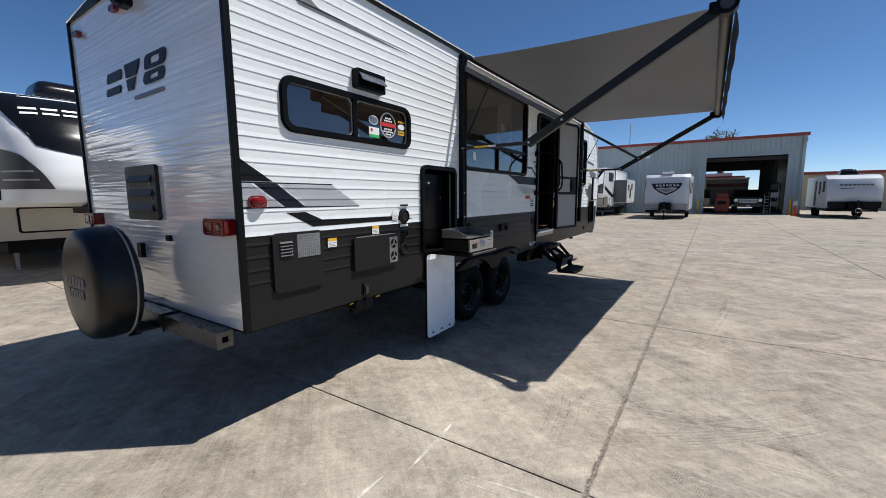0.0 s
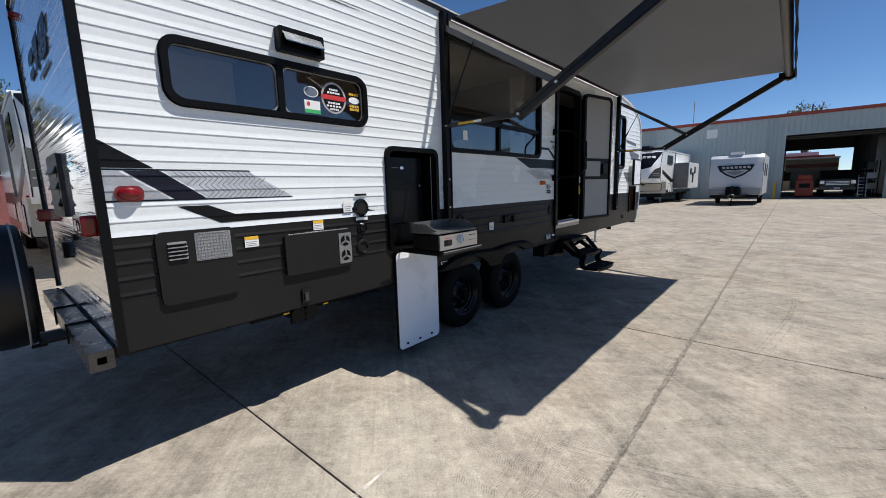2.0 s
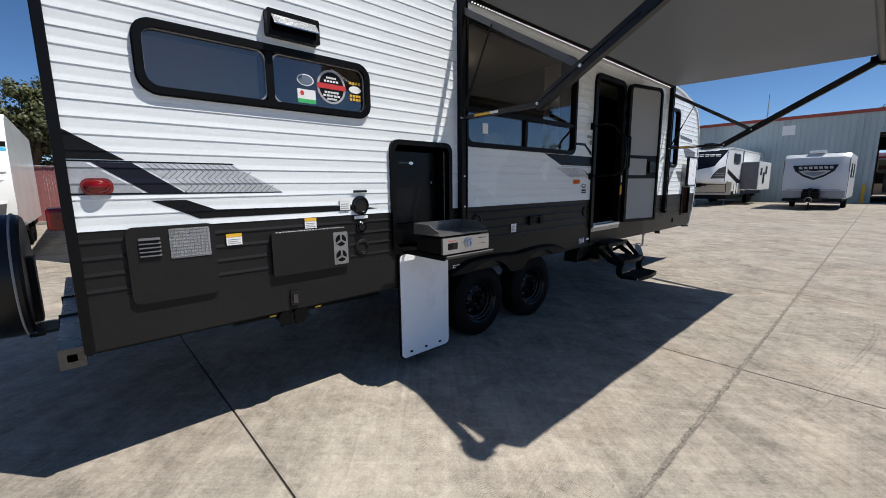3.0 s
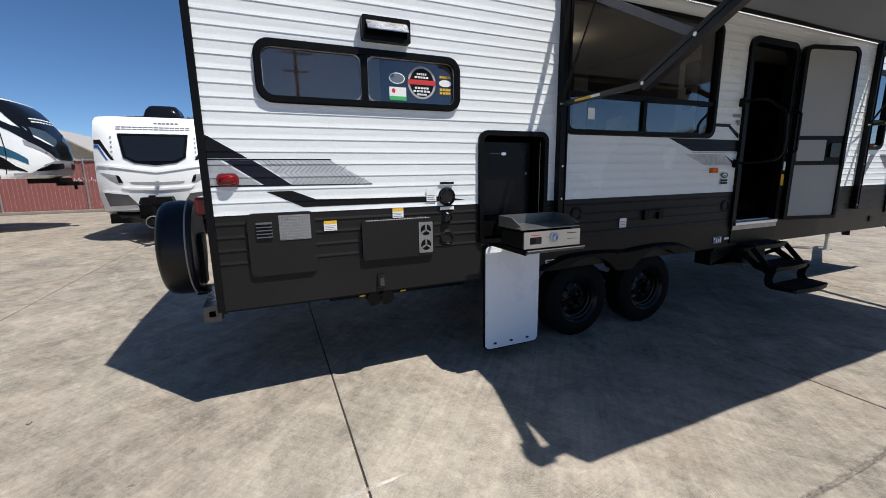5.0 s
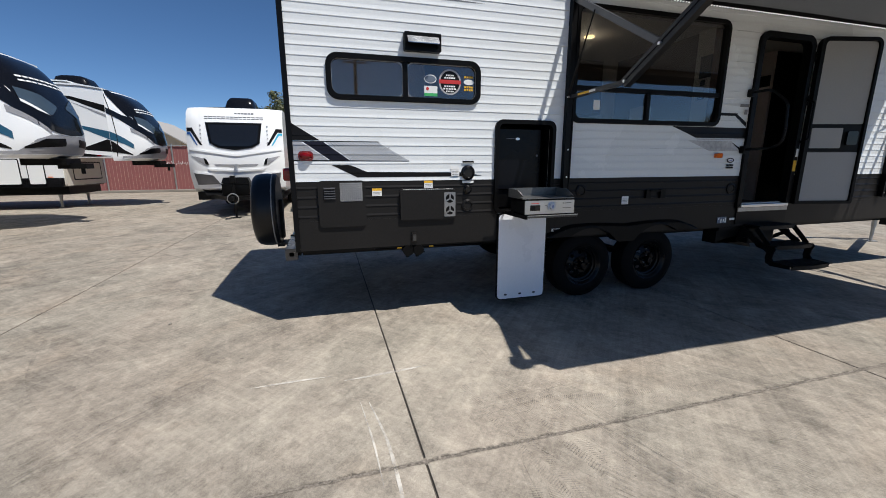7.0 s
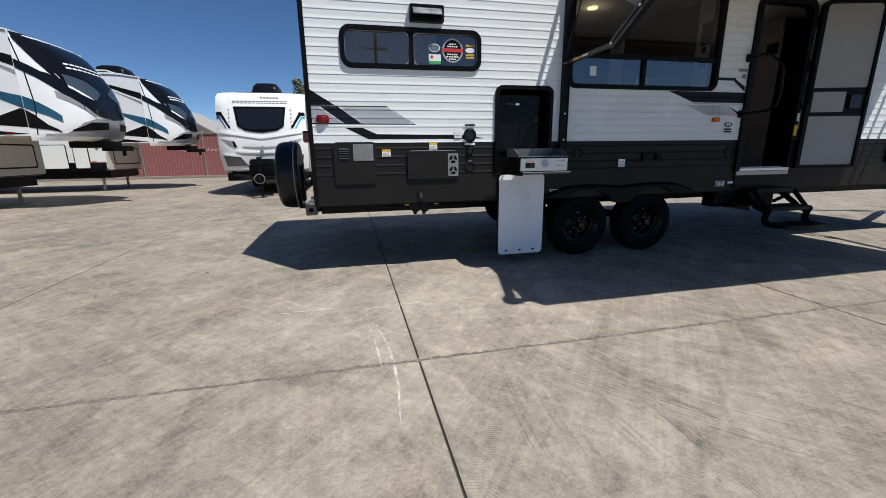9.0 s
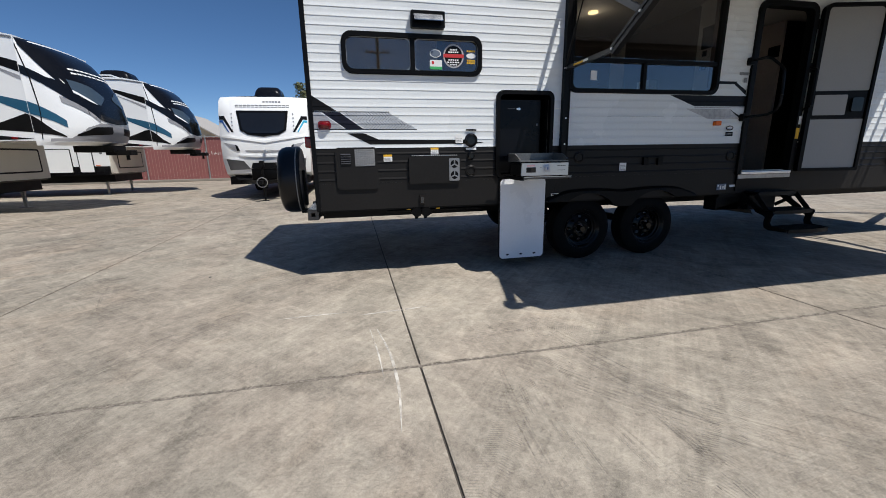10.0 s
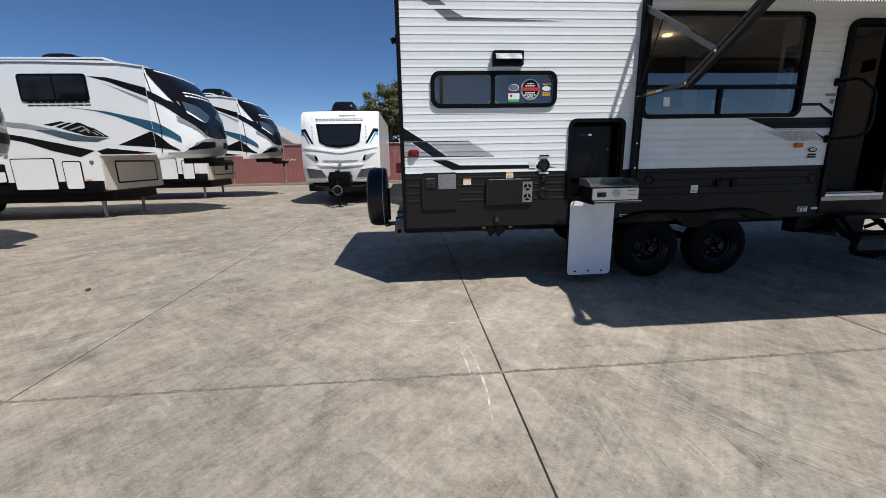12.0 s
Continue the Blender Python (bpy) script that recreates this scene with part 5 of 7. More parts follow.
bm = B()
ys = [FY0 + (FY1 - FY0) * k / 60 for k in range(61)]
lines = [skirt_line(y) for y in ys]
v = [[bm.verts.new((x, y, (u if top else l) + dz)) for y, (u, l) in zip(ys, lines)] for x, top, dz in ((SX + 0.003, True, 0.02), (SX + 0.040, True, 0.006), (SX + 0.050, True, -0.006), (SX + 0.052, False, 0.0), (SX - 0.06, False, 0.004))]
for a, c in zip(v, v[1:]):
    for i in range(60):
        bm.faces.new((a[i], a[i + 1], c[i + 1], c[i]))
fd = part("fender_skirt", bm, PLASTIC, trailer, "black plastic double fender skirt", True)
for k in (6, 11, 16, 21, 26, 34, 39, 44, 49, 54):
    y, (u, l) = ys[k], lines[k]
    part("fender_screw", rod(B(), (SX + 0.045, y, u - 0.012), (SX + 0.056, y, u - 0.014), 0.007, 8), BLACK, fd)
bm = B()
for x in (-2.75, -4.11):
    box(bm, x - 0.03, x + 0.03, REAR_Y, 9.7, 0.53, 0.655)
for ya in (1.8, 2.9, 5.8, 7.2, 8.6):
    box(bm, -4.11, -2.75, ya - 0.03, ya + 0.03, 0.56, 0.65)
part("chassis", bm, STEEL, trailer, "black steel chassis rails")
part("underbelly", box(B(), FX + 0.02, SX - 0.02, REAR_Y + 0.01, 9.74, 0.655, 0.68), BLACK, trailer, "dark sheet under the floor")
for ya in WY:
    for x in (-2.56, -4.30):
        bm = bar(B(), (x, ya - 0.33, 0.44), (x, ya, 0.385), 0.05, 0.03, (1, 0, 0))
        bar(bm, (x, ya, 0.385), (x, ya + 0.33, 0.44), 0.05, 0.03, (1, 0, 0))
        part("leaf_spring", bm, STEEL, trailer)
part("holding_tank", box(B(), -4.1, -2.8, 1.9, 3.1, 0.58, 0.66, 0.03), PLASTIC, trailer)
tag = part("small_plate", box(B(), SX + 0.010, SX + 0.012, 3.655, 3.745, 0.727, 0.753), PAPER, trailer, "small white-edged tag")
part("print_bar", box(B(), SX + 0.012, SX + 0.0135, 3.665, 3.735, 0.733, 0.747), DECAL, tag)
# hitch frame and jack
bm = B()
for x in (-4.2, -2.66):
    bar(bm, (x, 9.5, 0.52), (-3.43 + (0.06 if x > -3.43 else -0.06), 11.1, 0.50), 0.10, 0.08, (0, 0, 1))
rod(bm, (-3.43, 11.1, 0.5), (-3.43, 11.35, 0.52), 0.05, 12)
af = part("hitch_frame", bm, STEEL, trailer, "black steel hitch frame")
bm = B()
rod(bm, (-3.43, 10.85, 0.25), (-3.43, 10.85, 1.15), 0.035, 12)
rod(bm, (-3.43, 10.85, 0.02), (-3.43, 10.85, 0.3), 0.025, 12)
box(bm, -3.5, -3.36, 10.78, 10.92, 0.0, 0.015)
part("tongue_jack", bm, GALV, af)
bm = B()
rod(bm, (SX - 0.06, 9.6, 0.64), (SX - 0.06, 9.9, 0.62), 0.02, 8)
part("hose", bm, PLASTIC, trailer)
# front storage hatch, held up
y0, y1, z0, z1 = HATCH_F
bm = frame_x(B(), y0, y1, z0, z1, 0.02, 0.02, SX - 0.02, SX + 0.02)
fh = part("storage_hatch", bm, BLACK, trailer, "open front storage hatch")
bm = B()
box(bm, SX - 0.6, SX - 0.58, y0, y1, z0, z1)
box(bm, SX - 0.6, SX - 0.03, y0 - 0.02, y0, z0, z1)
box(bm, SX - 0.6, SX - 0.03, y1, y1 + 0.02, z0, z1)
box(bm, SX - 0.6, SX - 0.03, y0, y1, z0 - 0.02, z0)
box(bm, SX - 0.6, SX - 0.03, y0, y1, z1, z1 + 0.02)
part("storage_lining", bm, BROWN, fh, "brown wood lining")
bm = plate(B(), y0 - 0.01, y1 + 0.01, 1.38, 1.86, 0.04, SX + 0.06, SX + 0.09)
part("storage_lid", bm, BOARD, fh, "white hatch lid held open")
bm = frame_x(B(), y0 - 0.02, y1 + 0.02, 1.37, 1.87, 0.045, 0.02, SX + 0.055, SX + 0.095)
part("lid_edge", bm, BLACK, fh)
part("side_marker_light", plate(B(), 9.72, 9.80, 1.40, 1.45, 0.012, SX, SX + 0.03), RED, trailer)
part("side_outlet", plate(B(), 8.85, 8.93, 0.76, 0.83, 0.01, SX, SX + 0.02), BLACK, trailer)

# awning
PY0, PY1 = 3.757, 8.375
RX, RZ = 0.02, 2.815
awning = part("awning", rod(B(), (RX, PY0 - 0.06, RZ), (RX, PY1 + 0.06, RZ), 0.045, 20), BARE, trailer, "open awning with a grey fabric roof", True)
for s in (PY0, PY1):
    bm = B()
    box(bm, SX, SX + 0.05, s - 0.034, s + 0.034, 0.95, 2.90, 0.005)
    box(bm, SX + 0.05, SX + 0.058, s - 0.034, s - 0.024, 0.95, 2.90)
    box(bm, SX + 0.05, SX + 0.058, s + 0.024, s + 0.034, 0.95, 2.90)
    part("post", bm, BLACK, awning, "black wall channel")
    for za in (1.0, 1.25, 1.5):
        part("post_screw", rod(B(), (SX + 0.048, s, za), (SX + 0.056, s, za), 0.008, 8), ALU, awning)
    J, E, M = Vector((-1.45, s, 1.965)), Vector((RX - 0.02, s, RZ - 0.01)), Vector((-1.145, s, 2.142))
    bm = B()
    bar(bm, J - (E - J).normalized() * 0.02 + Vector((-0.012, 0, 0.020)), E + Vector((-0.012, 0, 0.020)), 0.050, 0.028)
    bar(bm, J - (E - J).normalized() * 0.02, E, 0.036, 0.05)
    bar(bm, J - (E - J).normalized() * 0.02 + Vector((0.012, 0, -0.020)), E + Vector((0.012, 0, -0.020)), 0.050, 0.028)
    bar(bm, J + (E - J) * 0.45, E, 0.060, 0.05)
    part("arm", bm, ARMGREY, awning, "black main arm")
    bm = B()
    bar(bm, (SX + 0.04, s, 1.965), J, 0.035, 0.032)
    part("lower_arm", bm, ARMGREY, awning)
    part("arm_label", box(B(), SX + 0.18, SX + 0.34, s - 0.0195, s - 0.0185, 1.956, 1.974), YELLOW, awning)
    part("arm_label", box(B(), SX + 0.34, SX + 0.42, s - 0.0195, s - 0.0185, 1.956, 1.974), PAPER, awning)
    bm = B()
    bar(bm, (SX + 0.04, s, 2.775), M, 0.03, 0.045)
    part("upper_arm", bm, mat("grey_arm", (0.09, 0.09, 0.095), 0.35, 0.6) if "grey_arm" not in bpy.data.materials else bpy.data.materials["grey_arm"], awning)
    bm = B()
    p1, p2 = Vector((SX + 0.05, s - 0.03, 1.97)), Vector((SX + 0.36, s - 0.03, 2.58))
    rod(bm, p1, p1.lerp(p2, 0.5), 0.011, 10)
    rod(bm, p1.lerp(p2, 0.5), p2, 0.006, 8)
    part("gas_strut", bm, STEEL, awning)
    for q in (J, M, Vector((SX + 0.05, s, 1.965))):
        part("pivot_bolt", rod(B(), q + Vector((0, -0.036, 0)), q + Vector((0, 0.036, 0)), 0.011, 10), ALU, awning)
    bm = B()
    rod(bm, (RX, s - 0.045, RZ), (RX, s + 0.045, RZ), 0.072, 20)
    box(bm, RX - 0.11, RX - 0.02, s - 0.04, s + 0.04, RZ - 0.055, RZ + 0.03, 0.01)
    part("roller_head", bm, BLACK, awning, "black roller end cap")
bm = B()
rows = []
CY0, CY1 = 3.90, 8.40
for i in range(25):
    f = i / 24
    x = SX + 0.03 + (RX - SX - 0.03) * f
    z = 2.905 + (RZ + 0.045 - 2.905) * f
    row = []
    for j in range(31):
        g = j / 30
        sag = 0.05 * math.sin(math.pi * f) * (1.0 - 0.75 * abs(2 * g - 1) ** 3) + 0.006 * math.sin(9 * g + 3 * f)
        row.append((x, (CY0 - 0.03 * f) + (CY1 - CY0 + 0.03 * f) * g + 0.03 * math.sin(math.pi * f) * (1 - 2 * g), z - sag))
    rows.append(row)
grid(bm, rows)
bmesh.ops.solidify(bm, geom=bm.faces[:], thickness=0.003)
part("canvas", bm, CANVAS, awning, "dark grey awning fabric", True)
bm = B()
rows = []
for i in range(7):
    z = RZ + 0.03 - 0.20 * i / 6
    rows.append([(RX + 0.050 + 0.004 * math.sin(5 * g / 4 + i * 0.5) + 0.035 * (i / 6) ** 0.7, CY0 + (CY1 - CY0) * g / 24, z - 0.004 * math.sin(g * 0.9)) for g in range(25)])
grid(bm, rows)
bmesh.ops.solidify(bm, geom=bm.faces[:], thickness=0.003)
part("valance", bm, mat("valance_fabric", (0.06, 0.075, 0.09), 0.7), awning, "hanging fabric valance", True)
bm = box(B(), SX + 0.012, SX + 0.045, PY0 + 0.03, PY1, 2.868, 2.908)
part("awning_rail", bm, BLACK, awning)
bm = B()
for k in range(130):
    y = PY0 + 0.10 + (PY1 - PY0 - 0.2) * k / 130
    box(bm, SX + 0.030, SX + 0.040, y, y + 0.009, 2.862, 2.868)
tagged(part("led_strip", bm, LED, awning, "row of small white lamps"), kind="stuff")

# inside the trailer, seen through glass and doorway
part("partition", box(B(), -2.78, SX - 0.05, 5.78, 5.82, 0.86, 2.84), INNER, trailer, "pale inner partition")
part("partition", box(B(), -4.2, -2.79, 5.83, 5.87, 0.86, 2.84), INNERDARK, trailer, "dark inner partition")
part("bright_cupboard", box(B(), -3.7, -3.45, 5.70, 5.825, 1.4, 2.12), CREAM, trailer, "pale cupboard end")
part("partition_edge", box(B(), -2.53, SX - 0.05, 5.74, 5.779, 0.86, 2.84), BROWN, trailer)
bm = B()
box(bm, -2.705, -2.565, 5.765, 5.78, 2.32, 2.555)
part("control_panel", bm, GLOSS, trailer, "black wall control panel")
part("wall_switch", box(B(), -2.68, -2.63, 5.768, 5.78, 2.24, 2.30), GLOSS, trailer)
part("wall_switch", box(B(), -2.70, -2.62, 5.768, 5.78, 2.09, 2.16), GLOSS, trailer)
part("wall_cabinet", box(B(), FX + 0.05, FX + 0.42, 3.1, 5.6, 2.1, 2.84), INNERDARK, trailer, "dark wooden wall cabinets")
part("base_cabinet", box(B(), FX + 0.05, FX + 0.65, 2.9, 6.6, 0.86, 1.77), INNERDARK, trailer, "dark wooden base cabinets")
part("dinette", box(B(), -3.3, SX - 0.06, 3.7, 4.4, 0.86, 1.60, 0.04), INNERDARK, trailer, "dark dinette seat")
part("dinette", box(B(), -3.3, SX - 0.06, 5.1, 5.7, 0.86, 1.60, 0.04), INNERDARK, trailer, "dark dinette seat")
part("bulkhead", box(B(), FX + 0.05, SX - 0.05, 2.98, 3.02, 0.86, 2.84), INNERDARK, trailer)
# two black sheets added so the unlit passage reads dark; shade by colour
part("bulkhead", box(B(), SX - 0.75, SX - 0.05, 9.0, 9.04, 0.86, 2.80), BLACK, trailer)
part("passage_shade", box(B(), -3.10, -3.06, 7.40, 9.0, 0.86, 2.82), BLACK, trailer, "black sheet standing in for the passage's shade")
wp = part("entry_panel", box(B(), FX + 0.05, -3.05, 7.36, 7.40, 0.86, 2.82), mat("grey_brown_panel", (0.46, 0.40, 0.36), 0.6, vary=0.15), trailer, "grey brown panel inside the doorway")
part("switch_plate", box(B(), -3.06, -3.21, 7.345, 7.36, 2.38, 2.52), BLACK, wp)
for x, ya in ((-3.25, 4.655), (-3.3, 2.3)):
    lamp = part("ceiling_lamp", rod(B(), (x, ya, 2.825), (x, ya, 2.84), 0.06, 18), LAMP, trailer, "small warm round ceiling lamp")


# ---- parked trailers round the yard ----
def sdecal(bm, poly, x, out=1.0, d=0.004):
    """A flat graphic on a wall that faces along x; poly: (y, z)."""
    return prism(bm, [(x, a, c) for a, c in poly], (out * d, 0, 0))


def fdecal(bm, poly, y, d=0.004):
    return prism(bm, [(a, y, c) for a, c in poly], (0, d, 0))


def jack_leg(parent, x, y, top, name="landing_leg"):
    bm = B()
    box(bm, x - 0.04, x + 0.04, y - 0.04, y + 0.04, 0.35, top)
    box(bm, x - 0.03, x + 0.03, y - 0.03, y + 0.03, 0.02, 0.4)
    box(bm, x - 0.10, x + 0.10, y - 0.10, y + 0.10, 0.0, 0.02)
    return part(name, bm, GALV, parent, "grey steel leg")


def roof_unit(parent, y, z, mt=None):
    """A moulded roof cooler: a low base and a domed shroud with rounded shoulders."""
    bm = box(B(), -0.43, 0.43, y - 0.5, y + 0.5, z, z + 0.07, 0.02)
    unit = part("air_conditioner", bm, mt or GLOSS, parent, "black roof air conditioner")
    bm = B()
    rows = []
    for q, h in ((-0.48, 0.05), (-0.47, 0.28), (-0.42, 0.37), (-0.25, 0.41), (0.05, 0.41), (0.25, 0.39), (0.38, 0.33), (0.46, 0.20), (0.48, 0.05)):
        rows.append([(0.42 * c, y + q * (1 - 0.05 * abs(c) ** 3), z + 0.04 + (h - 0.04) * max(0.0, 1 - abs(c) ** 8)) for c in [-1 + k / 6 for k in range(13)]])
    grid(bm, rows)
    part("shroud", bm, mt or GLOSS, unit, "domed black shroud", True)
    return unit


def strokes(a, w, lo, hi):
    """Two short bars, one above the other, that stand for one sign of a maker's mark."""
    t = (hi - lo) * 0.3
    return ((a, a + w, hi - t, hi), (a, a + w, lo, lo + t))


CB = 1.76  # where the nose cap meets the body
NOSE = ((1.80, 1.62), (2.42, 1.52), (2.68, 1.60), (2.79, 1.85), (2.79, 2.15), (2.73, 2.50), (2.60, 2.87), (2.40, 3.22), (2.16, 3.52), (1.92, 3.71), (1.72, 3.78))


def nose_y(z):
    return float(np.interp(z, [c for _, c in NOSE[2:]], [a for a, _ in NOSE[2:]]))


def cap_point(yc, zc, v):
    """A point on the bulged nose; v runs from -1 to 1 across."""
    f = 1 - abs(v) ** 4.4
    return (1.215 * v, CB + (yc - CB) * max(0.0, f) ** 0.85, zc if zc < 3.0 else zc - 0.06 * abs(v) ** 2)


def fifth_wheel(label, at, turn, kind="teal", group=""):
    ob = thing("fifth_wheel_trailer", label, "fifth-wheel trailer", at, turn, group)
    w, back = 1.215, -8.6
    body = GELCOAT
    # main box, upper deck and basement
    bm = B()
    side = [(back, 0.98), (0.36, 0.98), (0.36, 1.62), (CB, 1.62), (CB + 0.02, 3.74), (1.2, 3.84), (-0.6, 3.90), (back, 3.90)]
    prism(bm, [(-w, a, c) for a, c in side], (2 * w, 0, 0))
    part("body", bm, body, ob, "white smooth fibreglass body")
    bm = B()
    prism(bm, [(-w - 0.006, a, c) for a, c in ((back, 0.70), (0.30, 0.70), (0.34, 0.99), (back, 0.99))], (2 * w + 0.012, 0, 0))
    part("skirt", bm, GLOSS, ob, "black lower skirt")
    bm = B()
    yplate(bm, -w + 0.02, w - 0.02, 0.74, 1.64, 0.05, 0.34, 0.40)
    part("basement_front", bm, CREAM, ob, "cream basement front panel")
    bm = ring(B(), rrect(-0.95, 0.78, 0.90, 1.50, 0.06), rrect(-0.91, 0.74, 0.94, 1.46, 0.04), "y", 0.40, 0.412)
    d = part("basement_hatch", bm, BLACK, ob, "black-edged storage hatch")
    part("hatch_face", yplate(B(), -0.91, 0.74, 0.94, 1.46, 0.04, 0.40, 0.407), CREAM, d)
    # nose
    bm = B()
    across = [-1 + k / 14 for k in range(29)]
    rows = []
    for (ya, za), (yb, zb) in zip(NOSE, NOSE[1:]):
        for q in range(3):
            rows.append([cap_point(ya + (yb - ya) * q / 3, za + (zb - za) * q / 3, v) for v in across])
    rows.append([cap_point(*NOSE[-1], v) for v in across])
    grid(bm, rows)
    nose = part("nose_cap", bm, body, ob, "moulded white nose cap", True)

    def patch(name, mt, v0, v1, zlo, zhi, label="", lift=0.012, nv=24, nz=14):
        """A shaped sheet that lies on the nose, between two heights that change across it."""
        b = B()
        out = []
        for i in range(nv + 1):
            v = v0 + (v1 - v0) * i / nv
            col = []
            for k in range(nz + 1):
                z = zlo(v) + (zhi(v) - zlo(v)) * k / nz
                x, y, zz = cap_point(nose_y(z), z, v)
                col.append((x * (1 + lift * 0.3), y + lift, zz + lift * 0.3))
            out.append(col)
        grid(b, out)
        return part(name, b, mt, nose, label, True)

    if kind == "teal":
        patch("nose_shield", GLOSS, -0.97, 0.97, lambda v: float(np.interp(abs(v), (0, 0.35, 0.6, 0.72, 0.85, 0.97), (2.03, 2.06, 2.14, 2.30, 3.02, 3.62))), lambda v: 3.76, "glossy black wrap-around nose shield")
        for s in (-1, 1):
            patch("nose_band", GLOSS, s * 1.0, s * 0.70, lambda v: float(np.interp(abs(v), (0.70, 1.0), (2.24, 2.99))), lambda v: float(np.interp(abs(v), (0.70, 1.0), (2.62, 3.23))), "", 0.010, 8, 4)
            patch("nose_teal", TEAL, s * 1.0, s * 0.86, lambda v: float(np.interp(abs(v), (0.86, 1.0), (1.90, 2.18))), lambda v: float(np.interp(abs(v), (0.86, 1.0), (2.05, 2.44))), "", 0.010, 6, 4)
            patch("nose_black", DECAL, s * 1.0, s * 0.87, lambda v: float(np.interp(abs(v), (0.87, 1.0), (1.70, 1.79))), lambda v: float(np.interp(abs(v), (0.87, 0.94, 1.0), (1.72, 1.86, 2.165))), "", 0.009, 6, 4)
            patch("nose_crease", GREYCAP, s * 0.86, s * 0.50, lambda v: float(np.interp(abs(v), (0.50, 0.86), (2.03, 2.44))), lambda v: float(np.interp(abs(v), (0.50, 0.86), (2.10, 2.58))), "grey moulded crease", 0.012, 8, 2)
            patch("nose_vent", BLACK, s * 0.80, s * 0.20, lambda v: float(np.interp(abs(v), (0.20, 0.62, 0.80), (1.79, 1.75, 1.72))), lambda v: float(np.interp(abs(v), (0.20, 0.62, 0.80), (1.96, 1.93, 1.76))), "black vent of the nose", 0.012, 12, 3)
            patch("vent_lip", GREYCAP, s * 0.76, s * 0.24, lambda v: 1.665, lambda v: float(np.interp(abs(v), (0.24, 0.76), (1.745, 1.70))), "grey lip under the vent", 0.014, 10, 2)
        patch("nose_cheek", GREYCAP, -0.84, 0.84, lambda v: 1.655, lambda v: float(np.interp(abs(v), (0.0, 0.5, 0.70, 0.84), (2.02, 2.03, 1.92, 1.67))), "silver-grey lower nose moulding", 0.006, 24, 4)
        patch("nose_chin", GREYCAP, -0.95, 0.95, lambda v: 1.61, lambda v: 1.66 + 0.10 * (1 - abs(v)), "grey chin of the nose", 0.008, 20, 2)
    else:
        patch("nose_shield", GLOSS, -0.98, 0.98, lambda v: float(np.interp(abs(v), (0, 0.5, 0.66, 0.8, 0.98), (2.45, 2.60, 2.68, 3.15, 3.70))), lambda v: 3.76, "glossy black wrap-around nose shield")
        for s in (-1, 1):
            patch("nose_chin", mat("dark_chin", (0.05, 0.045, 0.04), 0.4) if "dark_chin" not in bpy.data.materials else bpy.data.materials["dark_chin"], s * 0.98, s * 0.55, lambda v: 1.86, lambda v: float(np.interp(abs(v), (0.55, 0.65, 0.80, 0.98), (1.88, 2.18, 2.50, 2.66))), "dark grey chin", 0.010, 16, 4)
            patch("chin_stripe", SILVER, s * 0.95, s * 0.68, lambda v: 2.02, lambda v: 2.05, "", 0.014, 8, 1)
            patch("chin_stripe", SILVER, s * 0.95, s * 0.72, lambda v: 2.18, lambda v: 2.21, "", 0.014, 8, 1)
    if kind == "teal":
        for s in (-1, 1):
            patch("nose_lamp", mat("clear_lamp", (0.10, 0.14, 0.17), 0.06, 0.5) if "clear_lamp" not in bpy.data.materials else bpy.data.materials["clear_lamp"], s * 0.14, s * 0.74, lambda v: float(np.interp(abs(v), (0.14, 0.4, 0.74), (2.62, 2.42, 2.64))), lambda v: float(np.interp(abs(v), (0.14, 0.4, 0.74), (2.66, 2.84, 2.94))), "clear wrapped lamp", 0.022, 10, 4)
            patch("lamp_crescent", PAPER, s * 0.44, s * 0.74, lambda v: float(np.interp(abs(v), (0.44, 0.6, 0.74), (2.425, 2.50, 2.66))), lambda v: float(np.interp(abs(v), (0.44, 0.6, 0.74), (2.43, 2.57, 2.72))), "white crescent under the lamp", 0.026, 8, 2)
    t0, dt, z0, z1 = (-0.62, 0.138, 3.10, 3.22) if kind == "teal" else (-0.76, 0.218, 3.32, 3.46)
    for q in range(9 if kind == "teal" else 7):
        v = t0 + dt * q
        for va, vb, lo, hi in strokes(v, dt * 0.8, z0, z1):
            patch("wordmark", PAPER, va, vb, lambda u, q=lo: q, lambda u, q=hi: q, "white bar of a maker's mark", 0.022, 3, 1)
    # pin box
    bm = B()
    box(bm, -0.28, 0.28, 1.9, 2.75, 1.38, 1.53)
    box(bm, -0.16, 0.16, 2.5, 3.05, 1.30, 1.42)
    rod(bm, (0, 2.9, 1.18), (0, 2.9, 1.32), 0.04, 10)
    part("pin_box", bm, STEEL, ob, "black hitch pin box")
    # sides
    for s in (-1, 1):
        x = s * w
        bm = B()
        if kind == "teal":
            sdecal(bm, [(0.44, 3.505), (0.91, 3.47), (CB, 3.23), (CB, 3.02), (1.35, 3.18), (0.91, 3.37)], x, s)
            sdecal(bm, [(back, 2.60), (-3.0, 2.42), (-1.27, 2.10), (-0.5, 1.93), (0.29, 1.74), (-0.08, 1.59), (-0.7, 1.75), (-1.3, 1.97), (-3.0, 2.32), (back, 2.5)], x, s)
            sdecal(bm, [(0.34, 1.73), (0.58, 1.80), (1.41, 1.70), (CB, 1.665), (1.28, 1.645), (0.44, 1.65)], x, s)
            sdecal(bm, [(0.87, 1.87), (1.69, 2.19), (CB, 2.165), (CB, 1.80)], x, s, 0.003)
        else:
            sdecal(bm, [(back, 1.9), (-1.2, 1.8), (1.6, 2.5), (1.6, 2.2), (-1.0, 1.5), (back, 1.5)], x, s)
        part("black_graphic", bm, DECAL, ob, "black swept side graphic")
        bm = B()
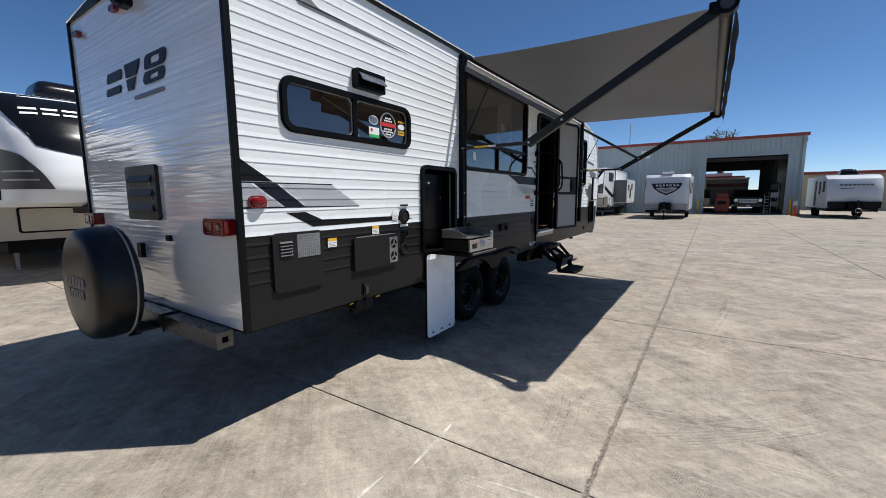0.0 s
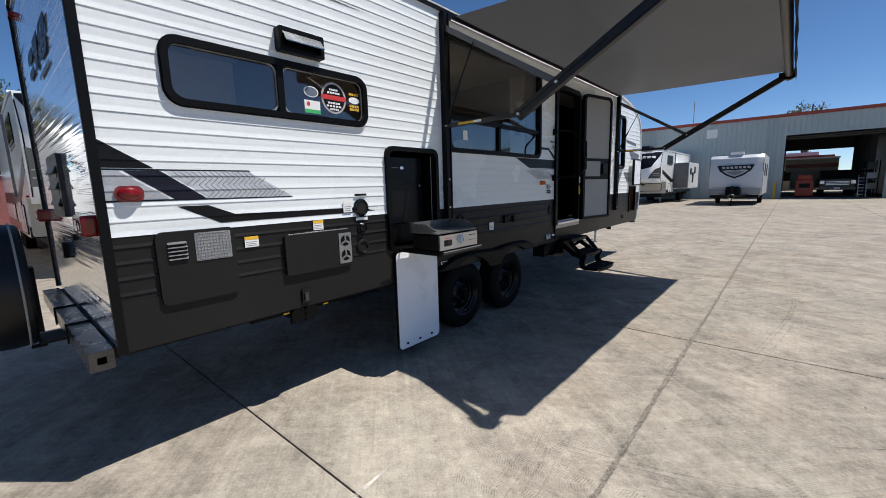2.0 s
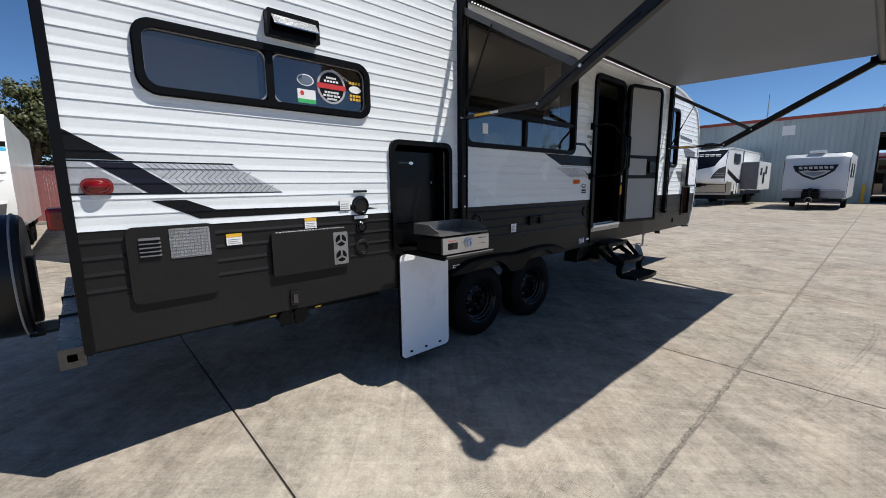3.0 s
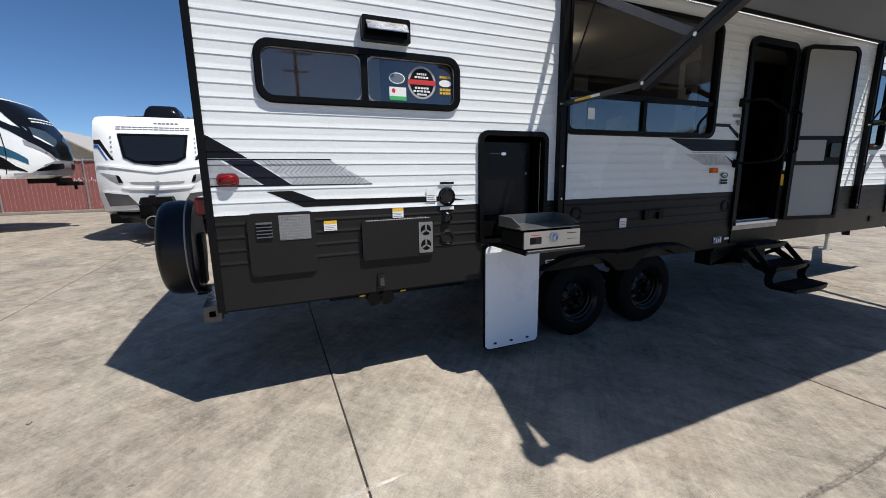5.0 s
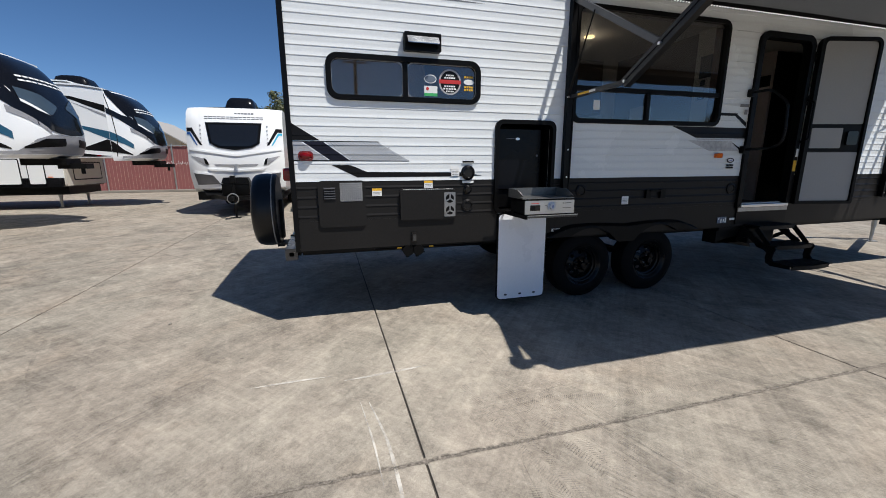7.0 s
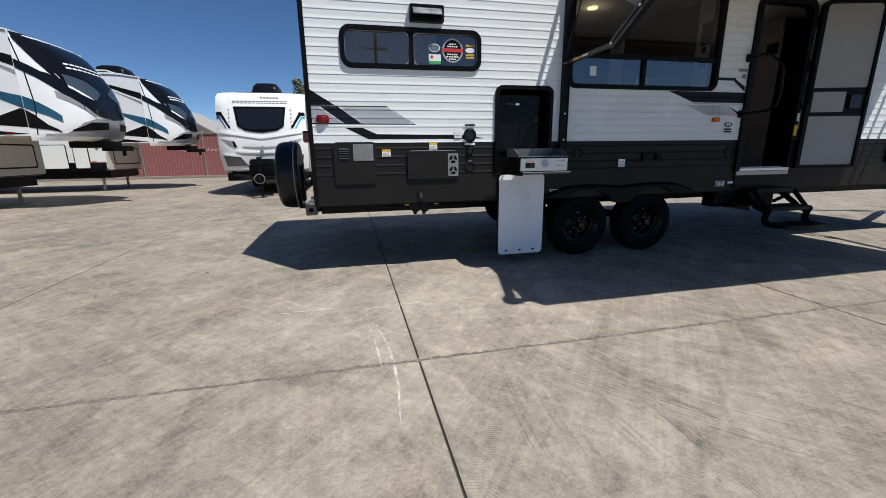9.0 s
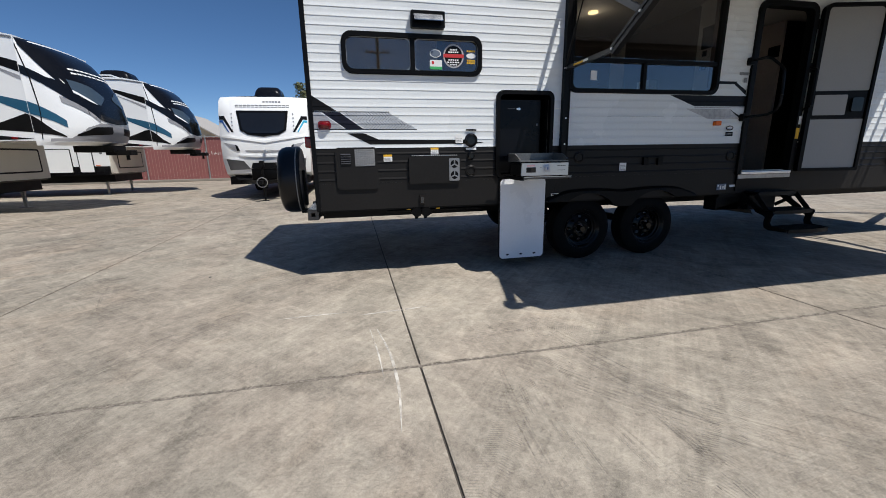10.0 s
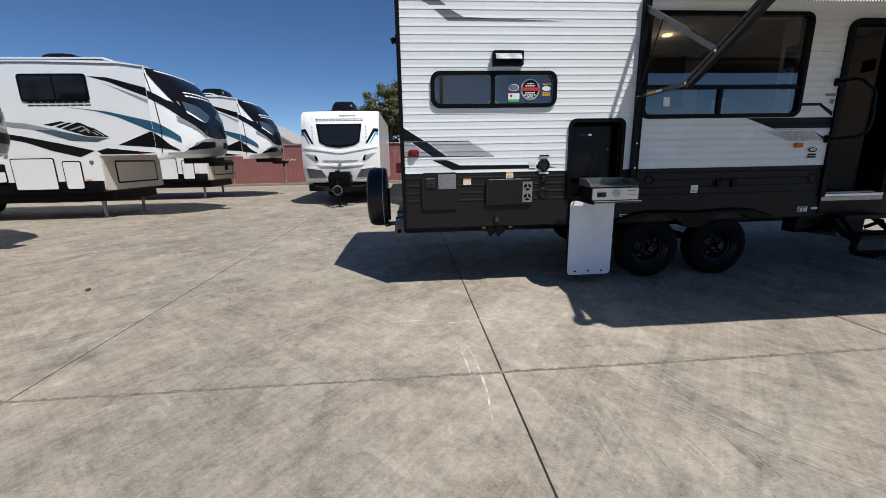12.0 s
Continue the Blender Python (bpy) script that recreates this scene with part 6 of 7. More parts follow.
        if kind == "teal":
            sdecal(bm, [(-0.12, 2.79), (0.75, 2.68), (CB, 2.44), (CB, 2.18), (1.0, 2.54), (0.5, 2.69)], x, s, 0.0045)
            part("teal_graphic", bm, TEAL, ob, "teal swept side stripe")
            bm = B()
            sdecal(bm, [(0.80, 3.335), (1.38, 3.11), (CB, 2.95), (CB, 2.86), (1.30, 3.10)], x, s, 0.0042)
            part("swoosh_graphic", bm, SILVER, ob, "grey shaded swoosh")
            bm = B()
            sdecal(bm, [(-3.2, 2.62), (-1.2, 2.42), (-0.74, 2.31), (-0.53, 2.27), (-1.12, 2.28), (-3.2, 2.54)], x, s, 0.0042)
            part("swoosh_graphic", bm, SILVER, ob, "grey shaded swoosh")
            bm = B()
            sdecal(bm, [(-1.05, 2.27), (-0.53, 2.25), (0.19, 2.08), (0.68, 2.05), (0.38, 1.95), (-0.22, 1.99)], x, s, 0.0044)
            part("swoosh_shadow", bm, mat("slate_decal", (0.09, 0.13, 0.15), 0.35, vary=0.5, scale=1.5) if "slate_decal" not in bpy.data.materials else bpy.data.materials["slate_decal"], ob, "slate blue shaded swoosh")
            bm = B()
            sdecal(bm, [(-0.78, 2.385), (-0.38, 2.46), (-0.26, 2.44), (-0.55, 2.36), (-0.60, 2.35)], x, s, 0.005)
            sdecal(bm, [(-0.52, 2.33), (-0.2, 2.43), (-0.1, 2.42), (-0.42, 2.30)], x, s, 0.005)
            sdecal(bm, [(-0.38, 2.285), (0.0, 2.43), (0.07, 2.42), (0.24, 2.33), (0.40, 2.27), (0.69, 2.07), (0.19, 2.10)], x, s, 0.005)
            part("mountain_graphic", bm, DECAL, ob, "angular dark mountain shapes")
            bm = B()
            sdecal(bm, [(-0.24, 2.25), (0.08, 2.35), (0.14, 2.335), (-0.16, 2.24)], x, s, 0.0058)
            sdecal(bm, [(0.08, 2.35), (0.14, 2.335), (0.28, 2.22), (0.24, 2.215)], x, s, 0.0058)
            sdecal(bm, [(-0.02, 2.20), (0.14, 2.27), (0.19, 2.255), (0.06, 2.195)], x, s, 0.0058)
            sdecal(bm, [(0.14, 2.27), (0.19, 2.255), (0.27, 2.175), (0.23, 2.17)], x, s, 0.0058)
            sdecal(bm, [(0.34, 2.25), (0.38, 2.24), (0.60, 2.10), (0.55, 2.10)], x, s, 0.0058)
            sdecal(bm, [(0.30, 2.20), (0.33, 2.20), (0.46, 2.12), (0.42, 2.115)], x, s, 0.0058)
            part("mountain_lines", bm, SILVER, ob, "pale outline strokes")
            part("badge", prism(B(), [(x, a, c) for a, c in ((0.10, 1.50), (0.20, 1.50), (0.20, 1.43), (0.15, 1.39), (0.10, 1.43))], (s * 0.008, 0, 0)), CHEVRON, ob)
        win = part("window", prism(B(), [(x, a, c) for a, c in rrect(-1.15, 0.42, 2.92, 3.56, 0.08)], (s * 0.02, 0, 0)), BLACK, ob, "black-framed dark window")
        for a, c in ((-1.10, -0.38), (-0.34, 0.37)):
            part("pane", prism(B(), [(x + s * 0.012, q, z) for q, z in rrect(a, c, 2.97, 3.51, 0.05)], (s * 0.012, 0, 0)), mat("lot_window_glass", (0.006, 0.007, 0.008), 0.05) if "lot_window_glass" not in bpy.data.materials else bpy.data.materials["lot_window_glass"], win)
        bm = B()
        for q in range(9):
            for ya, yb, lo, hi in strokes(-1.03 + 0.163 * q, 0.135, 2.82, 2.92):
                box(bm, min(x, x + s * 0.005), max(x, x + s * 0.005), ya, yb, lo, hi)
        part("wordmark", bm, DECAL, ob, "dark bars of a maker's mark")
        for a, c, lo, hi in ((-0.55, -0.10, 0.78, 1.50), (-1.75, -0.72, 0.78, 1.58), (-2.6, -1.9, 0.98, 1.45), (-4.4, -3.2, 0.98, 1.5)):
            bm = B()
            prism(bm, [(x + s * 0.004, q, z) for q, z in rrect(a, c, lo, hi, 0.05)], (s * 0.016, 0, 0))
            h = part("storage_door", bm, BLACK, ob, "white storage door with black edge")
            part("door_face", prism(B(), [(x + s * 0.012, q, z) for q, z in rrect(a + 0.025, c - 0.025, lo + 0.025, hi - 0.025, 0.04)], (s * 0.014, 0, 0)), body, h)
        part("marker_light", box(B(), min(x, x + s * 0.03), max(x, x + s * 0.03), 1.35, 1.45, 1.66, 1.70), RED, ob)
        part("marker_light", box(B(), min(x + s * 0.01, x + s * 0.03), max(x + s * 0.01, x + s * 0.03), -0.05, 0.08, 1.005, 1.03), ORANGE, ob)
        bm = B()
        last = None
        for k in range(13):
            z = 1.66 + 0.165 * k
            yt = float(np.interp(z, (1.66, 2.23, 2.98, 3.70), (1.88, 1.95, 1.89, 1.765)))
            f = ((yt - CB) / max(0.05, nose_y(z) - CB)) ** (1 / 0.85)
            p = Vector(cap_point(nose_y(z), z, s * (1 - min(0.9, f)) ** (1 / 4.4)))
            if last:
                rod(bm, last, p, 0.011, 6)
            last = p
        part("seam", bm, DECAL, ob)
        bm = B()
        box(bm, min(x, x + s * 0.05), max(x, x + s * 0.05), -1.84, -1.76, 1.7, 3.85)
        part("awning_post", bm, CHEVRON, ob)
    part("roof", box(B(), -w - 0.01, w + 0.01, back, 0.9, 3.89, 3.93), body, ob)
    for s in (-1, 1):
        bm = B()
        prism(bm, [(s * w, back, 3.80), (s * w, -0.6, 3.80), (s * w, 1.2, 3.755), (s * w, CB, 3.68), (s * w, CB, 3.715), (s * w, 1.2, 3.79), (s * w, -0.6, 3.835), (s * w, back, 3.835)], (s * 0.012, 0, 0))
        part("roof_line", bm, CHEVRON, ob, "dark gutter line")
    roof_unit(ob, -0.75 if kind == "teal" else 0.6, 3.84 if kind == "teal" else 3.92)
    for s in (-1, 1):
        jack_leg(ob, s * 0.79, -0.05, 0.8)
        for y in (-4.6, -5.55):
            wheel(ob, (s * 1.12, y, 0.38), 0.38, 0.22, s, 0.22)
    part("chassis", box(B(), -0.95, 0.95, back, 0.3, 0.45, 0.71), STEEL, ob, "dark chassis under the floor")
    return ob


def lot_trailer(label, at, turn, style, length=6.5, low=0.62, high=2.92, white=None):
    """A bumper-pull trailer; its front wall looks along local +y at y = 0."""
    ob = thing("caravan", label, "travel trailer", at, turn)
    w = 1.22
    white = white or GELCOAT
    prof = {"express": ((-0.30, low), (-0.02, low + 0.12), (0.06, 1.10), (0.08, 1.5), (0.02, 2.0), (-0.10, 2.5), (-0.24, 2.80), (-0.45, high)),
            "plain": ((-0.05, low), (0.0, low + 0.2), (0.0, 1.5), (-0.05, 2.2), (-0.15, 2.6), (-0.4, high)),
            "round": ((-0.35, low), (-0.05, 0.9), (0.05, 1.3), (0.0, 1.9), (-0.25, 2.4), (-0.7, high - 0.05), (-1.1, high))}[style]
    rows = []
    for y, z in prof:
        f = 1.0 - (0.10 * max(0, (1.0 - z)) if style == "express" else 0.0)
        rows.append([(w * f * v, y - 0.22 * abs(v) ** 5, z) for v in [-1 + 0.1 * k for k in range(21)]])
    bm = B()
    grid(bm, rows)
    part("front_wall", bm, white, ob, "moulded white front wall", True)
    bm = B()
    for s in (-1, 1):
        pts = [(row[0][1] if s < 0 else row[-1][1], row[0][2]) for row in rows]
        xs = [abs(row[0][0]) for row in rows]
        poly = [(s * xx, a, c) for xx, (a, c) in zip(xs, pts)] + [(s * w, -length, high), (s * w, -length, low)]
        bm.faces.new([bm.verts.new(p) for p in poly])
    bm.faces.new([bm.verts.new(p) for p in ((-w, -length, low), (w, -length, low), (w, -length, high), (-w, -length, high))])
    part("body", bm, white, ob, "smooth pale side walls")
    bm = B()
    grid(bm, [[(x, y, high + 0.05 * (1 - (x / w) ** 2)) for x in (-w, -0.6, 0, 0.6, w)] for y in (prof[-1][0] - 0.2, -length)])
    part("roof", bm, white, ob, "white roof", True)
    part("belly", box(B(), -w + 0.1, w - 0.1, -length, prof[0][0] + 0.05, 0.42, low + 0.02), STEEL, ob, "dark underbody")
    # hitch, gas bottles, jack
    bm = B()
    for s in (-1, 1):
        bar(bm, (s * 0.85, -0.4, 0.52), (s * 0.06, 1.05, 0.52), 0.10, 0.07, (0, 0, 1))
    af = part("hitch_frame", bm, STEEL, ob, "black hitch frame")
    part("coupler", rod(B(), (0, 1.0, 0.53), (0, 1.28, 0.53), 0.06, 10), STEEL, af)
    cover = part("gas_bottle_cover", box(B(), -0.34, 0.34, 0.10, 0.56, 0.56, 0.90, 0.05), PLASTIC, ob, "black moulded gas bottle cover", True)
    bm = B()
    grid(bm, [[(0.345 * u * (1 - 0.14 * h), 0.33 + 0.235 * w * (1 - 0.14 * h), 0.90 + 0.14 * h) for u, w in ((-1, -0.7), (-0.8, -1), (0.8, -1), (1, -0.7), (1, 0.7), (0.8, 1), (-0.8, 1), (-1, 0.7), (-1, -0.7))] for h in (0.0, 0.5, 0.85, 1.0, 1.02)])
    bm.faces.new([bm.verts.new((0.345 * u * 0.857, 0.33 + 0.235 * w * 0.857, 1.042)) for u, w in ((-1, -0.7), (-0.8, -1), (0.8, -1), (1, -0.7), (1, 0.7), (0.8, 1), (-0.8, 1), (-1, 0.7))])
    part("cover_lid", bm, PLASTIC, cover, "domed lid of the cover")
    part("cover_strap", box(B(), -0.347, 0.347, 0.092, 0.568, 0.865, 0.89), STEEL, cover)
    bm = B()
    rod(bm, (0, 0.80, 0.0), (0, 0.80, 0.5), 0.028, 12)
    rod(bm, (0, 0.80, 0.4), (0, 0.80, 0.95), 0.034, 12)
    box(bm, -0.06, 0.06, 0.74, 0.86, 0.92, 1.10, 0.015)
    box(bm, -0.10, 0.10, 0.70, 0.90, 0.0, 0.02)
    part("tongue_jack", bm, STEEL, ob, "dark tongue jack")
    bm = B()
    for k in range(16):
        t = 2 * math.pi * k / 16
        t2 = 2 * math.pi * (k + 1) / 16
        rod(bm, (0.13 * math.cos(t), 1.0, 0.52 + 0.13 * math.sin(t)), (0.13 * math.cos(t2), 1.0, 0.52 + 0.13 * math.sin(t2)), 0.014, 6)
    part("coiled_cable", bm, GALV, ob)
    for s in (-1, 1):
        for y in (-length * 0.55, -length * 0.55 - 0.9) if style != "plain" else (-length * 0.5,):
            wheel(ob, (s * 1.14, y, 0.34), 0.34, 0.2, s)
    return ob


EXPRESS = ((-0.30, 0.62), (-0.02, 0.74), (0.06, 1.10), (0.08, 1.5), (0.02, 2.0), (-0.10, 2.5), (-0.24, 2.80), (-0.45, 2.92))


def express_y(x, z):
    return float(np.interp(z, [c for _, c in EXPRESS], [a for a, _ in EXPRESS])) - 0.22 * min(1.0, abs(x) / 1.22) ** 5


def cdecal(bm, poly, d=0.006):
    """A convex graphic that lies on the bowed front wall; poly: (x, z)."""
    pts = []
    for (xa, za), (xb, zb) in zip(poly, poly[1:] + poly[:1]):
        pts += [(xa + (xb - xa) * q / 8, za + (zb - za) * q / 8) for q in range(8)]
    cx, cz = sum(p[0] for p in pts) / len(pts), sum(p[1] for p in pts) / len(pts)
    loops = []
    for f in (0.001, 0.25, 0.5, 0.75, 1.0):
        loops.append([bm.verts.new((cx + (x - cx) * f, express_y(cx + (x - cx) * f, cz + (z - cz) * f) + d, cz + (z - cz) * f)) for x, z in pts])
    loops.append([bm.verts.new((x, express_y(x, z) - 0.01, z)) for x, z in pts])
    for a, c in zip(loops, loops[1:]):
        for i in range(len(pts)):
            j = (i + 1) % len(pts)
            bm.faces.new((a[i], a[j], c[j], c[i]))
    return bm


# the express trailer: big front window and angular stripes
fe = lot_trailer("white travel trailer with black front window and cyan stripes", (-11.2, -0.77, 0), -90, "express")
part("front_window", cdecal(B(), [(-0.70, 2.50), (0.70, 2.50), (0.62, 1.95), (0.42, 1.83), (0, 1.77), (-0.42, 1.83), (-0.62, 1.95)], 0.02), BLACK, fe, "large black front window", True)
part("front_glass", cdecal(B(), [(-0.63, 2.44), (0.63, 2.44), (0.56, 1.97), (0.36, 1.87), (-0.36, 1.87), (-0.56, 1.97)], 0.03), mat("front_glass", (0.01, 0.011, 0.013), 0.06), fe, "", True)
for q in range(14):
    xa = -0.74 + 0.106 * q
    for a, c, lo, hi in strokes(xa, 0.088, 2.595, 2.665):
        part("wordmark", cdecal(B(), [(a, lo), (c, lo), (c, hi), (a, hi)], 0.008), CHEVRON, fe, "dark bar of a maker's mark")
for q in range(6):
    xa = -0.5 + 0.085 * q
    part("wordmark_line", cdecal(B(), [(xa, 2.74), (xa + 0.06, 2.74), (xa + 0.06, 2.775), (xa, 2.775)], 0.008), CHEVRON, fe)
for s in (-1, 1):
    bm = B()
    cdecal(bm, [(s * 1.20, 2.36), (s * 1.04, 2.36), (s * 1.07, 2.26), (s * 1.20, 2.26)])
    cdecal(bm, [(s * 1.05, 2.36), (s * 1.09, 2.26), (s * 0.86, 1.90), (s * 0.80, 1.90)])
    part("black_graphic", bm, DECAL, fe, "black angular stripe")
    bm = B()
    cdecal(bm, [(s * 1.20, 2.24), (s * 1.09, 2.24), (s * 1.11, 2.18), (s * 1.20, 2.18)], 0.008)
    cdecal(bm, [(s * 1.10, 2.24), (s * 1.12, 2.18), (s * 0.95, 1.90), (s * 0.92, 1.90)], 0.008)
    part("cyan_graphic", bm, SKYBLUE if s < 0 else BLUE, fe, "blue angular stripe")
    part("front_slot", cdecal(B(), [(s * 1.12, 1.62), (s * 0.76, 1.54), (s * 0.70, 1.38), (s * 0.80, 1.38)], 0.01), SILVER, fe, "grey moulded slot")
    part("slot_edge", cdecal(B(), [(s * 0.80, 1.56), (s * 0.74, 1.53), (s * 0.68, 1.38), (s * 0.76, 1.38)], 0.016), BLACK, fe)
    part("lower_panel", cdecal(B(), [(s * 1.10, 1.16), (s * 0.62, 1.10), (s * 0.46, 0.86), (s * 1.04, 0.84)], 0.012), mat("dark_panel_grey", (0.11, 0.11, 0.115), 0.35, vary=0.3) if s < 0 else bpy.data.materials["dark_panel_grey"], fe, "grey lower panel")
    part("lower_panel_edge", cdecal(B(), [(s * 1.12, 1.20), (s * 0.62, 1.15), (s * 0.62, 1.10), (s * 1.10, 1.16)], 0.02), GELCOAT, fe)
    for k in range(5):
        yy = express_y(0.83, 2.42 - 0.11 * k)
        part("rivet_light", rod(B(), (s * 0.83, yy, 2.42 - 0.11 * k), (s * 0.83, yy + 0.02, 2.42 - 0.11 * k), 0.018, 8), SILVER, fe)
    part("front_rib", cdecal(B(), [(s * 1.16, 1.82), (0, 1.66), (0, 1.60), (s * 1.16, 1.775)], 0.03), GELCOAT, fe, "moulded rib across the front", True)
    part("front_rib", cdecal(B(), [(s * 0.72, 1.28), (0, 1.24), (0, 1.19), (s * 0.66, 1.23)], 0.03), GELCOAT, fe, "moulded rib across the front", True)
part("front_slot", cdecal(B(), [(-0.55, 1.40), (0, 1.385), (0.55, 1.40), (0.5, 1.34), (0, 1.32), (-0.5, 1.34)], 0.008), SILVER, fe)
part("badge", rod(B(), (0, 0.11, 1.355), (0, 0.15, 1.355), 0.05, 16), ALU, fe, "round metal badge")
bm = prism(B(), [(-1.05, -0.30, 0.80), (1.05, -0.30, 0.80), (0.85, -0.10, 0.55), (-0.85, -0.10, 0.55)], (0, 0.06, 0))
part("front_skirt", bm, BLACK, fe)
roof_unit(fe, -1.7, 2.95)

rv = fifth_wheel("white fifth-wheel trailer with black nose and teal side stripe", (-10.33, -6.81, 0), 0, "teal", "row of fifth-wheel trailers")
rv2 = copy_thing(rv, pose(-15.7, -6.79, 0))
for piece in rv2.children:
    if piece.name.startswith("air_conditioner"):
        piece.location.y += 1.35
copy_thing(rv, pose(-5.0, -8.15, 0))
copy_thing(rv, pose(-0.75, -5.15, 0))
durango = fifth_wheel("white fifth-wheel trailer with black nose and cream basement", (-11.95, 2.78, 0), -90, "dark")
durango.scale = (1.0, 1.0, 0.88)
far = copy_thing(durango, pose(-7.35, 31.2, 0, 0, 0, 180))
tagged(far, "white fifth-wheel trailer with an extended slide-out by the shed")
slide = part("slide_out", box(B(), -2.15, -1.20, -5.2, -1.6, 1.05, 3.05, 0.03), GELCOAT, far, "white slide-out room")
part("slide_side", box(B(), -2.10, -1.22, -1.605, -1.585, 1.10, 3.0), CHEVRON, slide, "dark grey slide-out end")
for a, lo, hi in ((-3.9, 2.2, 2.75), (-3.2, 1.5, 2.3), (-2.4, 2.1, 2.6)):
    part("window", prism(B(), [(-2.15, q, z) for q, z in rrect(a, a + 0.45, lo, hi, 0.05)], (-0.02, 0, 0)), BLACK, slide)

att = lot_trailer("silver-grey travel trailer with a dark shield emblem", (-2.30, 28.75, 0), 180, "plain", 6.0, 0.55, 2.78, PEARL)
bm = B()
fdecal(bm, [(-0.85, 2.22), (0.85, 2.22), (0.72, 1.92), (0.40, 1.66), (0.0, 1.48), (-0.40, 1.66), (-0.72, 1.92)], -0.04, 0.06)
part("shield_emblem", bm, NAVY, att, "dark blue shield emblem")
bm = B()
for q in range(7):
    fdecal(bm, [(-0.66 + 0.19 * q, 2.15), (-0.53 + 0.19 * q, 2.15), (-0.55 + 0.19 * q, 2.03), (-0.68 + 0.19 * q, 2.03)], 0.02, 0.012)
fdecal(bm, [(-0.60, 1.93), (-0.28, 1.97), (0.0, 1.92), (0.28, 1.97), (0.60, 1.93), (0.36, 1.74), (0.0, 1.58), (-0.36, 1.74)], 0.02, 0.012)
part("emblem_bars", bm, SILVER, att)
part("emblem_core", fdecal(B(), [(-0.42, 1.88), (0.42, 1.88), (0.26, 1.76), (0.0, 1.66), (-0.26, 1.76)], 0.03, 0.012), mat("slate_print", (0.16, 0.19, 0.23), 0.4), att, "slate blue core of the emblem")
part("lower_band", fdecal(B(), [(-1.19, 0.95), (1.19, 0.95), (1.19, 0.60), (-1.19, 0.60)], -0.02, 0.03), GREYCAP, att, "grey lower band")
for sx in (-1, 1):
    part("edge_trim", box(B(), min(sx * 1.20, sx * 1.235), max(sx * 1.20, sx * 1.235), -0.28, -0.24, 0.6, 2.5), CHEVRON, att)
    for a in (-1.6, -3.6):
        part("window", prism(B(), [(sx * 1.215, q, z) for q, z in rrect(a - 0.8, a, 1.6, 2.3, 0.06)], (sx * 0.02, 0, 0)), BLACK, att, "dark side window")
part("step_bar", box(B(), -0.9, 0.9, 0.25, 0.32, 0.40, 0.46), STEEL, att)
part("front_stripe", fdecal(B(), [(-1.0, 1.02), (1.0, 1.02), (1.0, 0.97), (-1.0, 0.97)], 0.0, 0.01), SILVER, att)
bm = B()
box(bm, -0.3, 0.3, -0.9, -0.3, 2.80, 2.95, 0.02)
part("roof_vent", bm, GELCOAT, att)

env = lot_trailer("white travel trailer with a rounded nose and grey skirt", (7.25, 33.9, 0), 180, "round", 6.5, 0.60, 2.66, PEARL)
bm = B()
for q in range(8):
    fdecal(bm, [(-0.76 + 0.19 * q, 1.98), (-0.62 + 0.19 * q, 1.98), (-0.62 + 0.19 * q, 2.07), (-0.76 + 0.19 * q, 2.07)], -0.05, 0.06)
part("wordmark", bm, CHEVRON, env, "grey bars of a maker's mark")
bm = fdecal(B(), [(-0.1, 1.84), (0.55, 1.84), (0.75, 1.80), (0.1, 1.81)], 0.0, 0.03)
part("front_stripe", bm, NAVY, env)
bm = fdecal(B(), [(-1.16, 1.02), (1.16, 1.02), (1.12, 0.62), (-1.12, 0.62)], -0.30, 0.37)
part("stone_guard", bm, BLACK, env, "dark grey stone guard")
for a, lo, hi in ((-0.9, 1.6, 2.3), (-2.0, 1.5, 2.3), (-3.2, 0.7, 2.4)):
    part("window", prism(B(), [(1.215, q, z) for q, z in rrect(a - 0.5, a, lo, hi, 0.06)], (0.02, 0, 0)), BLACK, env)
roof_unit(env, -2.2, 2.66)


# ---- steel shed ----
SH_Y, SH_X0, SH_X1, SH_H, SH_Y1 = 39.0, -30.0, 5.55, 5.75, 58.0
DO = (-0.42, 4.60, 4.42)
shed = world_thing("steel_shed", "grey-green ribbed steel shed with red eaves and open bay", "shed", (-12, 45, 0))


def ribbed(bm, x0, x1, y, z0, z1, pitch=0.30, d=0.03):
    n = max(1, round((x1 - x0) / pitch))
    pts = []
    for k in range(n):
        a = x0 + (x1 - x0) * k / n
        p = (x1 - x0) / n
        pts += [(a, y), (a + p * 0.72, y), (a + p * 0.80, y - d), (a + p * 0.92, y - d)]
    pts.append((x1, y))
    grid(bm, [[(a, b, z0) for a, b in pts], [(a, b, z1) for a, b in pts]])
    return bm


bm = B()
ribbed(bm, SH_X0, DO[0] - 0.15, SH_Y, 0.0, SH_H)
ribbed(bm, DO[1] + 0.15, SH_X1, SH_Y, 0.0, SH_H)
ribbed(bm, DO[0] - 0.15, DO[1] + 0.15, SH_Y, DO[2] + 0.12, SH_H)
part("front_wall", bm, SHED, shed, "ribbed grey-green steel front wall")
for x in (SH_X1 - 0.05, SH_X0):
    part("side_wall", box(B(), x, x + 0.05, SH_Y, SH_Y1, 0, SH_H), SHED, shed)
# back wall and partition take the colour that carries the indoor shade
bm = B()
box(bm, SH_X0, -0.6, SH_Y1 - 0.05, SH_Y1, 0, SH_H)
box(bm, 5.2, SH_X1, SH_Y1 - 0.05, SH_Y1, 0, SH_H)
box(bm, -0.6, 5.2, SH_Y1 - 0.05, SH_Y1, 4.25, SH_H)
part("rear_wall", bm, SHEDSHADE, shed)
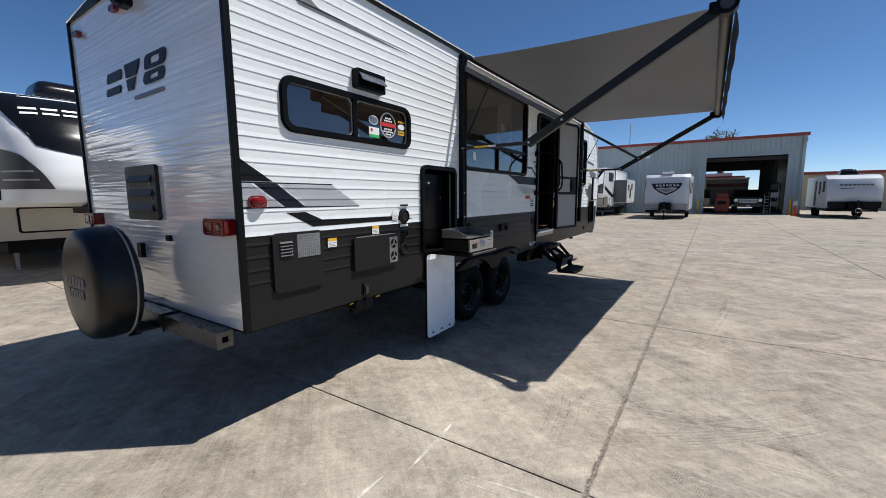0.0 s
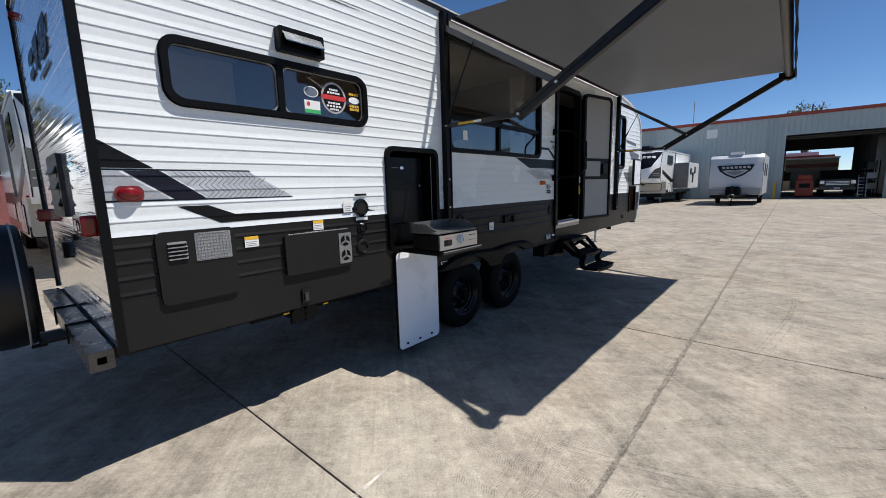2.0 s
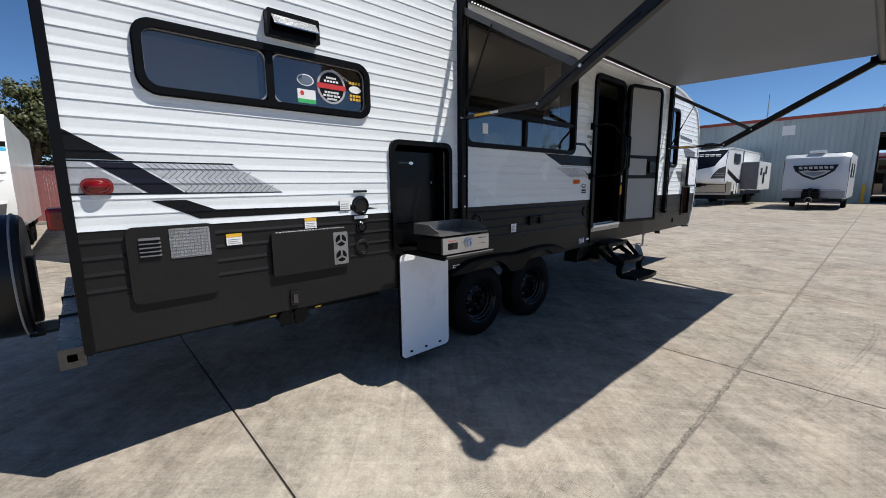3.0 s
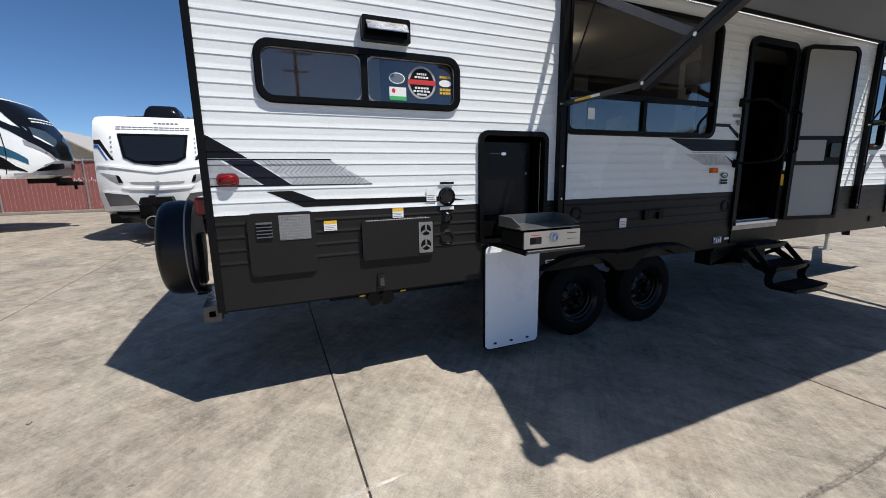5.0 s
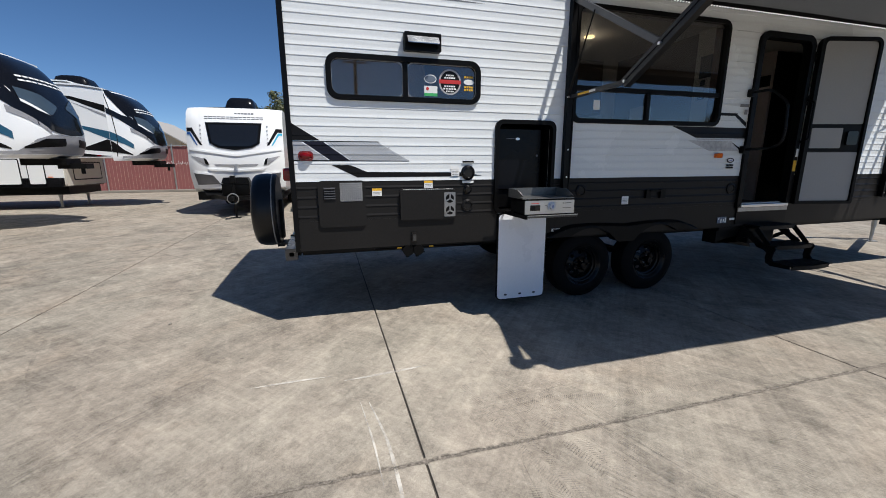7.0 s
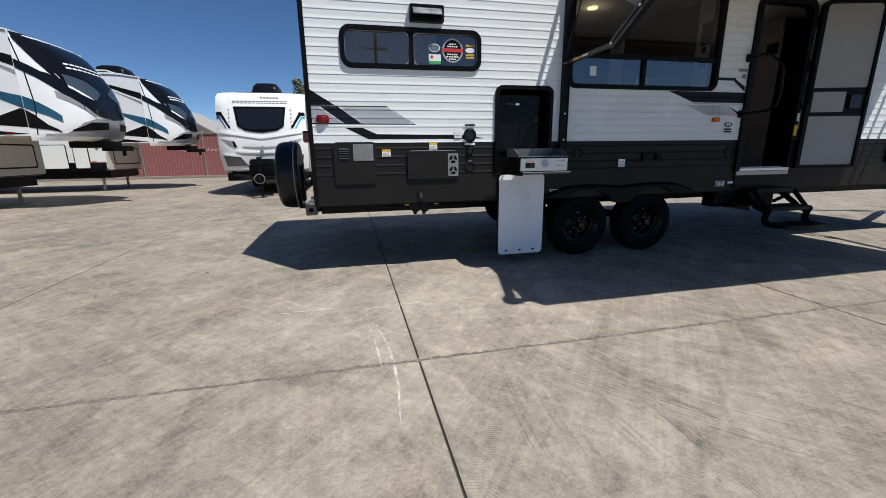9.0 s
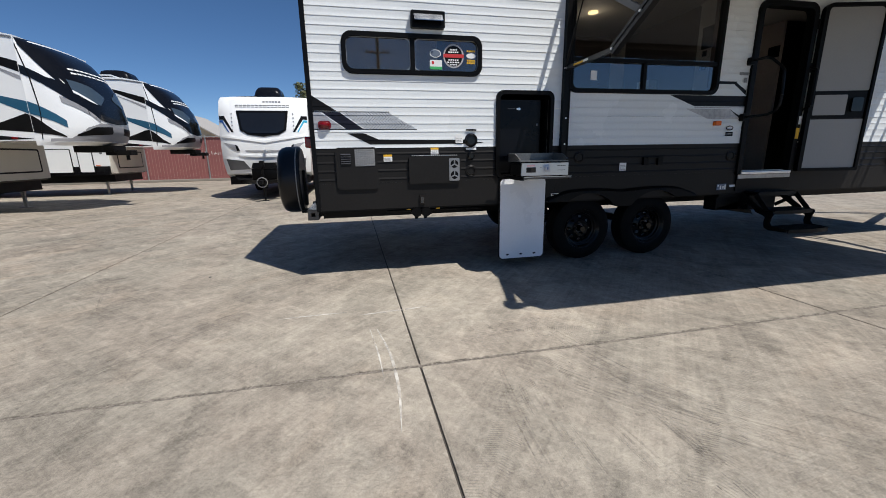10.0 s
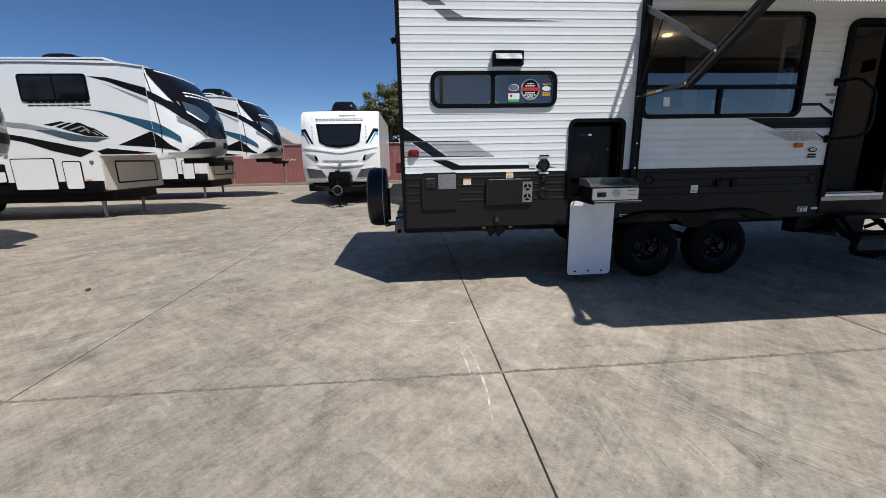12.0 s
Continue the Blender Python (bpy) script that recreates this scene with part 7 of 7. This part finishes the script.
part("inner_partition", box(B(), -4.0, -3.9, SH_Y + 0.1, SH_Y1 - 0.1, 0, SH_H), SHEDSHADE, shed)
part("roof", box(B(), SH_X0 - 0.1, SH_X1 + 0.1, SH_Y - 0.05, SH_Y1 + 0.1, SH_H, SH_H + 0.08), ROOFGREY, shed, "flat steel roof")
part("eaves_trim", box(B(), SH_X0 - 0.15, SH_X1 + 0.12, SH_Y - 0.12, SH_Y - 0.055, SH_H - 0.06, SH_H + 0.16), REDTRIM, shed, "dull red eaves trim")
part("side_eaves_trim", box(B(), SH_X1 + 0.005, SH_X1 + 0.08, SH_Y - 0.05, SH_Y1, SH_H - 0.06, SH_H + 0.16), REDTRIM, shed)
bm = B()
box(bm, DO[0] - 0.16, DO[0], SH_Y - 0.06, SH_Y + 0.1, 0, DO[2])
box(bm, DO[1], DO[1] + 0.16, SH_Y - 0.06, SH_Y + 0.1, 0, DO[2])
box(bm, DO[0] - 0.16, DO[1] + 0.16, SH_Y - 0.06, SH_Y + 0.1, DO[2], DO[2] + 0.14)
part("bay_frame", bm, SHED, shed, "steel bay door frame")
# rolled-up slats, darkened in colour like the rest of the inside
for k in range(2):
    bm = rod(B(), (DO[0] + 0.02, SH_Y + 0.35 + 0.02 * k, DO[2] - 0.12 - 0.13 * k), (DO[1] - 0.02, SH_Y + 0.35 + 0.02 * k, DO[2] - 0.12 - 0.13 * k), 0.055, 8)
    part("shutter_slat", bm, SHEDSHADE, shed)
for x in (-1.25, -9.0, -17.0, 5.42):
    part("downpipe", box(B(), x - 0.06, x + 0.06, SH_Y - 0.14, SH_Y - 0.04, 0, SH_H - 0.06), SHED, shed)
part("wall_vent", box(B(), -5.2, -4.5, SH_Y - 0.06, SH_Y - 0.032, 4.65, 5.3), PAPER, shed, "pale square wall vent")
part("wall_lamp", box(B(), SH_X1 - 0.18, SH_X1 + 0.0, SH_Y - 0.3, SH_Y - 0.04, 5.2, 5.45), GALV, shed)
bm = B()
rod(bm, (-6.5, 41, SH_H), (-6.5, 41, SH_H + 2.2), 0.03, 8)
rod(bm, (-6.6, 41, SH_H + 0.6), (-6.4, 41, SH_H + 0.9), 0.02, 8)
part("antenna", bm, GALV, shed)
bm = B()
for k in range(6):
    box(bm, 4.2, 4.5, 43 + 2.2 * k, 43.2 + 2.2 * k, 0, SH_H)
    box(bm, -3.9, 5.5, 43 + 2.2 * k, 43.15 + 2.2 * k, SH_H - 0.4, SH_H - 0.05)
part("steel_frame", bm, SHEDSHADE, shed, "steel portal frames with the bay's shade in their colour")
for x in (DO[0] - 0.35, DO[1] + 0.35):
    bm = rod(B(), (x, SH_Y - 0.35, 0), (x, SH_Y - 0.35, 1.15), 0.08, 14)
    solo("bollard", bm, YELLOW, "yellow steel bollard beside the bay door", "bollard", (x, SH_Y - 0.35, 0), "bay door bollards")

# pickup with a box body inside the bay
truck = world_thing("pickup_truck", "dark pickup truck parked inside the shed", "truck", (2.55, 44, 0))
bm = B()
box(bm, 1.65, 3.55, 41.2, 46.5, 0.55, 1.30, 0.06)
prism(bm, [(1.75, 42.4, 1.28), (1.75, 43.0, 1.92), (1.75, 45.2, 1.95), (1.75, 45.4, 1.28)], (1.7, 0, 0))
part("body", bm, GLOSS, truck, "black painted body")
part("grille", box(B(), 1.95, 3.25, 41.14, 41.2, 0.80, 1.16, 0.01), BARE, truck, "grey grille")
bm = B()
for k in range(3):
    box(bm, 2.0, 3.2, 41.11, 41.14, 0.86 + 0.1 * k, 0.90 + 0.1 * k)
part("grille_bar", bm, ALU, truck)
part("bumper", box(B(), 1.65, 3.55, 41.02, 41.2, 0.50, 0.72, 0.03), BARE, truck)
part("plate", box(B(), 2.45, 2.75, 41.0, 41.02, 0.54, 0.68), PAPER, truck)
for x in (1.68, 3.28):
    part("headlight", box(B(), x, x + 0.24, 41.13, 41.2, 0.92, 1.16, 0.02), ALU, truck, "clear headlight")
part("windscreen", prism(B(), [(1.82, 42.42, 1.33), (3.38, 42.42, 1.33), (3.32, 42.95, 1.88), (1.88, 42.95, 1.88)], (0, -0.03, 0.02)), bpy.data.materials["lot_window_glass"], truck)
for x, s in ((1.72, -1), (3.48, 1)):
    for y in (42.1, 45.6):
        wheel(truck, (x, y, 0.39), 0.39, 0.24, s, 0.22)
camper = world_thing("truck_camper", "tan and brown camper body standing in the shed", "camper", (1.6, 48, 0))
bm = B()
box(bm, -0.4, 2.9, 46.9, 52, 1.95, 3.0, 0.1)
box(bm, 0.0, 2.6, 47.0, 52, 0.5, 2.0, 0.05)
part("body", bm, TAN, camper, "tan box body")
part("stripe", box(B(), -0.35, 2.85, 46.86, 46.9, 2.25, 2.55), REDTRIM, camper)
part("roof_edge", box(B(), -0.45, 2.95, 46.85, 47.1, 2.95, 3.08), GELCOAT, camper)
bm = B()
box(bm, 0.35, 1.35, 40.6, 41.6, 0.08, 1.25, 0.05)
box(bm, 0.45, 1.25, 40.8, 41.5, 1.25, 1.62, 0.06)
lift = solo("floor_machine", bm, ORANGEPAINT, "orange-red wheeled machine standing in the bay", "machine", (0.85, 41.1, 0))
for x in (0.45, 1.25):
    for y in (40.75, 41.45):
        part("wheel", rod(B(), (x - 0.05, y, 0.09), (x + 0.05, y, 0.09), 0.09, 12), RUBBER, lift)
part("panel", box(B(), 0.55, 1.15, 40.57, 40.6, 0.7, 1.0), BLACK, lift)
rack = world_thing("white_ladder", "white metal ladder rack standing in the bay", "ladder", (3.85, 41.2, 0))
for x in (3.65, 4.05):
    part("rail", bar(B(), (x, 41.0, 0.0), (x, 41.4, 1.5), 0.05, 0.04), GELCOAT, rack)
for k in range(6):
    f = 0.12 + 0.15 * k
    part("rung", rod(B(), (3.65, 41.0 + 0.4 * f, 1.5 * f), (4.05, 41.0 + 0.4 * f, 1.5 * f), 0.025, 8), GELCOAT, rack)

shelf = world_thing("shelf_rack", "dark steel shelf rack with boxes along the shed wall", "shelf", (4.2, 43, 0))
for y in (41.0, 42.6, 44.2):
    for x in (3.95, 4.55):
        part("upright", box(B(), x - 0.03, x + 0.03, y - 0.03, y + 0.03, 0, 2.5), STEEL, shelf)
for z in (0.5, 1.2, 1.9):
    part("shelf_board", box(B(), 3.92, 4.58, 40.95, 44.25, z, z + 0.05), BARE, shelf)
for y, z, h, mt in ((41.2, 0.55, 0.4, TAN), (42.0, 0.55, 0.5, STEEL), (41.3, 1.25, 0.4, PAPER), (42.2, 1.25, 0.35, REDTRIM), (43.2, 1.25, 0.45, TAN), (41.5, 1.95, 0.4, BARE), (43.0, 1.95, 0.5, STEEL)):
    solo("storage_box", box(B(), 4.0, 4.5, y, y + 0.5, z, z + h, 0.02), mt, "storage box standing on a steel shelf", "box", (4.25, y + 0.25, z), "boxes on the rack")

# row beyond the open back of the shed
beyond = world_thing("office_building", "cream building with a stepped pale roof edge behind the shed", "building", (-2.0, 66, 0))
part("wall", box(B(), -9.0, 3.2, 64, 70, 0, 3.7), TAN, beyond, "tan wall")
part("roof", box(B(), -9.3, 3.5, 63.6, 70.3, 3.7, 3.9), REDTRIM, beyond, "red-brown roof edge")
part("roof_cap", box(B(), -8.9, 2.2, 64.2, 70.0, 3.9, 4.3), GELCOAT, beyond, "white roof coating")
part("window", box(B(), -1.2, 0.6, 63.95, 64.0, 1.1, 2.3), BLACK, beyond, "dark window")

# traffic cone
bm = lathe(B(), [(0.03, 0.17), (0.05, 0.15), (0.72, 0.035), (0.72, 0.0)], (4.95, 36.6, 0), "z", 20)
box(bm, 4.75, 5.15, 36.4, 36.8, 0.0, 0.03)
cone = solo("traffic_cone", bm, CONE, "orange traffic cone standing on the concrete", "traffic cone", (4.95, 36.6, 0), smooth=True)
part("white_sign", box(B(), 4.83, 5.07, 36.57, 36.59, 0.72, 1.0), PAPER, cone)

# low tan building beyond
low = world_thing("low_building", "long low tan building with a brown roof edge", "building", (20, 54, 0))
part("wall", box(B(), 6.2, 46, 52, 60, 0, 3.3), TAN, low, "tan wall")
part("roof", box(B(), 5.9, 46.3, 51.6, 60.4, 3.3, 3.55), ROOFGREY, low, "flat roof")
part("roof_edge", box(B(), 5.9, 46.3, 51.5, 51.6, 3.35, 3.6), REDTRIM, low)
for k in range(5):
    x = 8.2 + 5 * k
    w = part("window", box(B(), x, x + 1.6, 51.94, 52.0, 1.2, 2.3), BLACK, low, "dark window")
    part("pane", box(B(), x + 0.08, x + 1.52, 51.91, 51.94, 1.28, 2.22), bpy.data.materials["lot_window_glass"], w)

# ---- slatted fence behind the trailers ----
FXX = -23.0
fence = world_thing("slat_fence", "tall chain-link fence filled with dull red slats", "fence", (FXX, 0, 0))
bm = B()
y = -24.0
k = 0
while y < 30:
    dx = 0.007 * (1 if k % 2 else -1)
    prism(bm, [(FXX + dx, y, 0.12), (FXX + dx, y + 0.075, 0.12), (FXX + dx + 0.012, y + 0.075, 0.12), (FXX + dx + 0.012, y, 0.12)], (0, 0, 2.2 + 0.012 * math.sin(k * 1.7)))
    y += 0.078
    k += 1
sl = part("slats", bm, SLAT, fence, "narrow dull red privacy slats")
tagged(sl, kind="stuff")
for k in range(19):
    y = -24 + 3 * k
    part("post", rod(B(), (FXX + 0.06, y, 0), (FXX + 0.06, y, 2.45), 0.035, 10), GALV, fence)
part("top_rail", rod(B(), (FXX + 0.06, -24, 2.36), (FXX + 0.06, 30, 2.36), 0.022, 8), GALV, fence)
part("footing", box(B(), FXX - 0.15, FXX + 0.15, -24, 30, 0.0, 0.13, 0.02), KERB, fence, "concrete footing")

bm = B()
for k in range(24):
    yy = -7.15 + 0.078 * k
    zz = 1.42 + 0.03 * math.sin(k * 1.9)
    up = 0.10 + 0.05 * math.sin(k * 2.3)
    lean = 0.05 * math.sin(k * 0.8)
    prism(bm, [(FXX + 0.03, yy, zz), (FXX + 0.03, yy + 0.022, zz), (FXX + 0.03, yy + lean + 0.022, zz + up), (FXX + 0.03, yy + lean, zz + up)], (0.004, 0, 0))
tagged(part("painted_scrawl", bm, PAPER, fence, "pale painted scrawl as plain strokes"), kind="stuff")

# ---- trees ----
def tree(label, at, height, spread, seed, leaves=2600):
    rnd = random.Random(seed)
    ob = thing("tree", label, "tree", at, rnd.uniform(0, 360))
    bm = B()
    limbs = []
    rod(bm, (0, 0, 0), (0.1, 0.05, height * 0.35), 0.045 * height, 10, 0.03 * height)
    for k in range(14):
        t = rnd.uniform(0, 6.28)
        z0 = height * rnd.uniform(0.25, 0.5)
        end = Vector((math.cos(t) * spread * rnd.uniform(0.35, 0.75), math.sin(t) * spread * rnd.uniform(0.35, 0.75), height * rnd.uniform(0.55, 0.92)))
        rod(bm, (0.05, 0.03, z0), end, 0.018 * height, 7, 0.006 * height)
        limbs.append(end)
    part("trunk", bm, BARK, ob, "brown branching trunk")
    clumps = []
    for k in range(120):
        base = rnd.choice(limbs) * rnd.uniform(0.75, 1.02)
        clumps.append((base + Vector((rnd.gauss(0, 0.24), rnd.gauss(0, 0.24), rnd.gauss(0, 0.18))) * spread, rnd.uniform(0.10, 0.30) * spread))
    verts, faces = [], []
    for k in range(leaves):
        c, r = rnd.choice(clumps)
        d = Vector((rnd.gauss(0, 1), rnd.gauss(0, 1), rnd.gauss(0, 1))).normalized()
        p = c + d * r * rnd.uniform(0.2, 1.1)
        s = rnd.uniform(0.035, 0.095) * max(1.0, height / 9)
        a = Vector((rnd.gauss(0, 1), rnd.gauss(0, 1), rnd.gauss(0, 1))).normalized()
        u = a.cross(d).normalized() * s
        v = d.cross(u).normalized() * s * 0.8 + d * s * 0.3
        i = len(verts)
        verts += [p - u, p + v * 0.8, p + u, p - v]
        faces.append((i, i + 1, i + 2, i + 3))
    me = bpy.data.meshes.new("crown")
    me.from_pydata(verts, [], faces)
    me.materials.append(LEAF)
    cr = new("crown", me)
    cr.parent = ob
    tagged(cr, "loose dark green leaves")
    return ob


tree("dark green leafy tree behind the red fence", (-28.0, -0.1, 0), 6.7, 2.2, 3, 30000)
tree("dark green leafy tree behind the red fence", (-29.5, 1.6, 0), 7.4, 2.6, 4, 22000)
tree("small distant tree rising behind the shed", (1.2, 82.0, 0), 13.4, 2.8, 6, 4000)

# far roof beyond the fence
house = world_thing("far_house", "pale house with a low grey roof beyond the fence", "house", (-44, -9, 0))
bm = B()
prism(bm, [(-40.4, -17.5, 0), (-40.4, -10.6, 0), (-40.4, -10.6, 3.4), (-40.4, -14, 5.4), (-40.4, -17.5, 3.4)], (-9, 0, 0))
part("wall", bm, TAN, house, "pale gable wall")
bm = B()
for s in (-1, 1):
    prism(bm, [(-40, -14, 5.62), (-40, -14 + s * 4.0, 3.18), (-40, -14 + s * 4.0, 3.06), (-40, -14, 5.48)], (-10, 0, 0))
part("roof", bm, ROOFGREY, house, "pale grey gable roof")


# things behind the path that show in the window glass
pole = world_thing("utility_pole", "grey wooden utility pole with two cross-arms", "utility pole", (29.4, 4.3, 0))
part("shaft", rod(B(), (29.4, 4.3, 0), (29.4, 4.3, 11.2), 0.17, 12, 0.12), BARK, pole)
for z, half in ((9.3, 0.95), (10.6, 1.2)):
    part("cross_arm", box(B(), 29.20, 29.30, 4.3 - half, 4.3 + half, z, z + 0.12), BARK, pole)
    for q in (-0.85, -0.5, 0.5, 0.85):
        part("insulator", rod(B(), (29.25, 4.3 + half * q, z + 0.12), (29.25, 4.3 + half * q, z + 0.30), 0.05, 8), CHEVRON, pole)
tree("olive green leafy tree at the yard's edge", (20.6, 38.0, 0), 6.6, 2.6, 11, 9000)
tree("olive green leafy tree at the yard's edge", (25.0, 36.5, 0), 6.0, 2.4, 12, 9000)
